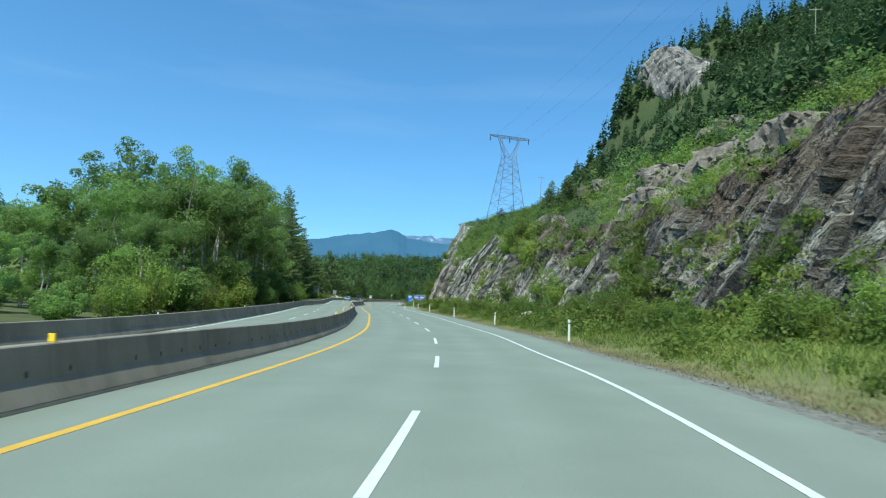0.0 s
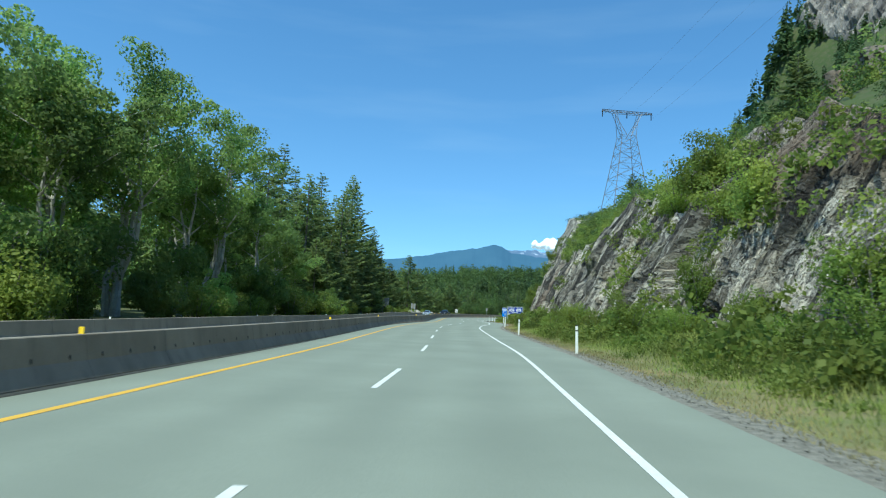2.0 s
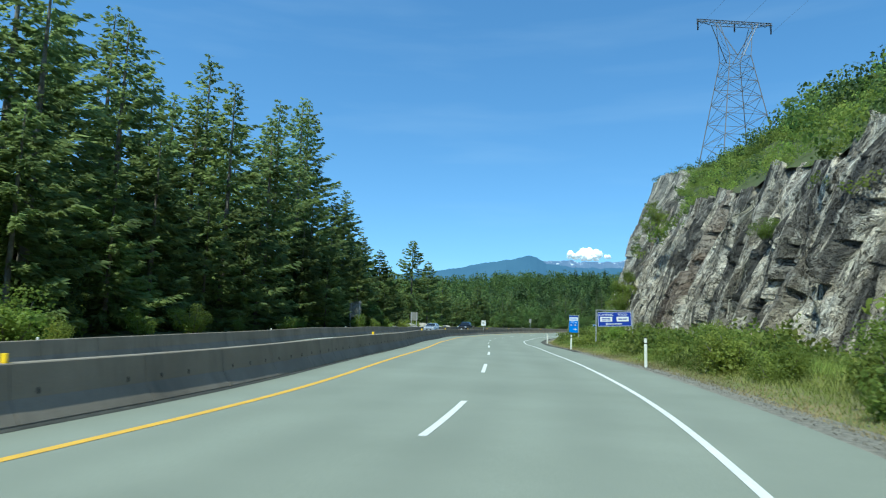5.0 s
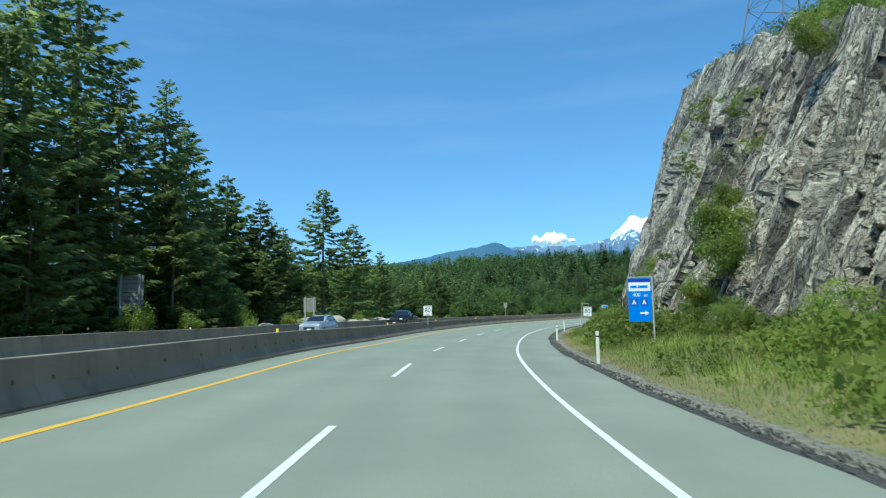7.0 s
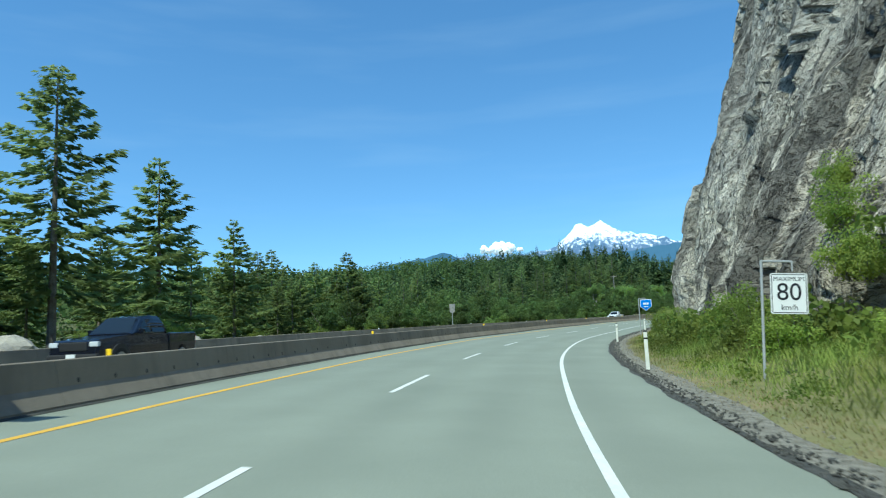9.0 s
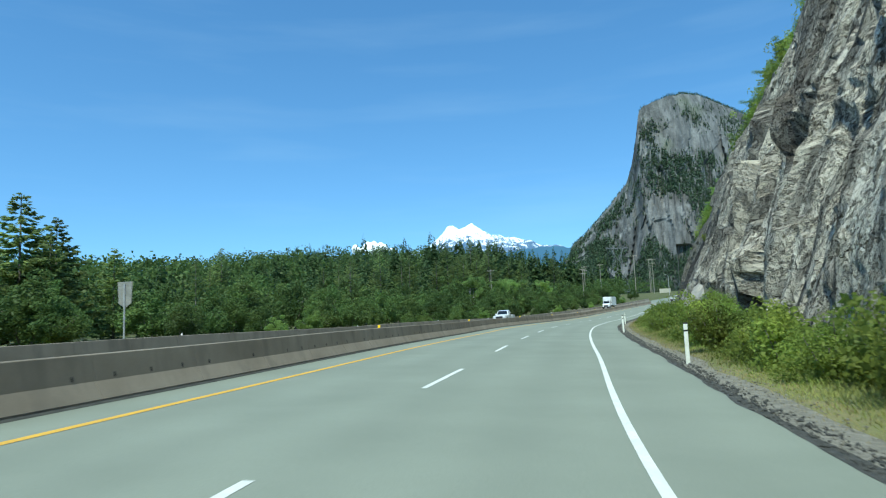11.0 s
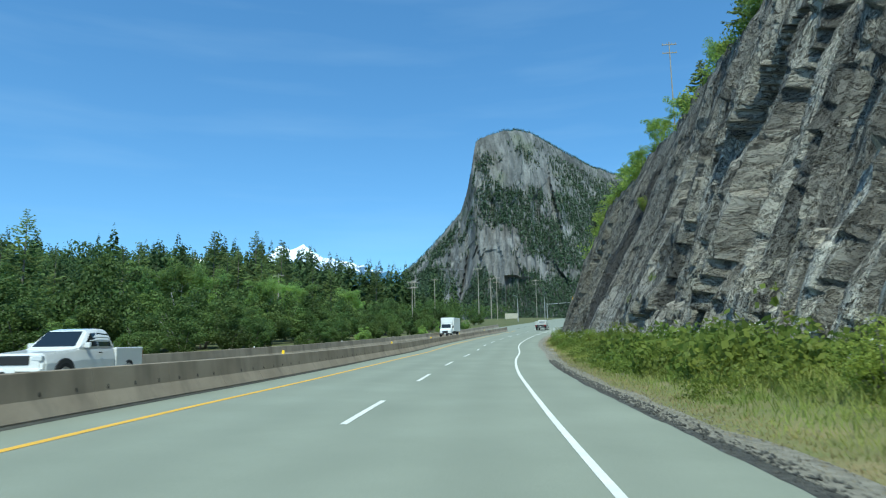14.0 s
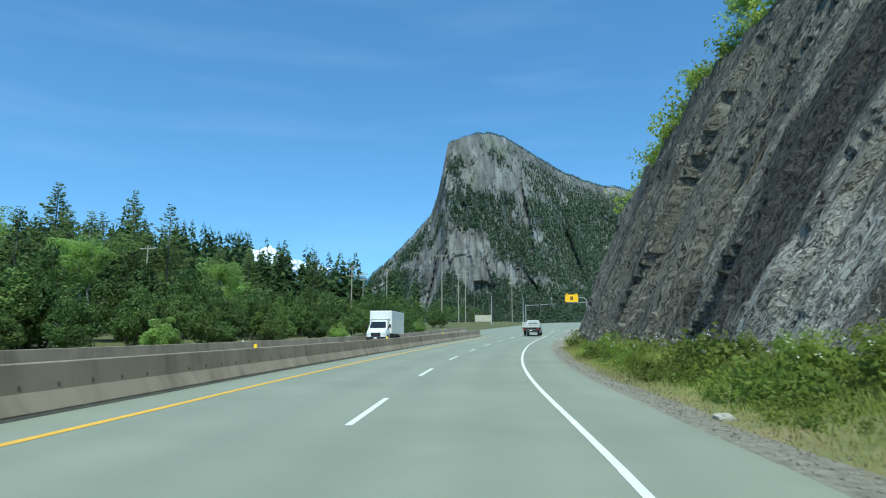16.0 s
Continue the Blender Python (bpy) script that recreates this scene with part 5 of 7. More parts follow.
# the tall firs
for s, u, h in ((151, -36, 27), (158, -31, 24), (163, -37, 30), (170, -33, 25), (176, -38, 29), (183, -29.5, 25), (183.5, -33.5, 24), (190, -36, 31), (196, -31, 26), (202.4, -33.4, 31),
                (208, -38, 30), (214.4, -35.7, 36), (221.4, -38.2, 38), (226, -33, 24), (218, -31, 20), (206, -29.5, 19), (193, -42, 28), (178, -44, 28), (160, -45, 26), (212, -45, 30), (228, -43, 25),
                (234, -37, 22), (237, -41, 20), (243, -38, 17), (231, -33, 13), (243.6, -34, 15.5), (246.9, -34.5, 13.4), (249.4, -35, 13.2), (252.8, -37, 12), (240, -36, 18), (251, -41, 13), (262, -46, 12), (272, -50, 12), (153, -28, 13), (161, -27.5, 11), (168, -28.5, 15), (175, -27.5, 12), (181, -26.5, 9), (188, -28, 14), (199, -27.5, 13), (205, -26.5, 10), (211, -28.5, 15), (220, -27.5, 12), (172, -41, 26), (186, -40, 27), (199, -40, 28), (156, -40, 25), (226, -29, 10)):
    put_fir(s, u, h)
# the open end of the wood, single firs
put_fir(255, -32.6, 19.5, 3)
for s, u, h in ((310.4, -46, 13.3), (317.4, -50, 12.4), (304.8, -44, 10.3), (304.9, -48, 11.2), (296.2, -44, 8.9), (294.9, -46, 9.3), (285.7, -40, 6.4), (291.8, -42, 7.6), (311.4, -44, 9.7), (300, -47, 9), (322, -48, 9.5)):
    put_fir(s, u, h, 4)
put_bush(left_place(296.2, -30), 2.3, BIG_BUSHES[:2], "round leafy green tree behind the outer barrier", "roadside thicket", True)
for s, u, h in ((264.3, -33.9, 16), (275.3, -37.1, 12.5), (247, -44, 17), (268, -45, 11), (281, -44, 10), (259, -40, 9), (240, -31, 8.5), (250, -37, 8), (290, -46, 11), (300, -52, 13), (284, -52, 13)):
    put_fir(s, u, h)
for s in np.arange(150, 300, 5.0):
    put_bush(left_place(s, vrng.uniform(-29, -23)), vrng.uniform(0.8, 1.7), BUSHES, "low green shrub behind the outer barrier", "woodland edge shrubs")
for s in np.arange(150, 236, 8.0):
    put_bush(left_place(s, vrng.uniform(-32, -28)), vrng.uniform(2.0, 3.2), BIG_BUSHES[1:], "dark green undergrowth below the tall firs", "forest undergrowth")
for s in np.arange(296, 480, 5.2):
    put_bush(left_place(s, vrng.uniform(-22, -19.6)), vrng.uniform(0.9, 1.5), BIG_BUSHES, "low leafy growth along the outer barrier", "roadside thicket")
# the broadleaf thicket on the left after the bend
for s in np.arange(282, 520, 7.0):
    for u0, h0 in ((-26, 2.6), (-33, 3.6), (-42, 4.4)):
        put_bush(left_place(s + vrng.uniform(-2, 2), u0 + vrng.uniform(-3, 3)), h0 * 0.74 * vrng.uniform(0.7, 1.25) * np.interp(s, [282, 320, 420, 520], [0.6, 0.9, 1.1, 0.9]), THICKET, "dense low green broadleaf tree beyond the far lanes", "roadside thicket", True)
for s in np.arange(318, 470, 6.4):
    put_bush(left_place(s + vrng.uniform(-2, 2), vrng.uniform(-31, -25)), vrng.uniform(1.8, 2.7), THICKET, "dense low green broadleaf tree beyond the far lanes", "roadside thicket", True)
for s, u, h in ((396, -33, 8.5), (408, -38, 9.5), (418, -34, 9), (430, -36, 9), (446, -34, 9)):
    put_alder(s, u, h)

# slender firs that stand out over the thicket
for s, u, h in ((419.7, -78, 17.1), (413.5, -78, 14.7), (416.2, -80, 15.7), (409.5, -78, 11.4), (428.8, -78, 15.6), (445.8, -78, 19.8), (443.2, -79, 18.4), (467.9, -78, 24.8), (485.5, -78, 26.5),
                (461.7, -79, 19.6), (478.4, -78, 21.4), (496.8, -78, 21.4), (464.0, -72, 19.2), (468.9, -72, 19.9), (479.1, -72, 21.8), (488.1, -72, 24.1), (504.2, -72, 17.9), (514.7, -72, 18.3), (545.5, -72, 20.7), (462.6, -73, 16.6)):
    put_fir(s, u, h, int(vrng.integers(0, 3)))

for s, u, h in ((352.4, -62, 10.5), (355.2, -62, 14), (357, -63, 13), (349.3, -62, 11.5), (362.5, -62, 9.3), (396.5, -62, 15.5), (383, -62, 12.3), (408.8, -62, 18), (390, -64, 12), (402, -66, 14)):
    put_fir(s, u, h, int(vrng.integers(0, 3)))

# woods further back, each wood one mass
frng = np.random.default_rng(99)
n = 1500
fs_, fu = frng.uniform(270, 640, n), -frng.uniform(46, 290, n)
fp = on_road(fs_, fu)
fp[:, 2] = on_road(fs_, np.full(n, -18.0))[:, 2] + left_height(fs_, fu)
fir = smooth_noise(fs_ / 34, fu / 34, 15, 2) + frng.normal(0, 0.25, n) > np.clip(0.5 - (-fu - 60) / 300, 0.16, 0.5)
tagged(cheap_trees(frng, fp[fir], np.interp(-fu[fir], [46, 80, 110, 160], [5, 7, 9, 15]) * frng.uniform(0.6, 1.15, fir.sum()), "fir", HILL_FIR, "fir_wood", 110), "dark fir wood behind the thicket", "trees", kind="stuff")
tagged(cheap_trees(frng, fp[~fir], np.interp(-fu[~fir], [46, 90, 140], [6.5, 9, 12.5]) * frng.uniform(0.6, 1.5, (~fir).sum()), "broad", WOODS, "broadleaf_wood"), "green broadleaf wood on the valley floor", "trees", kind="stuff")
n = 280
fs_, fu = frng.uniform(340, 640, n), -frng.uniform(70, 150, n)
fp = on_road(fs_, fu)
fp[:, 2] = on_road(fs_, np.full(n, -18.0))[:, 2] + left_height(fs_, fu)
tagged(cheap_trees(frng, fp, np.interp(fs_, [340, 420, 520, 640], [8, 13, 20, 21]) * frng.uniform(0.75, 1.25, n), "fir", HILL_FIR, "fir_wood"), "pointed dark firs standing over the valley wood", "trees", kind="stuff")
n = 420
fs_, fu = frng.uniform(-40, 270, n), -frng.uniform(40, 120, n)
fp = on_road(fs_, fu)
fp[:, 2] = on_road(fs_, np.full(n, -18.0))[:, 2] + left_height(fs_, fu)
keep = (fs_ < 232) | (fu < -75)
hh = np.interp(fs_, [-40, 33, 60, 110, 125, 160, 220, 250, 270], [6, 7, 13, 17, 14, 20, 24, 12, 9]) * frng.uniform(0.7, 1.1, n)
tagged(cheap_trees(frng, fp[keep], hh[keep], "fir", SPRUCE, "fir_wood"), "dark fir wood behind the roadside trees", "trees", kind="stuff")

# the growth is cut back in front of the signs
def clear_view(s, u):
    hit = False
    for s0, u0 in ((177.9, 7.6), (203.6, 5.6), (234.5, 4.9), (265.5, 3.9)):
        hit = hit | ((s > s0 - 11) & (s < s0 + 0.6) & (u < u0 + 1.6))
    return hit


# shrubs at the cliff's foot
for s in np.concatenate([np.arange(-6, 125, 2.6), np.arange(125, 440, 3.1)]):
    u0 = float(cliff_line(np.array([s]))[0][0])
    u = max(u0 - vrng.uniform(0.2, 3.9), 4.3)
    if clear_view(s, u):
        continue
    p = on_road(s, u)
    p[2] = on_road(s, 3.5)[2] + float(right_height(np.float64(s), np.float64(u)))
    size = vrng.uniform(0.6, 1.25) * np.interp(s, [0, 60, 120, 180, 260, 330, 430], [1.55, 1.35, 1.1, 1.3, 1.25, 1.15, 0.6])
    put_bush(p, size, BUSHES, "fresh green shrub at the foot of the rock", "cliff foot shrubs")

# bushes that grow on the face itself
for s, z, size in ((93.7, 10.2, 2.6), (90, 8.6, 2.4), (84, 7.6, 2.5), (97, 9.6, 2.2), (101, 10.2, 2.0), (94, 12, 2.5), (71, 2.4, 2.4), (66, 2.4, 2.2), (63, 6.3, 1.6), (58, 8, 1.8), (85, 2.6, 2.0),
                   (214.5, 6.3, 2.3), (211, 4.2, 2.0), (213.5, 2.0, 1.6), (209, 16, 1.6), (216, 8.8, 1.5), (248, 4.6, 1.5), (246, 2.8, 1.3), (250, 6.6, 1.1), (244.7, 2.7, 1.2), (359.6, 12.8, 0.9),
                   (349.4, 5.6, 1.1), (346.5, 2.4, 1.4), (389.8, 8.2, 0.8), (388.6, 5.4, 0.8), (402, 13.6, 0.9), (391.5, 2.8, 1.5), (47, 2.3, 2.0), (33, 4, 1.5), (52, 5, 1.6), (163, 7.6, 1.0)):
    u0, k, h = (float(q[0]) for q in cliff_line(np.array([float(s)])))
    p = on_road(s, u0 + k * z - 0.1)
    p[2] = np.interp(s, AX_S, AX_P[:, 2]) + z - 0.3
    put_bush(p, size, BUSHES, "leafy bush rooted on a ledge of the rock face", "bushes on the rock")


def merged_shrubs(rng, places, sizes, mat, name, leaves=150, leaf=0.24):
    vs, fs, n = [], [], 0
    for p, r in zip(places, sizes):
        c = np.asarray(p) + rng.normal(size=(7, 3)) * (r * 0.45, r * 0.45, r * 0.28) + (0, 0, r * 0.45)
        v, f = leaf_cloud(rng, c, rng.uniform(0.25, 0.45, 7) * r, leaves, leaf * r, 0.85)
        vs.append(v), fs.append(f + n)
        n += len(v)
    return new(name, mesh_of(name, np.concatenate(vs), np.concatenate(fs), mat))


# a dead tree with bare limbs among them
def snag_meshes(tall):
    bm = bmesh.new()
    spine = [Vector((0, 0, -0.4)), Vector((0.1, 0, tall * 0.3)), Vector((-0.1, 0.1, tall * 0.55)), Vector((0.15, 0, tall * 0.78)), Vector((0.7, 0.1, tall))]
    for n in range(4):
        tube(spine[n], spine[n + 1], 0.2 - 0.04 * n, 0.16 - 0.04 * n, 8, bm)
    built = [("trunk", bm)]
    for f, ang, go in ((0.3, 3.4, 2.6), (0.36, 0.3, 1.7), (0.5, 3.0, 2.4), (0.55, 0.4, 1.2), (0.62, 3.6, 1.8), (0.72, 2.9, 2.9), (0.8, 0.5, 1.0), (0.88, 3.3, 1.0)):
        a = spine[0].lerp(spine[-1], f)
        built.append(("limb", tube(a, a + Vector((math.cos(ang) * go, math.sin(ang) * go, go * 0.95)), 0.06, 0.012, 6)))
    out = []
    for name, m in built:
        me = bpy.data.meshes.new(name)
        m.to_mesh(me)
        m.free()
        me.materials.append(BARK)
        out.append(me)
    return out


x, y, z = left_place(74.5, -27.5)
plant("dead_tree", snag_meshes(15.0), ("trunk",) + ("limb",) * 8, "bare dead tree with pale broken limbs among green trees", "tree", pose(x, y, z, 0, 0, 10), "")


# rock breaking out of the slope above the cut
def put_outcrop(s, w, wide, tall, seed):
    a, v = np.meshgrid(np.linspace(-1, 1, 44), np.linspace(0, 1, 26), indexing="ij")
    round_ = np.clip(1 - a ** 2, 0, 1) ** 0.5
    x = a * wide * 0.5
    y = v * tall * 0.9 - 0.25 * tall * round_ * np.sin(v * math.pi)
    z = -0.25 * tall + tall * 1.2 * round_ * np.sin(v * math.pi * 0.62)
    k = round_ * np.sin(np.clip(v, 0.05, 1) * math.pi)
    y = y - k * (0.85 * facets(a * wide / 4.4 + z * 0.2, z / 3.0, seed, 0.9) + 0.35 * facets(a * wide / 1.6, z / 1.3, seed + 5, 0.9))
    p = hill_place(np.array([float(s)]), np.array([float(w)]))[0]
    me = sheet("rock_outcrop", np.stack([x, y, z], -1), OUTCROP)
    ob = tagged(new("rock_outcrop", me), "bare grey rock outcrop on the shrubby slope", "rock", group="slope outcrops")
    ob.matrix_basis = pose(*p, 0, 0, math.degrees(np.interp(s, AX_S, AX_H)) - 62)


OUTCROP = make_rock("outcrop rock", (0.3, 0.25, 0.205), (0.18, 0.145, 0.115), (0.07, 0.06, 0.05), (0.24, 0.14, 0.08), 1.0, 0.4)
for n, (s, w, wide, tall) in enumerate(((26, 5, 9, 3), (43, 3, 8, 3), (52, 10, 12, 3.4), (66, 4, 9, 3), (86, 24, 13, 4), (92, 7, 9, 3), (150, 32, 13, 4.4), (72, 38, 13, 4.4), (98, 44, 14, 5), (66, 17, 15, 5), (60, 9, 14, 4), (78, 11, 12, 3.4))):
    put_outcrop(s, w, wide, tall, 200 + n)


# growth over the slope above the rock, and in its cracks
srng = np.random.default_rng(123)
n = 3300
ss, ww = srng.uniform(-30, 470, n), srng.uniform(0, 1, n) ** 1.5 * 90
keep = ~((ss > 285) & (ww > 30)) & ~((ss > 112) & (ww > 42)) & (smooth_noise(ss / 14, ww / 9, 61, 3) > -0.6)
ss, ww = np.concatenate([ss[keep], srng.uniform(12, 150, 1300)]), np.concatenate([ww[keep], srng.uniform(1, 62, 1300)])
sp = hill_place(ss, ww, -0.2)
sz = srng.uniform(0.9, 2.6, len(sp)) * np.interp(ww, [0, 4, 16], [0.45, 0.6, 1.05]) * np.interp(ss, [0, 280, 300, 436], [1, 1.1, 0.8, 0.75])
shady = smooth_noise(ss / 11, ww / 8, 72, 3) + srng.normal(0, 0.15, len(sp)) > np.interp(ww, [0, 20, 40], [0.22, 0.0, -0.25])
tagged(merged_shrubs(srng, sp[~shady], sz[~shady], BUSH, "slope_shrubs", 150, 0.15), "bright green shrubs over the slope above the rock", "shrubs", kind="stuff")
tagged(merged_shrubs(srng, sp[shady], sz[shady] * 1.15, WOODS, "slope_scrub", 150, 0.15), "dark green scrub over the slope above the rock", "shrubs", kind="stuff")
n = 330
ss, ww = srng.uniform(10, 185, n), srng.uniform(6, 62, n)
keep = ~((ss > 112) & (ww > 42))
sp = hill_place(ss[keep], ww[keep], -0.3)
tagged(cheap_trees(srng, sp, srng.uniform(2.4, 6.0, len(sp)), "broad", LEAF, "slope_trees"), "young broadleaf trees scattered over the slope", "trees", kind="stuff")
n = 620
ss, zf = np.concatenate([srng.uniform(0, 105, 320), srng.uniform(105, 330, 300)]), srng.uniform(0.05, 0.97, n)
u0, k, h = cliff_line(ss)
keep = smooth_noise(ss / 9, zf * 3, 66, 3) > np.interp(ss, [0, 95, 110, 330], [-0.15, -0.05, 0.3, 0.35])
cp = on_road(ss, u0 + k * zf * h - 0.3)
cp[:, 2] = np.interp(ss, AX_S, AX_P[:, 2]) + zf * h
tagged(merged_shrubs(srng, cp[keep], srng.uniform(0.5, 1.4, keep.sum()), BUSH, "ledge_shrubs", 110), "small shrubs rooted in the cracks of the rock", "shrubs", kind="stuff")
n = 3200
ss, ww = srng.uniform(-30, 318, n), srng.uniform(14, 160, n)
keep = (smooth_noise(ss / 25, ww / 25, 67, 3) > -0.35) & ~((ss > 44) & (ss < 84) & (ww < 40)) & (ww > np.interp(ss, [-30, 60, 130, 150, 215, 250, 318], [30, 26, 24, 22, 26, 42, 44]))
bald = ww - 4.5 * (1 - (ss - 262) / 34)
keep = keep & ~((ss > 228) & (ss < 290) & (bald > 68) & (bald < 84))
sp = hill_place(ss[keep], ww[keep], -0.5)
tagged(cheap_trees(srng, sp, srng.uniform(7, 15, keep.sum()) * np.where((ss[keep] > 140) & (ss[keep] < 228) & (ww[keep] < 105), 0.62, 1.0) * np.where((ss[keep] > 190) & (ss[keep] < 262) & (bald[keep] > 44) & (bald[keep] < 68), 0.5, 1.0), "fir", HILL_FIR, "hill_firs", 85), "dark firs on the upper hillside", "trees", kind="stuff")
for s, w, h in ((96, 5, 6), (150, 9, 7), (134, 6, 5), (182, 26, 9), (190, 34, 9), (196, 30, 8), (203, 40, 10), (211, 36, 9), (217, 44, 10), (224, 40, 9), (186, 42, 8), (230, 46, 10),
                (338, 1.0, 4), (347, 1.4, 5), (356, 0.6, 4), (362, 1.2, 6), (367, 0.8, 5), (372, 1.4, 7), (376, 0.6, 5), (381, 1.2, 6.5), (386, 0.8, 5), (390, 1.3, 6), (395, 0.6, 4.5), (399, 1.2, 5.5), (404, 0.8, 4.5), (409, 0.8, 5), (414, 0.6, 4), (420, 0.8, 4), (427, 0.6, 3.5)):
    x, y, z = hill_place(np.array([s]), np.array([w]), -0.4)[0]
    if s > 330 and h < 5.2:
        f = h / ALDER_TALL[2]
        plant("alder_tree", ALDERS[2], ("trunk", "crown"), "small bright green broadleaf tree at the brow of the rock", "tree", pose(x, y, z, 0, 0, vrng.uniform(0, 360)) @ Matrix.Diagonal((f * 1.2, f * 1.2, f, 1)), "brow trees")
        continue
    k = int(vrng.integers(3, 5))
    f = h / FIR_TALL[k]
    plant("fir_tree", FIRS[k], ("trunk", "crown"), "young fir tree at the brow of the rock", "tree", pose(x, y, z, 0, 0, vrng.uniform(0, 360)) @ Matrix.Diagonal((f * 1.3, f * 1.3, f, 1)), "brow firs")
n = 360
ss, ww = srng.uniform(322, 446, n), srng.uniform(-0.8, 2.6, n)
sp = hill_place(ss, np.maximum(ww, 0), -0.1)
tagged(merged_shrubs(srng, sp, srng.uniform(0.8, 2.3, n), BUSH, "brow_shrubs", 210, 0.13), "bright green shrubs along the brow of the rock", "shrubs", kind="stuff")

grng = np.random.default_rng(321)
n = 1500
ss, ww = grng.uniform(120, 242, n), grng.uniform(0.3, 36, n)
sp = hill_place(ss, ww, -0.15)
tagged(merged_shrubs(grng, sp, grng.uniform(0.7, 1.7, n) * np.interp(ww, [0, 4, 16], [0.6, 0.8, 1.2]), BUSH, "slope_shrubs", 110, 0.18), "bright green low scrub covering the slope above the rock", "shrubs", kind="stuff")


# grass of the verge: dry near the asphalt, green towards the rock
def blades(rng, s, u, tall, mat, name, label):
    n = len(s)
    p = on_road(s, u)
    p[:, 2] = on_road(s, np.full(n, 3.5))[:, 2] + right_height(s, u) - 0.03
    a = rng.uniform(0, 2 * math.pi, n)
    l = np.stack([np.cos(a) * 0.6, np.sin(a) * 0.6, 0.85 * np.ones(n)], 1) * tall[:, None]
    w = np.stack([-np.sin(a), np.cos(a), 0 * a], 1) * (0.005 + 0.02 * tall[:, None])
    v, f = diamonds(p, l, w)
    return tagged(new(name, mesh_of(name, v, f, mat)), label, "grass", kind="stuff")


grng = np.random.default_rng(31)
n = 260000
gs = grng.uniform(-8, 436, n)
cu_ = np.interp(gs, CLIFF_S, CLIFF_U)
gu = 2.9 + grng.uniform(0, 1, n) ** 0.95 * (cu_ - 2.7)
thick = smooth_noise(gs / 1.5, gu / 1.5, 44, 3)
keep = thick > -0.6
blades(grng, gs[keep], gu[keep], (0.1 + 0.42 * np.clip((gu[keep] - 3.1) / 2.3, 0, 1) * grng.uniform(0.4, 1.3, keep.sum())), GRASS, "verge_grass", "tall green grass and weeds on the verge")
n = 110000
gs = grng.uniform(-8, 436, n)
gu = 2.5 + grng.uniform(0, 1, n) ** 1.5 * 1.3
blades(grng, gs, gu, grng.uniform(0.05, 0.16, n), STRAW, "dry_grass", "short dry straw-coloured grass beside the shoulder")


# loose stones along the shoulder
def loose_stones(rng, s, u, size, mat, name, label):
    n = len(s)
    p = on_road(s, u)
    p[:, 2] += size * 0.2 + np.interp(u, [1.9, 2.05, 2.6, 3.0], [0.006, 0.01, -0.015, -0.02])
    d = np.array([(1, 0, 0), (0, 1, 0), (-1, 0, 0), (0, -1, 0), (0, 0, 0.7), (0, 0, -0.7)]) * 1.0
    v = p[:, None] + d[None] * size[:, None, None] * rng.uniform(0.6, 1.3, (n, 6, 1)) + rng.normal(size=(n, 6, 3)) * size[:, None, None] * 0.15
    f = np.array([(0, 1, 4), (1, 2, 4), (2, 3, 4), (3, 0, 4), (1, 0, 5), (2, 1, 5), (3, 2, 5), (0, 3, 5)])
    f = (np.arange(n)[:, None, None] * 6 + f[None]).reshape(-1, 3)
    return tagged(new(name, mesh_of(name, v.reshape(-1, 3), f, mat)), label, "gravel", kind="stuff")


n = 9000
loose_stones(grng, grng.uniform(165, 376, n), 1.95 + grng.uniform(0, 1, n) ** 1.3 * 0.5, grng.uniform(0.012, 0.045, n), DARK_GRAVEL, "edge_stones", "dark broken asphalt crumbs along the road's edge")
n = 16000
loose_stones(grng, grng.uniform(-5, 430, n), 2.1 + grng.uniform(0, 1, n) ** 1.2 * 1.1, grng.uniform(0.008, 0.03, n), GRAVEL, "shoulder_stones", "loose pale gravel stones on the shoulder")


# low leafy weeds between the shrubs and the dry edge
n = 6800
ws = srng.uniform(-6, 450, n)
wc = np.interp(ws, CLIFF_S, CLIFF_U)
wu = 3.5 + srng.uniform(0, 1, n) * (wc - 3.3)
drift = smooth_noise(ws / 3.2, wu / 1.8, 49, 3) + np.interp(wu, [3.5, 5.4], [-0.15, 0.2])
ws, wu, drift = ws[drift > -0.05], wu[drift > -0.05], drift[drift > -0.05]
n = len(ws)
wp = on_road(ws, wu)
wp[:, 2] = on_road(ws, np.full(n, 3.5))[:, 2] + right_height(ws, wu) - 0.1
tagged(merged_shrubs(srng, wp, srng.uniform(0.35, 0.9, n) * np.where(clear_view(ws, wu), 0.5, 1.0) * (0.7 + 1.1 * np.clip(drift, 0, 0.7)) * np.interp(wu, [3.5, 4.4, 5.8], [0.45, 0.95, 1.25]), BUSH, "verge_weeds", 95, 0.2), "leafy green weeds covering the verge", "weeds", kind="stuff")
FLOWER = material("white flower heads", (0.75, 0.75, 0.68), 0.8)
n = 420
ws = srng.uniform(332, 440, n)
wu = np.interp(ws, CLIFF_S, CLIFF_U) - srng.uniform(0.1, 3.0, n)
wp = on_road(ws, wu)
wp[:, 2] = on_road(ws, np.full(n, 3.5))[:, 2] + right_height(ws, wu) + srng.uniform(0.7, 1.5, n)
v, f = leaf_cloud(srng, wp, np.full(n, 0.11), n * 6, 0.045)
tagged(new("wildflowers", mesh_of("wildflowers", v, f, FLOWER)), "white wildflower heads above the verge weeds", "flowers", kind="stuff")


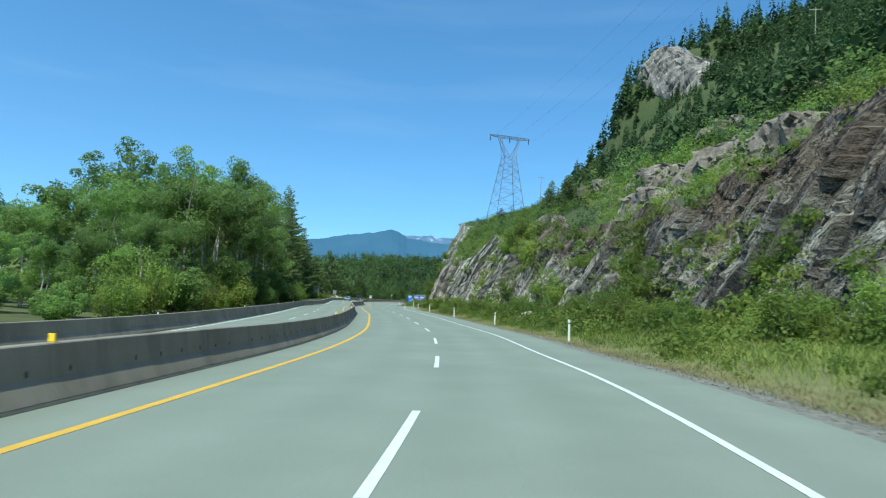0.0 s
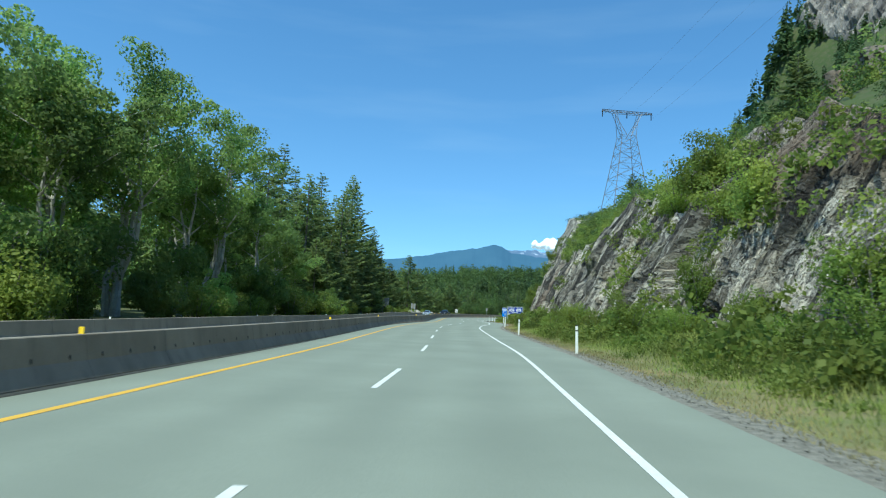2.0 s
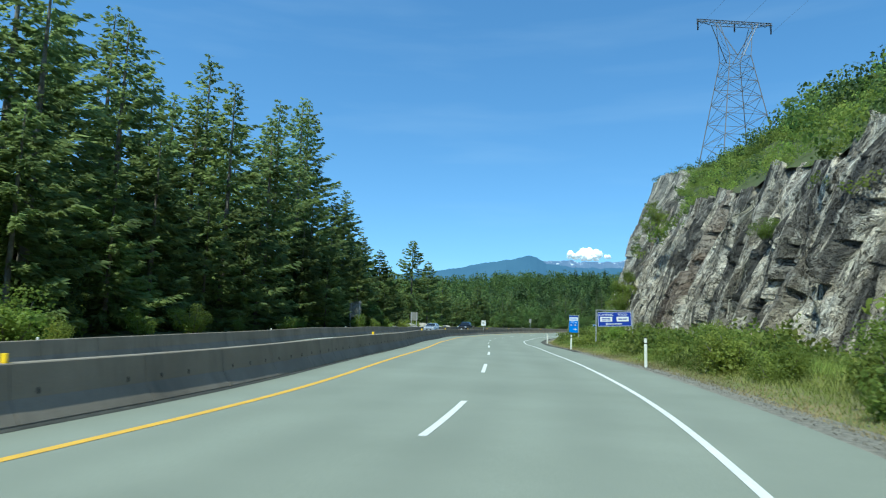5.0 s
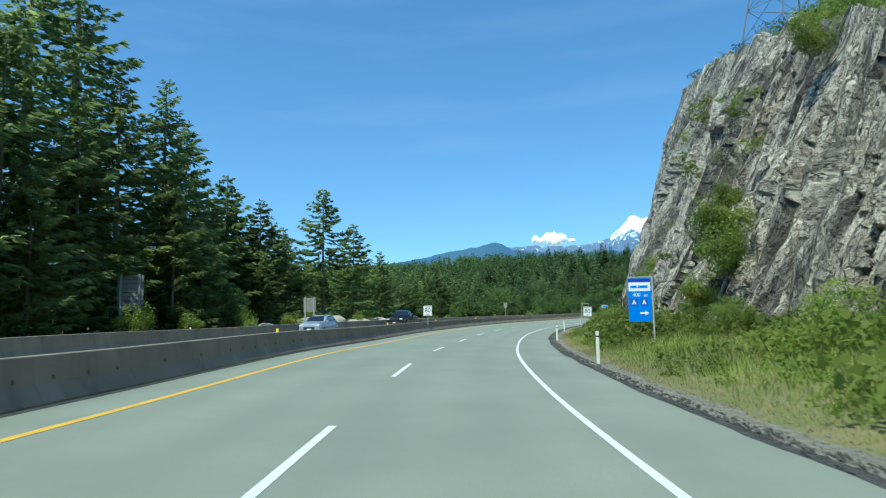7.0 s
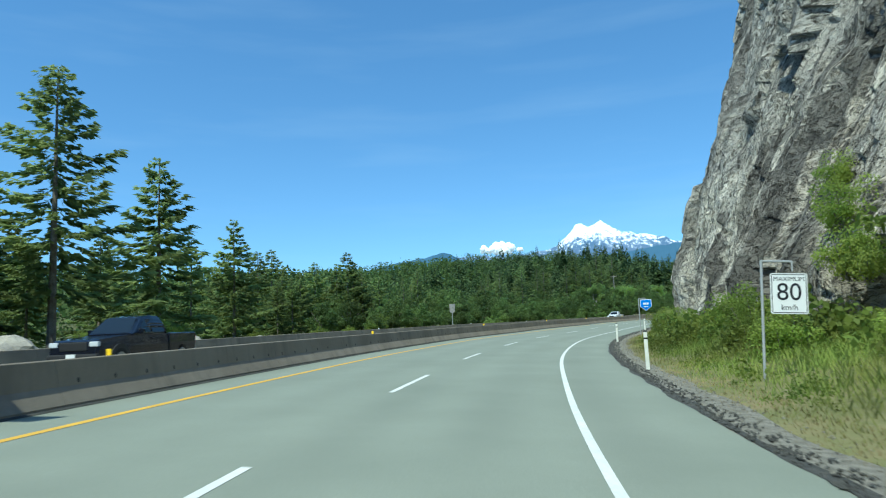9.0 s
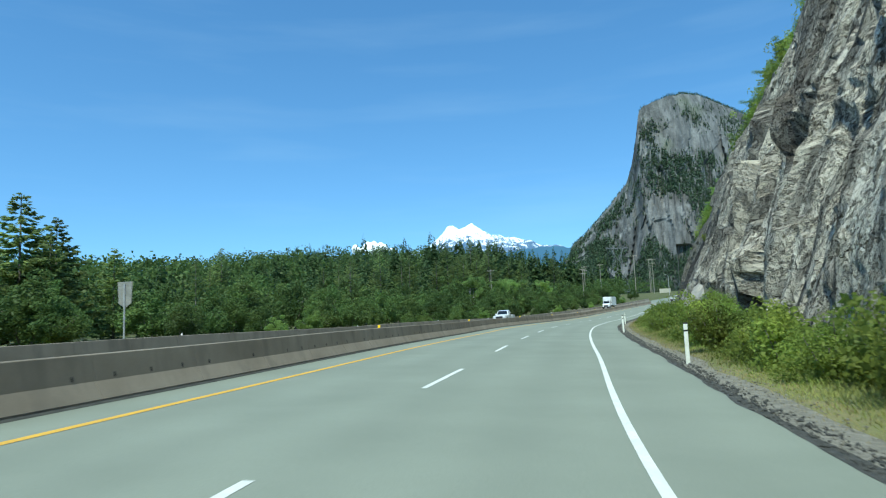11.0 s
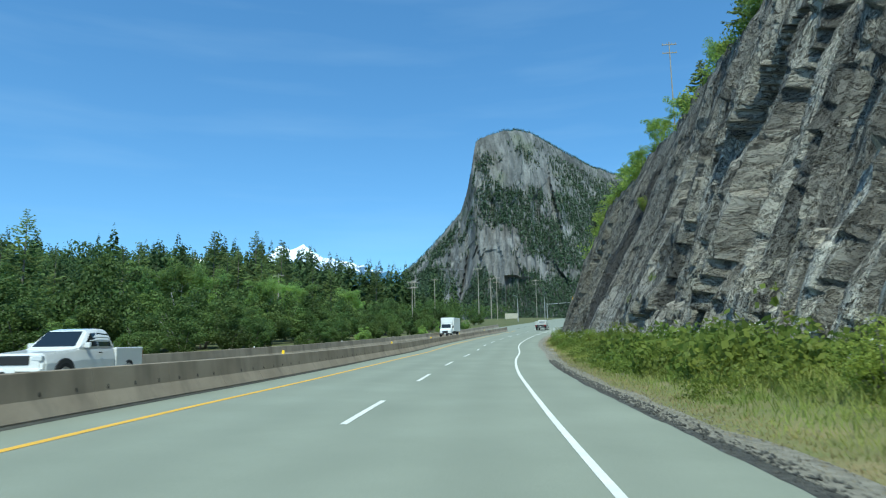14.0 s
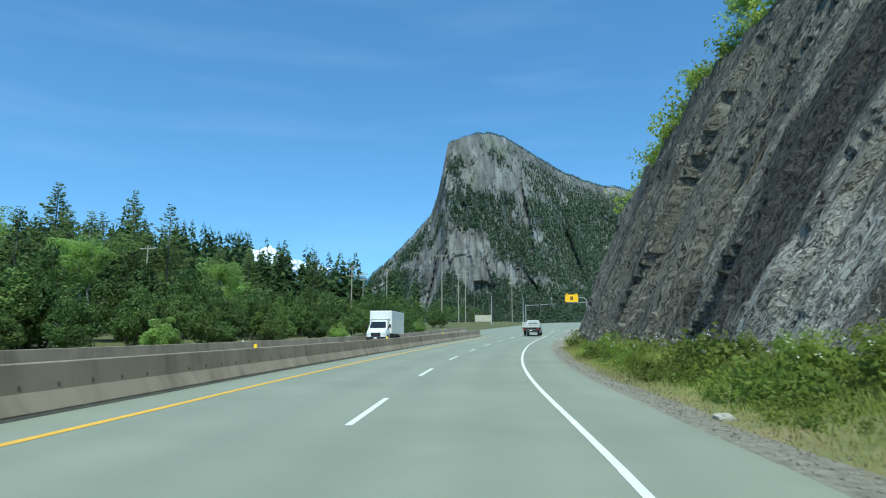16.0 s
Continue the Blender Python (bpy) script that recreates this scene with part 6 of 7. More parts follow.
# ---------------------------------------------------------------- vehicles
TYRE = material("tyre rubber", (0.02, 0.02, 0.02), 0.8)
RIM = material("wheel metal", (0.35, 0.35, 0.36), 0.35, 0.8)
GLASS = material("dark window glass", (0.012, 0.016, 0.02), 0.06, 0.0, 0.6)
TRIM = material("black plastic trim", (0.025, 0.025, 0.027), 0.5)
LAMP_CLEAR = material("headlight lens", (0.6, 0.62, 0.65), 0.12)
LAMP_RED = material("tail light lens", (0.4, 0.015, 0.012), 0.2)
PLATE = material("white number plate", (0.75, 0.75, 0.75), 0.5)


def paint(name, colour, rough=0.25):
    m = material(name, colour, rough, 0.0, 0.5)
    m.node_tree.nodes["Principled BSDF"].inputs["Coat Weight"].default_value = 0.6
    return m


def wheel(parent, x, y, r=0.38, w=0.26):
    bm = tube((x - w / 2, y, r), (x + w / 2, y, r), r, r, 24)
    bmesh.ops.bevel(bm, geom=[e for e in bm.edges if len(e.link_faces) == 2 and any(len(f.verts) > 6 for f in e.link_faces)], offset=0.05, segments=2, affect="EDGES")
    ty = part("wheel", bm, TYRE, parent)
    out = 1 if x > 0 else -1
    bm = tube((x + out * (w / 2 - 0.04), y, r), (x + out * (w / 2 + 0.012), y, r), r * 0.62, r * 0.58, 18)
    part("rim", bm, RIM, ty, "metal rim")


def body_shell(sections, mat, parent, name="body", label="", bevel=0.05):
    """A body from cross-sections along y: (y, half width, low z, high z, half width at top)."""
    bm = bmesh.new()
    rings = []
    for y, hw, z0, z1, tw in sections:
        zm = z0 + (z1 - z0) * 0.55
        rings.append([bm.verts.new(q) for q in ((-hw * 0.94, y, z0), (-hw, y, z0 + (zm - z0) * 0.4), (-hw, y, zm), (-tw, y, z1), (tw, y, z1), (hw, y, zm), (hw, y, z0 + (zm - z0) * 0.4), (hw * 0.94, y, z0))])
    for a, b in zip(rings, rings[1:]):
        for n in range(8):
            bm.faces.new([a[n], a[(n + 1) % 8], b[(n + 1) % 8], b[n]])
    bm.faces.new(rings[0][::-1]), bm.faces.new(rings[-1])
    bmesh.ops.recalc_face_normals(bm, faces=bm.faces)
    bmesh.ops.bevel(bm, geom=[e for e in bm.edges if e.calc_face_angle(0) > 0.5], offset=bevel, segments=2, affect="EDGES")
    return part(name, bm, mat, parent, label)


def pickup(place, colour, label, grille):
    """A crew-cab pickup; its front looks along +y."""
    car = thing("pickup_truck", label, "pickup truck", place, "vehicles")
    mat = paint("pickup paint", colour)
    body_shell([(2.72, 0.84, 0.42, 0.98, 0.78), (2.6, 0.93, 0.36, 1.06, 0.84), (1.3, 0.96, 0.34, 1.16, 0.88), (1.0, 0.97, 0.34, 1.2, 0.9), (-0.95, 0.97, 0.34, 1.2, 0.92)], mat, car)
    body_shell([(1.05, 0.9, 1.12, 1.2, 0.86), (0.35, 0.86, 1.14, 1.78, 0.66), (-0.2, 0.86, 1.14, 1.85, 0.68), (-0.75, 0.86, 1.14, 1.82, 0.68), (-1.0, 0.88, 1.12, 1.25, 0.84)], mat, car, "cab")
    # windows stand slightly proud of the cab
    part("windscreen", mesh_bm([(-0.74, 0.97, 1.235), (0.74, 0.97, 1.235), (0.6, 0.41, 1.73), (-0.6, 0.41, 1.73)], 0.03, (0, 0.6, 0.75)), GLASS, car, "dark windscreen")
    for k in (-1, 1):
        part("side_window", mesh_bm([(k * 0.885, 0.72, 1.24), (k * 0.885, 0.02, 1.24), (k * 0.755, 0.02, 1.7), (k * 0.775, 0.3, 1.68)], 0.02, (k, 0, 0.3)), GLASS, car)
        part("side_window", mesh_bm([(k * 0.885, -0.06, 1.24), (k * 0.885, -0.78, 1.24), (k * 0.77, -0.7, 1.66), (k * 0.755, -0.06, 1.7)], 0.02, (k, 0, 0.3)), GLASS, car)
        part("mirror", box(k * 0.98 - 0.1, 0.62, 1.2, k * 0.98 + 0.1, 0.74, 1.38, 0.03), mat, car)
        part("headlight", box(k * 0.72 - 0.16, 2.6, 0.84, k * 0.72 + 0.16, 2.73, 1.0, 0.03), LAMP_CLEAR, car)
        part("tail_light", box(k * 0.9 - 0.06, -2.78, 0.8, k * 0.9 + 0.06, -2.7, 1.1, 0.015), LAMP_RED, car)
        part("bed_side", box(k * 0.93 - 0.06, -2.72, 0.45, k * 0.93 + 0.06, -0.97, 1.2, 0.04), mat, car)
        for y in (1.75, -1.8):
            part("wheel_arch", tube((k * 0.8, y, 0.4), (k * 0.985, y, 0.4), 0.5, 0.5, 20), TRIM, car, "black wheel arch")
            wheel(car, k * 0.86, y, 0.4)
        part("door_handle", box(k * 0.985 - 0.02, -0.12, 1.02, k * 0.985 + 0.02, 0.04, 1.06, 0.008), TRIM, car)
    part("tailgate", box(-0.9, -2.76, 0.55, 0.9, -2.68, 1.18, 0.03), mat, car)
    part("bed_floor", box(-0.9, -2.7, 0.5, 0.9, -0.97, 0.62), TRIM, car)
    part("grille", box(-0.5, 2.68, 0.72, 0.5, 2.75, 1.0, 0.04), grille, car, "dark grille")
    part("bumper", box(-0.9, 2.62, 0.38, 0.9, 2.82, 0.62, 0.06), mat if colour[0] > 0.3 else TRIM, car)
    part("air_intake", box(-0.6, 2.8, 0.4, 0.6, 2.835, 0.54, 0.01), TRIM, car, "black air intake")
    part("number_plate", box(-0.16, 2.83, 0.5, 0.16, 2.845, 0.62), PLATE, car)
    part("rear_bumper", box(-0.9, -2.9, 0.42, 0.9, -2.74, 0.6, 0.04), RIM, car)
    return car


def mesh_bm(corners, thick, out):
    """A thin pane through four corners, thickened outwards."""
    bm = bmesh.new()
    o = Vector(out).normalized() * thick
    a = [bm.verts.new(c) for c in corners]
    b = [bm.verts.new(Vector(c) + o) for c in corners]
    bm.faces.new(a), bm.faces.new(b[::-1])
    for n in range(4):
        bm.faces.new([a[n], b[n], b[(n + 1) % 4], a[(n + 1) % 4]])
    bmesh.ops.recalc_face_normals(bm, faces=bm.faces)
    return bm


def hatchback(place, colour, label):
    car = thing("car", label, "car", place, "vehicles")
    mat = paint("car paint", colour)
    body_shell([(2.15, 0.7, 0.4, 0.74, 0.62), (2.0, 0.84, 0.3, 0.86, 0.74), (1.0, 0.88, 0.26, 0.98, 0.78), (-1.5, 0.88, 0.28, 1.0, 0.8), (-2.05, 0.8, 0.36, 0.98, 0.72)], mat, car)
    body_shell([(1.05, 0.8, 0.92, 0.99, 0.76), (0.3, 0.78, 0.94, 1.4, 0.58), (-0.6, 0.78, 0.94, 1.48, 0.6), (-1.5, 0.76, 0.94, 1.36, 0.56), (-1.95, 0.74, 0.92, 1.02, 0.68)], mat, car, "cabin")
    part("windscreen", mesh_bm([(-0.68, 1.0, 1.01), (0.68, 1.0, 1.01), (0.53, 0.36, 1.37), (-0.53, 0.36, 1.37)], 0.025, (0, 0.6, 0.8)), GLASS, car, "dark windscreen")
    for k in (-1, 1):
        part("side_window", mesh_bm([(k * 0.8, 0.7, 1.02), (k * 0.8, -0.3, 1.02), (k * 0.67, -0.3, 1.4), (k * 0.67, 0.25, 1.34)], 0.02, (k, 0, 0.4)), GLASS, car)
        part("side_window", mesh_bm([(k * 0.8, -0.37, 1.02), (k * 0.78, -1.45, 1.04), (k * 0.66, -1.25, 1.34), (k * 0.67, -0.37, 1.4)], 0.02, (k, 0, 0.4)), GLASS, car)
        part("headlight", box(k * 0.62 - 0.15, 1.98, 0.66, k * 0.62 + 0.15, 2.13, 0.8, 0.04), LAMP_CLEAR, car)
        part("mirror", box(k * 0.9 - 0.08, 0.7, 0.96, k * 0.9 + 0.08, 0.8, 1.08, 0.025), mat, car)
        for y in (1.3, -1.3):
            wheel(car, k * 0.78, y, 0.32, 0.2)
    part("grille", box(-0.42, 2.1, 0.46, 0.42, 2.17, 0.62, 0.02), TRIM, car, "dark grille")
    part("number_plate", box(-0.16, 2.165, 0.4, 0.16, 2.18, 0.5), PLATE, car)
    return car


def box_truck(place):
    car = thing("box_truck", "white box truck with a high cargo body", "truck", place, "vehicles")
    white = paint("truck white", (0.72, 0.72, 0.7), 0.4)
    part("cargo_box", box(-1.15, -3.6, 0.95, 1.15, 1.35, 3.25, 0.05), white, car)
    part("roof_fairing", box(-1.0, 1.3, 2.35, 1.0, 1.5, 3.2, 0.06), white, car)
    body_shell([(3.0, 0.9, 0.45, 1.1, 0.85), (2.85, 1.0, 0.42, 1.25, 0.92), (2.3, 1.02, 0.42, 1.4, 0.95), (1.45, 1.02, 0.42, 1.4, 0.98)], white, car, "bonnet")
    body_shell([(2.35, 0.98, 1.35, 1.42, 0.95), (1.95, 0.95, 1.35, 2.2, 0.82), (1.45, 0.96, 1.35, 2.3, 0.85)], white, car, "cab")
    part("windscreen", mesh_bm([(-0.85, 2.3, 1.45), (0.85, 2.3, 1.45), (0.76, 2.0, 2.1), (-0.76, 2.0, 2.1)], 0.04, (0, 0.8, 0.5)), GLASS, car, "dark windscreen")
    part("grille", box(-0.5, 2.96, 0.62, 0.5, 3.03, 1.0, 0.03), TRIM, car, "dark grille")
    part("bumper", box(-1.0, 2.85, 0.38, 1.0, 3.1, 0.6, 0.05), TRIM, car)
    part("number_plate", box(-0.16, 3.1, 0.42, 0.16, 3.115, 0.54), PLATE, car)
    part("chassis", box(-0.5, -3.5, 0.55, 0.5, 1.5, 0.95), TRIM, car)
    for k in (-1, 1):
        part("headlight", box(k * 0.78 - 0.14, 2.9, 0.78, k * 0.78 + 0.14, 3.02, 0.98, 0.03), LAMP_CLEAR, car)
        part("mirror", box(k * 1.2 - 0.1, 2.05, 1.5, k * 1.2 + 0.1, 2.15, 1.85, 0.02), TRIM, car)
        part("side_window", mesh_bm([(k * 0.985, 2.2, 1.45), (k * 0.985, 1.55, 1.45), (k * 0.9, 1.55, 2.1), (k * 0.88, 1.95, 2.05)], 0.02, (k, 0, 0.2)), GLASS, car)
        for y in (2.2, -2.2):
            wheel(car, k * 0.92, y, 0.42, 0.3)
    return car


def flatbed(place):
    """A pickup with a stake bed, seen from behind; its front looks along +y."""
    car = thing("flatbed_truck", "pale flatbed truck with slatted sides driving ahead", "truck", place, "vehicles")
    white = paint("flatbed paint", (0.55, 0.55, 0.52), 0.4)
    body_shell([(2.9, 0.85, 0.5, 1.1, 0.8), (2.7, 0.98, 0.45, 1.25, 0.9), (1.2, 1.0, 0.45, 1.35, 0.95), (-0.3, 1.0, 0.45, 1.35, 0.95)], white, car)
    body_shell([(1.3, 0.95, 1.3, 1.38, 0.92), (0.8, 0.9, 1.3, 2.0, 0.75), (-0.1, 0.9, 1.3, 2.05, 0.78), (-0.3, 0.92, 1.3, 1.95, 0.76)], white, car, "cab")
    part("rear_window", box(-0.6, -0.34, 1.45, 0.6, -0.3, 1.85, 0.02), GLASS, car, "dark rear window")
    part("bed", box(-1.1, -3.3, 0.85, 1.1, -0.4, 1.0, 0.02), TRIM, car, "dark bed")
    for k in (-1, 1):
        for z in (1.12, 1.36, 1.6):
            part("side_slat", box(k * 1.08 - 0.03, -3.3, z - 0.07, k * 1.08 + 0.03, -0.4, z + 0.07, 0.01), white, car)
        for y in (-3.2, -1.8, -0.5):
            part("stake", box(k * 1.04 - 0.03, y - 0.04, 1.0, k * 1.04 + 0.03, y + 0.04, 1.7), white, car)
        part("tail_light", box(k * 0.9 - 0.12, -3.36, 0.72, k * 0.9 + 0.12, -3.3, 0.86, 0.01), LAMP_RED, car)
        for y in (1.9, -2.2):
            wheel(car, k * 0.88, y, 0.42, 0.3)
    for z in (1.12, 1.36, 1.6):
        part("gate_slat", box(-1.05, -3.33, z - 0.07, 1.05, -3.27, z + 0.07, 0.01), white, car)
    part("bumper", box(-1.0, -3.5, 0.5, 1.0, -3.34, 0.68, 0.02), TRIM, car)
    part("number_plate", box(-0.16, -3.52, 0.55, 0.16, -3.505, 0.66), PLATE, car)
    return car


hatchback(facing(219.5, -15.1, 180), (0.3, 0.34, 0.42), "silver-blue small car driving in the far lanes")
pickup(facing(241.8, -15.2, 180), (0.006, 0.008, 0.016), "black crew-cab pickup truck driving in the far lanes", TRIM)
pickup(facing(357.0, -15.3, 180), (0.7, 0.7, 0.7), "white crew-cab pickup truck driving in the far lanes", TRIM)
box_truck(facing(446.5, -15.2, 180))
flatbed(facing(470.0, -1.9, 0))

# ---------------------------------------------------------------- boulders and litter of the verge
BOULDER = make_mottled("pale boulder stone", (0.43, 0.395, 0.33), (0.3, 0.275, 0.235), 1.2, third=(0.2, 0.19, 0.17), bump=0.6, dist=0.06)


def boulder(seed, detail=3):
    bm = bmesh.new()
    bmesh.ops.create_icosphere(bm, subdivisions=detail, radius=1.0)
    o = Vector((seed * 7.3, seed * 1.7, 0))
    for v in bm.verts:
        c = v.co.copy()
        v.co *= 1 + 0.32 * noise.noise(c * 0.9 + o) + 0.14 * noise.noise(c * 2.6 + o) + (0.05 * noise.noise(c * 7 + o) + 0.025 * noise.noise(c * 16 + o) if detail > 3 else 0)
        v.co.z = max(v.co.z * 0.72, -0.35)
    me = bpy.data.meshes.new("boulder")
    bm.to_mesh(me)
    bm.free()
    me.materials.append(BOULDER)
    me.polygons.foreach_set("use_smooth", [detail > 3] * len(me.polygons))
    return me


STONES = [boulder(k) for k in range(5)]
brng = np.random.default_rng(4)
for s, u, r in ((236, -24, 1.0), (240, -25.5, 1.4), (243, -24, 0.8), (247, -26, 1.5), (249, -24.5, 0.9), (252.5, -25, 1.2), (256, -24, 0.7), (259, -26, 1.1), (265, -25, 0.8), (230, -25, 0.8), (222, -24, 0.6), (20, -20, 0.9), (22, -20.6, 0.6)):
    ob = tagged(new("boulder", STONES[brng.integers(0, 5)]), "pale grey boulder on the rough ground beyond the barrier", "boulder", "boulders")
    x, y, z = left_place(s, u)
    ob.matrix_basis = pose(x, y, z + 0.12 * r, 0, 0, brng.uniform(0, 360)) @ Matrix.Diagonal((r * 1.3, r, r * 0.9, 1))
for s, u, r in ((84, 5.6, 0.35), (92, 6.4, 0.25), (58, 7.5, 0.5), (63, 8.2, 0.8), (60, 6.8, 0.4), (394, 2.9, 0.16), (205, 5.0, 0.2), (66, 9.0, 0.7), (343, 9.2, 0.6)):
    ob = tagged(new("boulder", STONES[brng.integers(0, 5)]), "fallen grey stone on the verge below the rock", "boulder", "boulders")
    x, y, z = on_road(s, u)
    ob.matrix_basis = pose(x, y, on_road(s, 3.5)[2] + float(right_height(np.float64(s), np.float64(u))) + 0.15 * r, 0, 0, brng.uniform(0, 360)) @ Matrix.Diagonal((r * 1.2, r, r, 1))

ob = tagged(new("boulder", boulder(9, 5)), "great pale rounded boulder leaning against the rock cut", "boulder")
x, y, z = on_road(320.6, 9.5)
ob.matrix_basis = pose(x, y, z + 0.8, 0, 0, -20) @ Matrix.Diagonal((2.1, 3.4, 4.0, 1))

# ---------------------------------------------------------------- poles on the hill, cables, and the junction ahead
wood_pole(70.6, 136.8, 52.4, 68.4, 1, -10)
wood_pole(73.0, 423.4, 19.8, 54.4, 2, -25)
wood_pole(31.0, 300.0, 45, 61.5, 1, 12, w=1.6)
for dx in (-9, 0, 9):
    c, s_ = math.cos(radians(18)), math.sin(radians(18))
    wire_between([(14.4 + dx * c, 279.3 + dx * s_, 72.0), (120 + dx * c, 60 + dx * s_, 150)], 9)


def lamp_standard(x, y, ground, tall, turn):
    ob = thing("street_lamp", "grey steel street lamp with a curved arm at the junction", "street lamp", pose(x, y, ground, 0, 0, turn), "junction lamps")
    part("pole", tube((0, 0, -0.5), (0, 0, tall - 0.8), 0.13, 0.08, 10), GALV, ob)
    bm, p = bmesh.new(), Vector((0, 0, tall - 0.8))
    for n in range(1, 7):
        a = n / 6 * math.pi / 2
        q = Vector((2.4 * (1 - math.cos(a)), 0, tall - 0.8 + 0.8 * math.sin(a)))
        tube(p, q, 0.06, 0.055, 7, bm)
        p = q
    part("arm", bm, GALV, ob)
    part("lamp_head", box(2.2, -0.14, tall - 0.08, 2.95, 0.14, tall + 0.06, 0.04), GALV, ob)
    return ob


def signal_mast(x, y, ground, turn, reach):
    ob = thing("traffic_signal", "traffic signals on a long grey mast arm at the junction", "traffic light", pose(x, y, ground, 0, 0, turn), "junction signals")
    part("pole", tube((0, 0, -0.5), (0, 0, 6.4), 0.15, 0.11, 10), GALV, ob)
    part("mast_arm", tube((0, 0, 6.0), (-reach, 0, 6.4), 0.1, 0.06, 8), GALV, ob)
    for k in (0.45, 0.75, 1.0):
        head = part("signal_head", box(-reach * k - 0.17, -0.2, 5.4, -reach * k + 0.17, 0.15, 6.45, 0.03), TRIM, ob, "black signal housing")
        for n, m in enumerate((LAMP_RED, TRIM, TRIM)):
            part("signal_lens", tube((-reach * k, -0.24, 6.3 - n * 0.37), (-reach * k, -0.2, 6.3 - n * 0.37), 0.13, 0.13, 12), m, head)
    return ob


def junction_place(s, u):
    x, y, z = on_road(s, u)
    return x, y, z - 0.2


for s, u, h, tn in ((560, 6, 9.5, 120), (585, -20, 9.5, -60), (548, -22, 9.0, -70), (600, 7, 9.5, 120)):
    lamp_standard(*junction_place(s, u), h, math.degrees(np.interp(s, AX_S, AX_H)) + tn - 30)
signal_mast(*junction_place(575, 5.5), math.degrees(np.interp(575, AX_S, AX_H)), 11)
signal_mast(*junction_place(590, -20), math.degrees(np.interp(590, AX_S, AX_H)) + 180, 10)
x, y, z = junction_place(517, 4.2)
ob = thing("warning_sign", "large yellow signal-ahead sign with flashing lamps on a mast", "road sign", pose(x, y, z, 0, 0, -34))
panel = part("panel", outline(rounded(2.6, 1.5, 0.1), 0.04), SIGN_YELLOW, ob, "", pose(-3.0, 0, 6.2))
bars(panel, INK, 0, 0, 0.5, 0.7, 1, 8)
part("pole", tube((0, 0.1, -0.5), (0, 0.1, 5.6), 0.12, 0.09, 10), GALV, ob)
bm, p = bmesh.new(), Vector((0, 0.1, 5.6))
for n in range(1, 6):
    a = n / 5 * math.pi / 2
    q = Vector((-1.6 * (1 - math.cos(a)), 0.1, 5.6 + 0.75 * math.sin(a)))
    tube(p, q, 0.08, 0.07, 8, bm)
    p = q
tube(p, (-4.4, 0.1, 6.4), 0.07, 0.05, 8, bm)
part("arm", bm, GALV, ob)
for k in (-1, 1):
    part("flasher", tube((-3.0 + k * 0.9, 0, 7.05), (-3.0 + k * 0.9, -0.12, 7.05), 0.16, 0.16, 12), SIGN_YELLOW, ob)
x, y, z = junction_place(560, -27)
ob = thing("notice_board", "pale rectangular sign board on two posts beside the junction", "road sign", pose(x, y, z, 0, 0, -30))
part("panel", box(-2.3, -0.04, 1.4, 2.3, 0.0, 3.2, 0.02), make_mottled("pale board", (0.5, 0.46, 0.36), (0.42, 0.4, 0.32), 1.0), ob)
for k in (-1, 1):
    part("post", box(k * 1.9 - 0.07, 0.0, -0.5, k * 1.9 + 0.07, 0.12, 3.3), WOOD_POLE, ob)
for k, (s, u, h) in enumerate(((470, -62, 14), (505, -42, 13), (540, -48, 15), (552, -60, 15), (530, -30, 17), (575, -36, 16), (600, -45, 17), (620, -30, 17), (640 - 4, -55, 16))):
    x, y, z = left_place(s, u)
    wood_pole(x, y, z - 0.3, z + h, 2 if k % 2 else 1, -30, "weathered wooden utility pole with crossarms near the junction")
# the second tower, far over the valley
lattice_tower((150.0, 760.0, 10.0), 42.0, 0)


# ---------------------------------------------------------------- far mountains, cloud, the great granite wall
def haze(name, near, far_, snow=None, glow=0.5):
    """Distance: bluish base colours and faint own light stand for the haze between."""
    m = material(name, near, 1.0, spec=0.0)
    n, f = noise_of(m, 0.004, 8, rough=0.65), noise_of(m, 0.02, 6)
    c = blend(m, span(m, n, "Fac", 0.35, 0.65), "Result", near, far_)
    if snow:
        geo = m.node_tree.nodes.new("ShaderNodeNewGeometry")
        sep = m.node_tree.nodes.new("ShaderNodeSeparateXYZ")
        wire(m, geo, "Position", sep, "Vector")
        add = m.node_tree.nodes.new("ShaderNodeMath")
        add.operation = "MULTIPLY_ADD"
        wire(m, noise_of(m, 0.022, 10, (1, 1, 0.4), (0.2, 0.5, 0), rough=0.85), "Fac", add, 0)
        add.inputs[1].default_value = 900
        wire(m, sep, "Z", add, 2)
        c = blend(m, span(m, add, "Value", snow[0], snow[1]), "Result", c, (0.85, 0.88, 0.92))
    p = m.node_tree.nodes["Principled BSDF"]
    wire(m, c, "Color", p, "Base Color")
    # aerial haze put in as an even blue emission over the slopes
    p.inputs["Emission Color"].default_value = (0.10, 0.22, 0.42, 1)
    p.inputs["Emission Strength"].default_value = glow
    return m


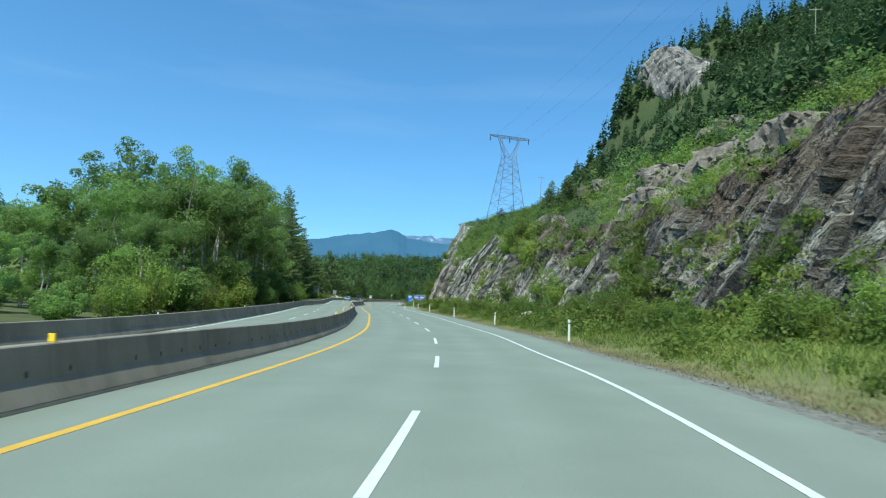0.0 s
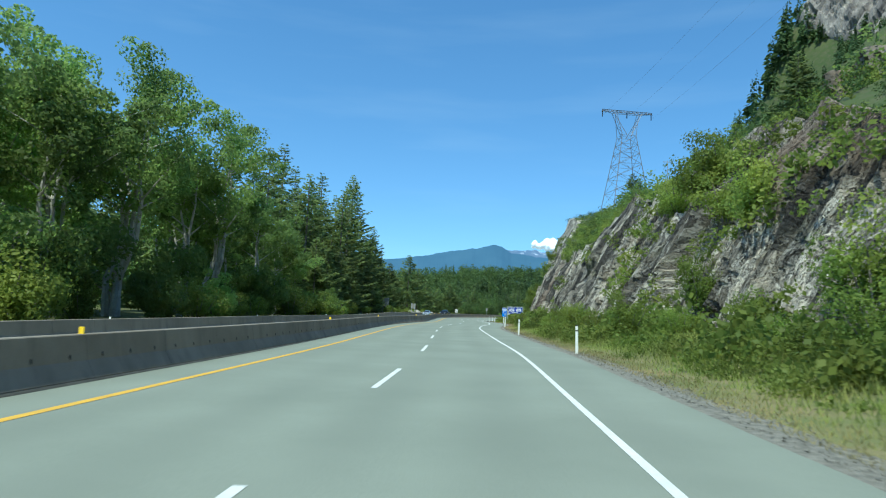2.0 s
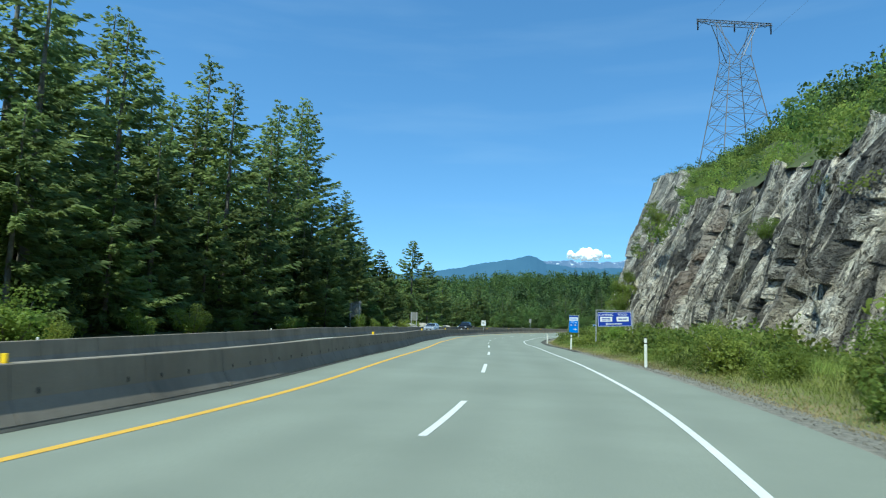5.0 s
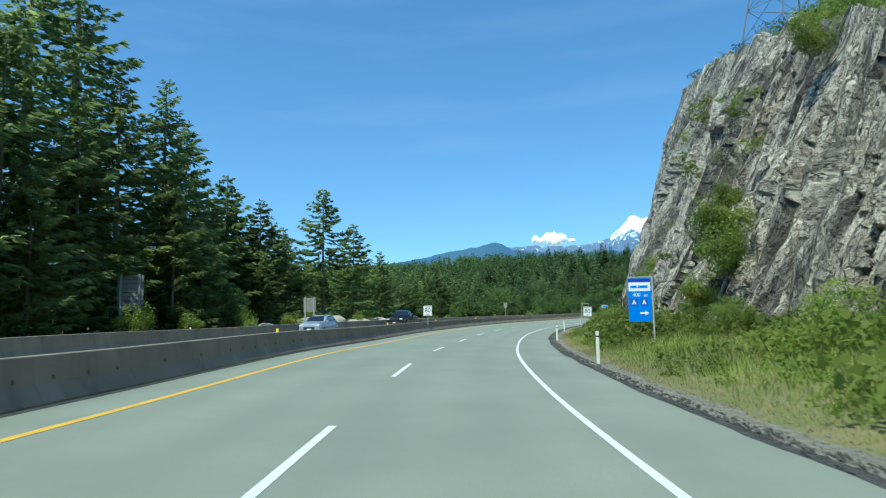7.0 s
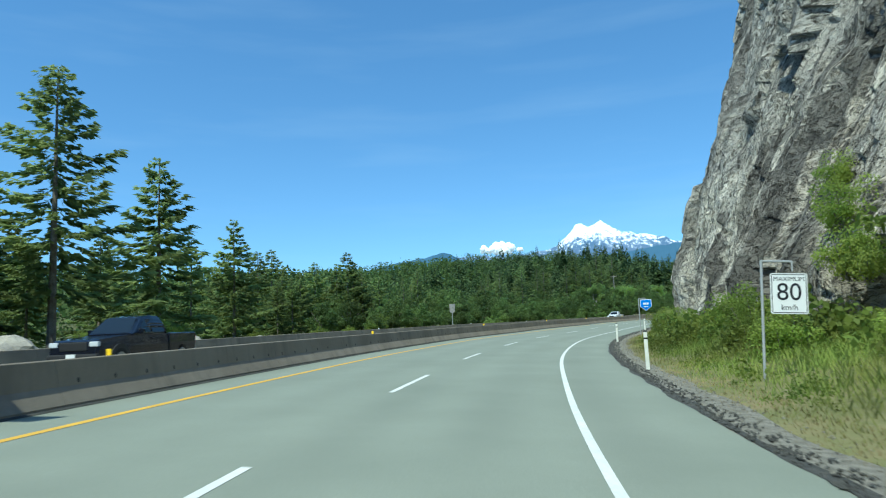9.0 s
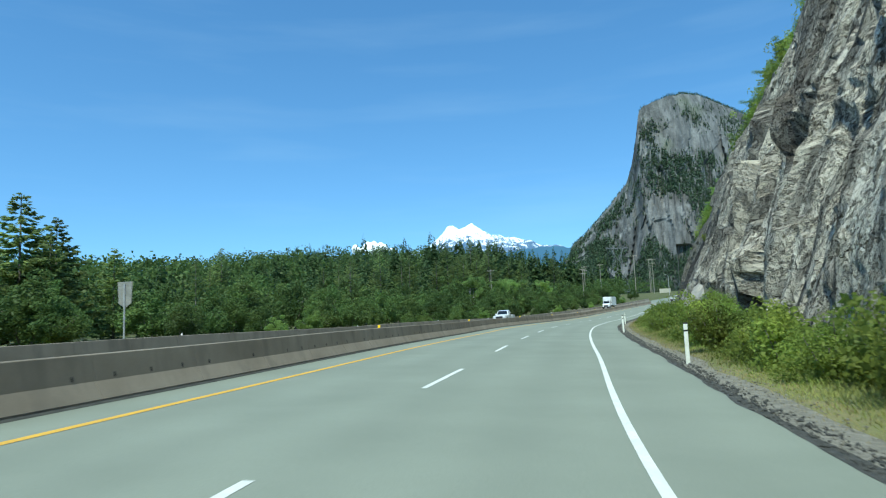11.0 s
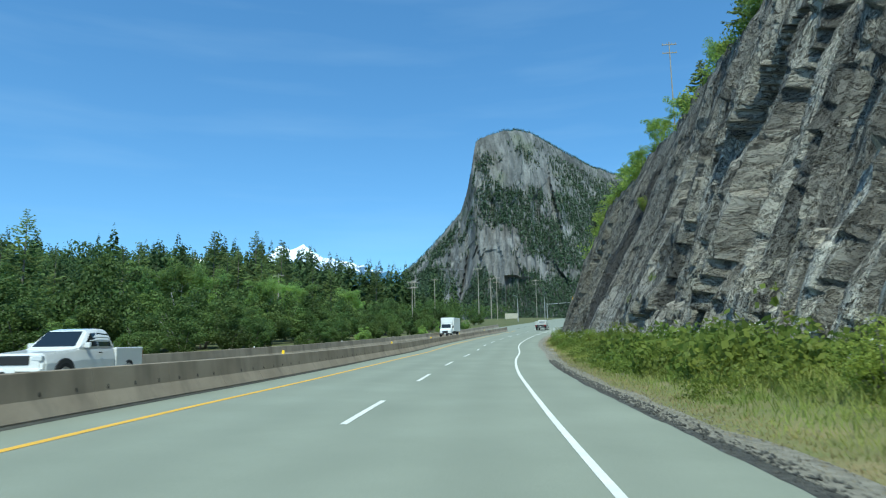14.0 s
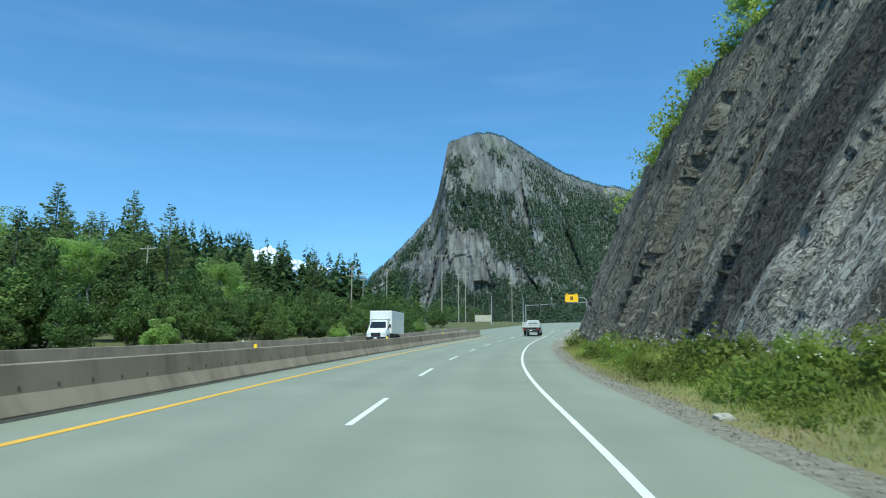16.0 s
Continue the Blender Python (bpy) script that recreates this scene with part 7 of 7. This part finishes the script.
def ridge(name, az, el, dist, mat, label, deep=900, seed=1, rough=14):
    """A mountain wall round the far edge of the valley: azimuth to the left of +y and height in degrees."""
    o = np.array([-8.0, 190.0])
    A = np.linspace(az[0], az[-1], int(abs(az[-1] - az[0]) * 14) + 2)
    order = np.argsort(az)
    E_ = np.interp(A, np.array(az)[order], np.array(el)[order])
    top = np.tan(np.radians(E_)) * dist + rough * smooth_noise(A * 1.7, A * 0, seed, 5)
    v = np.linspace(0, 1, 34)[None]
    d = dist - deep * (1 - v) + 0 * A[:, None]
    z = -30 + (top[:, None] + 30) * v ** 1.15
    z = z + rough * 2.2 * np.sin(v * math.pi) * smooth_noise(A[:, None] * 0.9 + 0 * v, v * 5 + 0 * A[:, None], seed + 3, 5)
    a = np.radians(A)[:, None] + 0 * v
    p = np.stack([o[0] - np.sin(a) * d, o[1] + np.cos(a) * d, z], -1)
    return tagged(new(name, sheet(name, p, mat, True)), label, "mountain", kind="structure")


HAZY_HILLS = haze("wooded mountains with haze glow", (0.02, 0.045, 0.06), (0.03, 0.06, 0.075), glow=0.55)
HAZY_SNOW_HILLS = haze("snowy mountains with haze glow", (0.05, 0.07, 0.1), (0.09, 0.1, 0.13), (965, 1010), glow=0.6)
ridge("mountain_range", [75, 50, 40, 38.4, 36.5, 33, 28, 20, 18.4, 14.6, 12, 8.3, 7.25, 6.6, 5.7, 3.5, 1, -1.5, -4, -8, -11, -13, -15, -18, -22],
      [8, 7, 6.2, 5.6, 4.9, 3.4, 3.0, 4.0, 4.3, 4.75, 5.35, 5.95, 6.25, 6.1, 5.5, 5.3, 5.2, 5.2, 5.2, 5.4, 5.8, 5.9, 5.7, 5.2, 4.4], 4300, HAZY_HILLS, "distant blue forested mountain range", rough=9)
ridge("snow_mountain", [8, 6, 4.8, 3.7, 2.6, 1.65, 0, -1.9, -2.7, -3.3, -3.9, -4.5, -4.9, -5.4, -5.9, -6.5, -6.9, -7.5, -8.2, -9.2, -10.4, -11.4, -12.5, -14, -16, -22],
      [5.0, 5.75, 5.85, 5.85, 5.75, 5.8, 5.8, 6.1, 6.4, 6.9, 7.45, 8.1, 8.15, 7.75, 7.85, 8.3, 7.95, 7.5, 7.2, 7.0, 6.75, 6.5, 6.1, 5.9, 5.4, 4.5], 4700, HAZY_SNOW_HILLS, "distant rugged mountain with a snow-covered summit", seed=9, rough=16)
CLOUD = material("white cloud", (0.9, 0.9, 0.9), 1.0, spec=0)
# pale emission put in to stand for sunlight scattered within the cloud
CLOUD.node_tree.nodes["Principled BSDF"].inputs["Emission Color"].default_value = (0.85, 0.92, 1, 1)
CLOUD.node_tree.nodes["Principled BSDF"].inputs["Emission Strength"].default_value = 0.35
rng = np.random.default_rng(5)
bm = bmesh.new()
for n in range(60):
    az, el = radians(rng.normal(2.2, 0.75)), radians(6.0 + abs(rng.normal(0, 0.38)))
    if el > radians(7.2 - 0.5 * abs(math.degrees(az) - 2.1)):
        continue
    d = 4840 + rng.uniform(-15, 15)
    bmesh.ops.create_icosphere(bm, subdivisions=2, radius=rng.uniform(10, 28), matrix=Matrix.Translation((-8 - d * math.sin(az), 190 + d * math.cos(az), d * math.tan(el))))
for v in bm.verts:
    v.co += Vector((noise.noise(v.co * 0.05), 0, noise.noise(v.co * 0.06 + Vector((9, 0, 0))))) * 12
me = bpy.data.meshes.new("cloud")
bm.to_mesh(me)
bm.free()
me.materials.append(CLOUD)
me.polygons.foreach_set("use_smooth", [True] * len(me.polygons))
tagged(new("cloud", me), "small white cumulus cloud over the mountains", "cloud", kind="structure")


# the great wall: a profile seen from the road, laid out across a line at right angles to the view
WALL_O, WALL_AZ, WALL_D = np.array([15.3, 373.0]), radians(-21.6), 1720.0
WALL_X = [-210, -195, -160, -125, -95, -65, -40, -22, -6, 2, 8, 18, 40, 80, 120, 160, 210, 270, 330, 400, 470, 560, 700, 900]
WALL_Z = [150, 190, 218, 250, 285, 320, 350, 400, 470, 520, 548, 558, 568, 577, 582, 572, 540, 500, 465, 440, 425, 400, 330, 200]


def wall_point(x, v):
    """Place on the wall: x metres across, v from foot to brow, then back over the top to 2."""
    top = np.interp(x, WALL_X, WALL_Z) + 5 * smooth_noise(x / 22, 0 * x, 91, 4)
    vv = np.minimum(v, 1)
    lean = np.interp(x, [-210, -60, 0, 100, 250, 450, 900], [260, 200, 95, 150, 330, 520, 700])
    z = 18 + (top - 18) * vv
    depth = lean * vv ** 1.25 + (16 * facets(x / 75 + 0.4 * vv, vv * 2.4, 12, 0.8) + 7 * facets(x / 22 + vv, vv * 5, 15, 0.8) + 16 * smooth_noise(x / 17 + 1.5 * vv, vv * 3, 99, 4)) * np.sin(vv * math.pi)
    depth = depth + 60 * smooth_noise(x / 160, vv * 1.6, 97, 3) * np.sin(vv * math.pi)
    over = np.maximum(v - 1, 0)
    z, depth = z - 60 * over ** 2, depth + 340 * over
    right, ahead = np.array([math.cos(WALL_AZ), math.sin(WALL_AZ)]), np.array([-math.sin(WALL_AZ), math.cos(WALL_AZ)])
    k = (WALL_D + depth) / WALL_D
    xy = WALL_O + ahead * (WALL_D + depth)[..., None] + right * ((x + 5) * k)[..., None]
    return np.concatenate([xy, (z * (1 + depth / WALL_D))[..., None]], -1)


X, Vv = np.meshgrid(np.linspace(-216, 900, 280), np.r_[np.linspace(0, 1, 90), 1.15, 1.5, 2], indexing="ij")
tagged(new("granite_wall", sheet("granite_wall", wall_point(X, Vv), CHIEF_ROCK)), "huge grey granite mountain wall with wooded ledges", "mountain", kind="structure")


# woods on its ledges, top and foot
def wall_trees():
    rng = np.random.default_rng(8)
    n = 78000
    x, v = rng.uniform(-214, 880, n), rng.uniform(0.0, 1.3, n)
    ledge = smooth_noise(x / 60 + v * 3.0, v * 7.0, 23, 5)
    def spot(x0, v0, wx, wv):
        return np.exp(-((x - x0) / wx) ** 2 - ((v - v0) / wv) ** 2)

    want = 0.02 + 1.8 * np.clip((0.3 - v) / 0.12, 0, 1) + np.interp(x, [140, 210, 280, 380], [0, 0.3, 0.8, 1.5])
    want = want + 0.95 * np.exp(-((v - 0.7 - 0.0003 * (x - 240)) / 0.055) ** 2) * np.interp(x, [50, 100, 400], [0, 1, 1]) + 0.5 * np.clip((v - 0.9) * 12, 0, 1)
    want = want + 1.1 * spot(-125, 0.5, 45, 0.25) + 0.9 * spot(-60, 0.9, 60, 0.1) + 0.9 * spot(160, 0.45, 45, 0.12) + 0.8 * spot(180, 0.24, 50, 0.08) + 0.6 * spot(40, 0.87, 60, 0.04) + 0.7 * spot(-190, 0.9, 40, 0.12)
    wooded = 0.5 + 1.5 * ledge + rng.normal(0, 0.28, n) < want
    keep = wooded & ~((v > 0.95) & (rng.random(n) < 0.72))
    p = wall_point(x[keep], v[keep])
    return cheap_firs(rng, p, rng.uniform(8, 18, len(p)) * np.interp(v[keep], [0.85, 0.98], [1, 0.55]), 5)


def cheap_firs(rng, p, h, k):
    """Very far firs: a few sprays each, all in one go."""
    n = len(p)
    t = np.tile(np.linspace(0.0, 0.8, k), (n, 1)) + rng.uniform(0, 0.1, (n, k))
    a = rng.uniform(0, 2 * math.pi, (n, k))
    r = (h[:, None] * 0.24) * (1 - t) ** 0.8
    base = p[:, None] + np.stack([-np.cos(a) * r * 0.6, -np.sin(a) * r * 0.6, h[:, None] * (t + 0.22)], -1)
    along = np.stack([np.cos(a) * r * 1.8, np.sin(a) * r * 1.8, -0.25 * h[:, None] + 0 * r], -1)
    across = np.stack([-np.sin(a) * r, np.cos(a) * r, 0.06 * h[:, None] + 0 * r], -1) * 0.8
    return diamonds(base.reshape(-1, 3), along.reshape(-1, 3), across.reshape(-1, 3))


# leaf greens greyed and lightened: distance haze is put into the base colour
FAR_WOODS = make_leaf("far woods", (0.055, 0.088, 0.052), (0.076, 0.112, 0.062), (0.074, 0.108, 0.06), 0.8, 0.25)
v, f = wall_trees()
tagged(new("far_firs", mesh_of("far_firs", v, f, FAR_WOODS)), "dark fir woods on the ledges of the granite wall", "trees", kind="stuff")
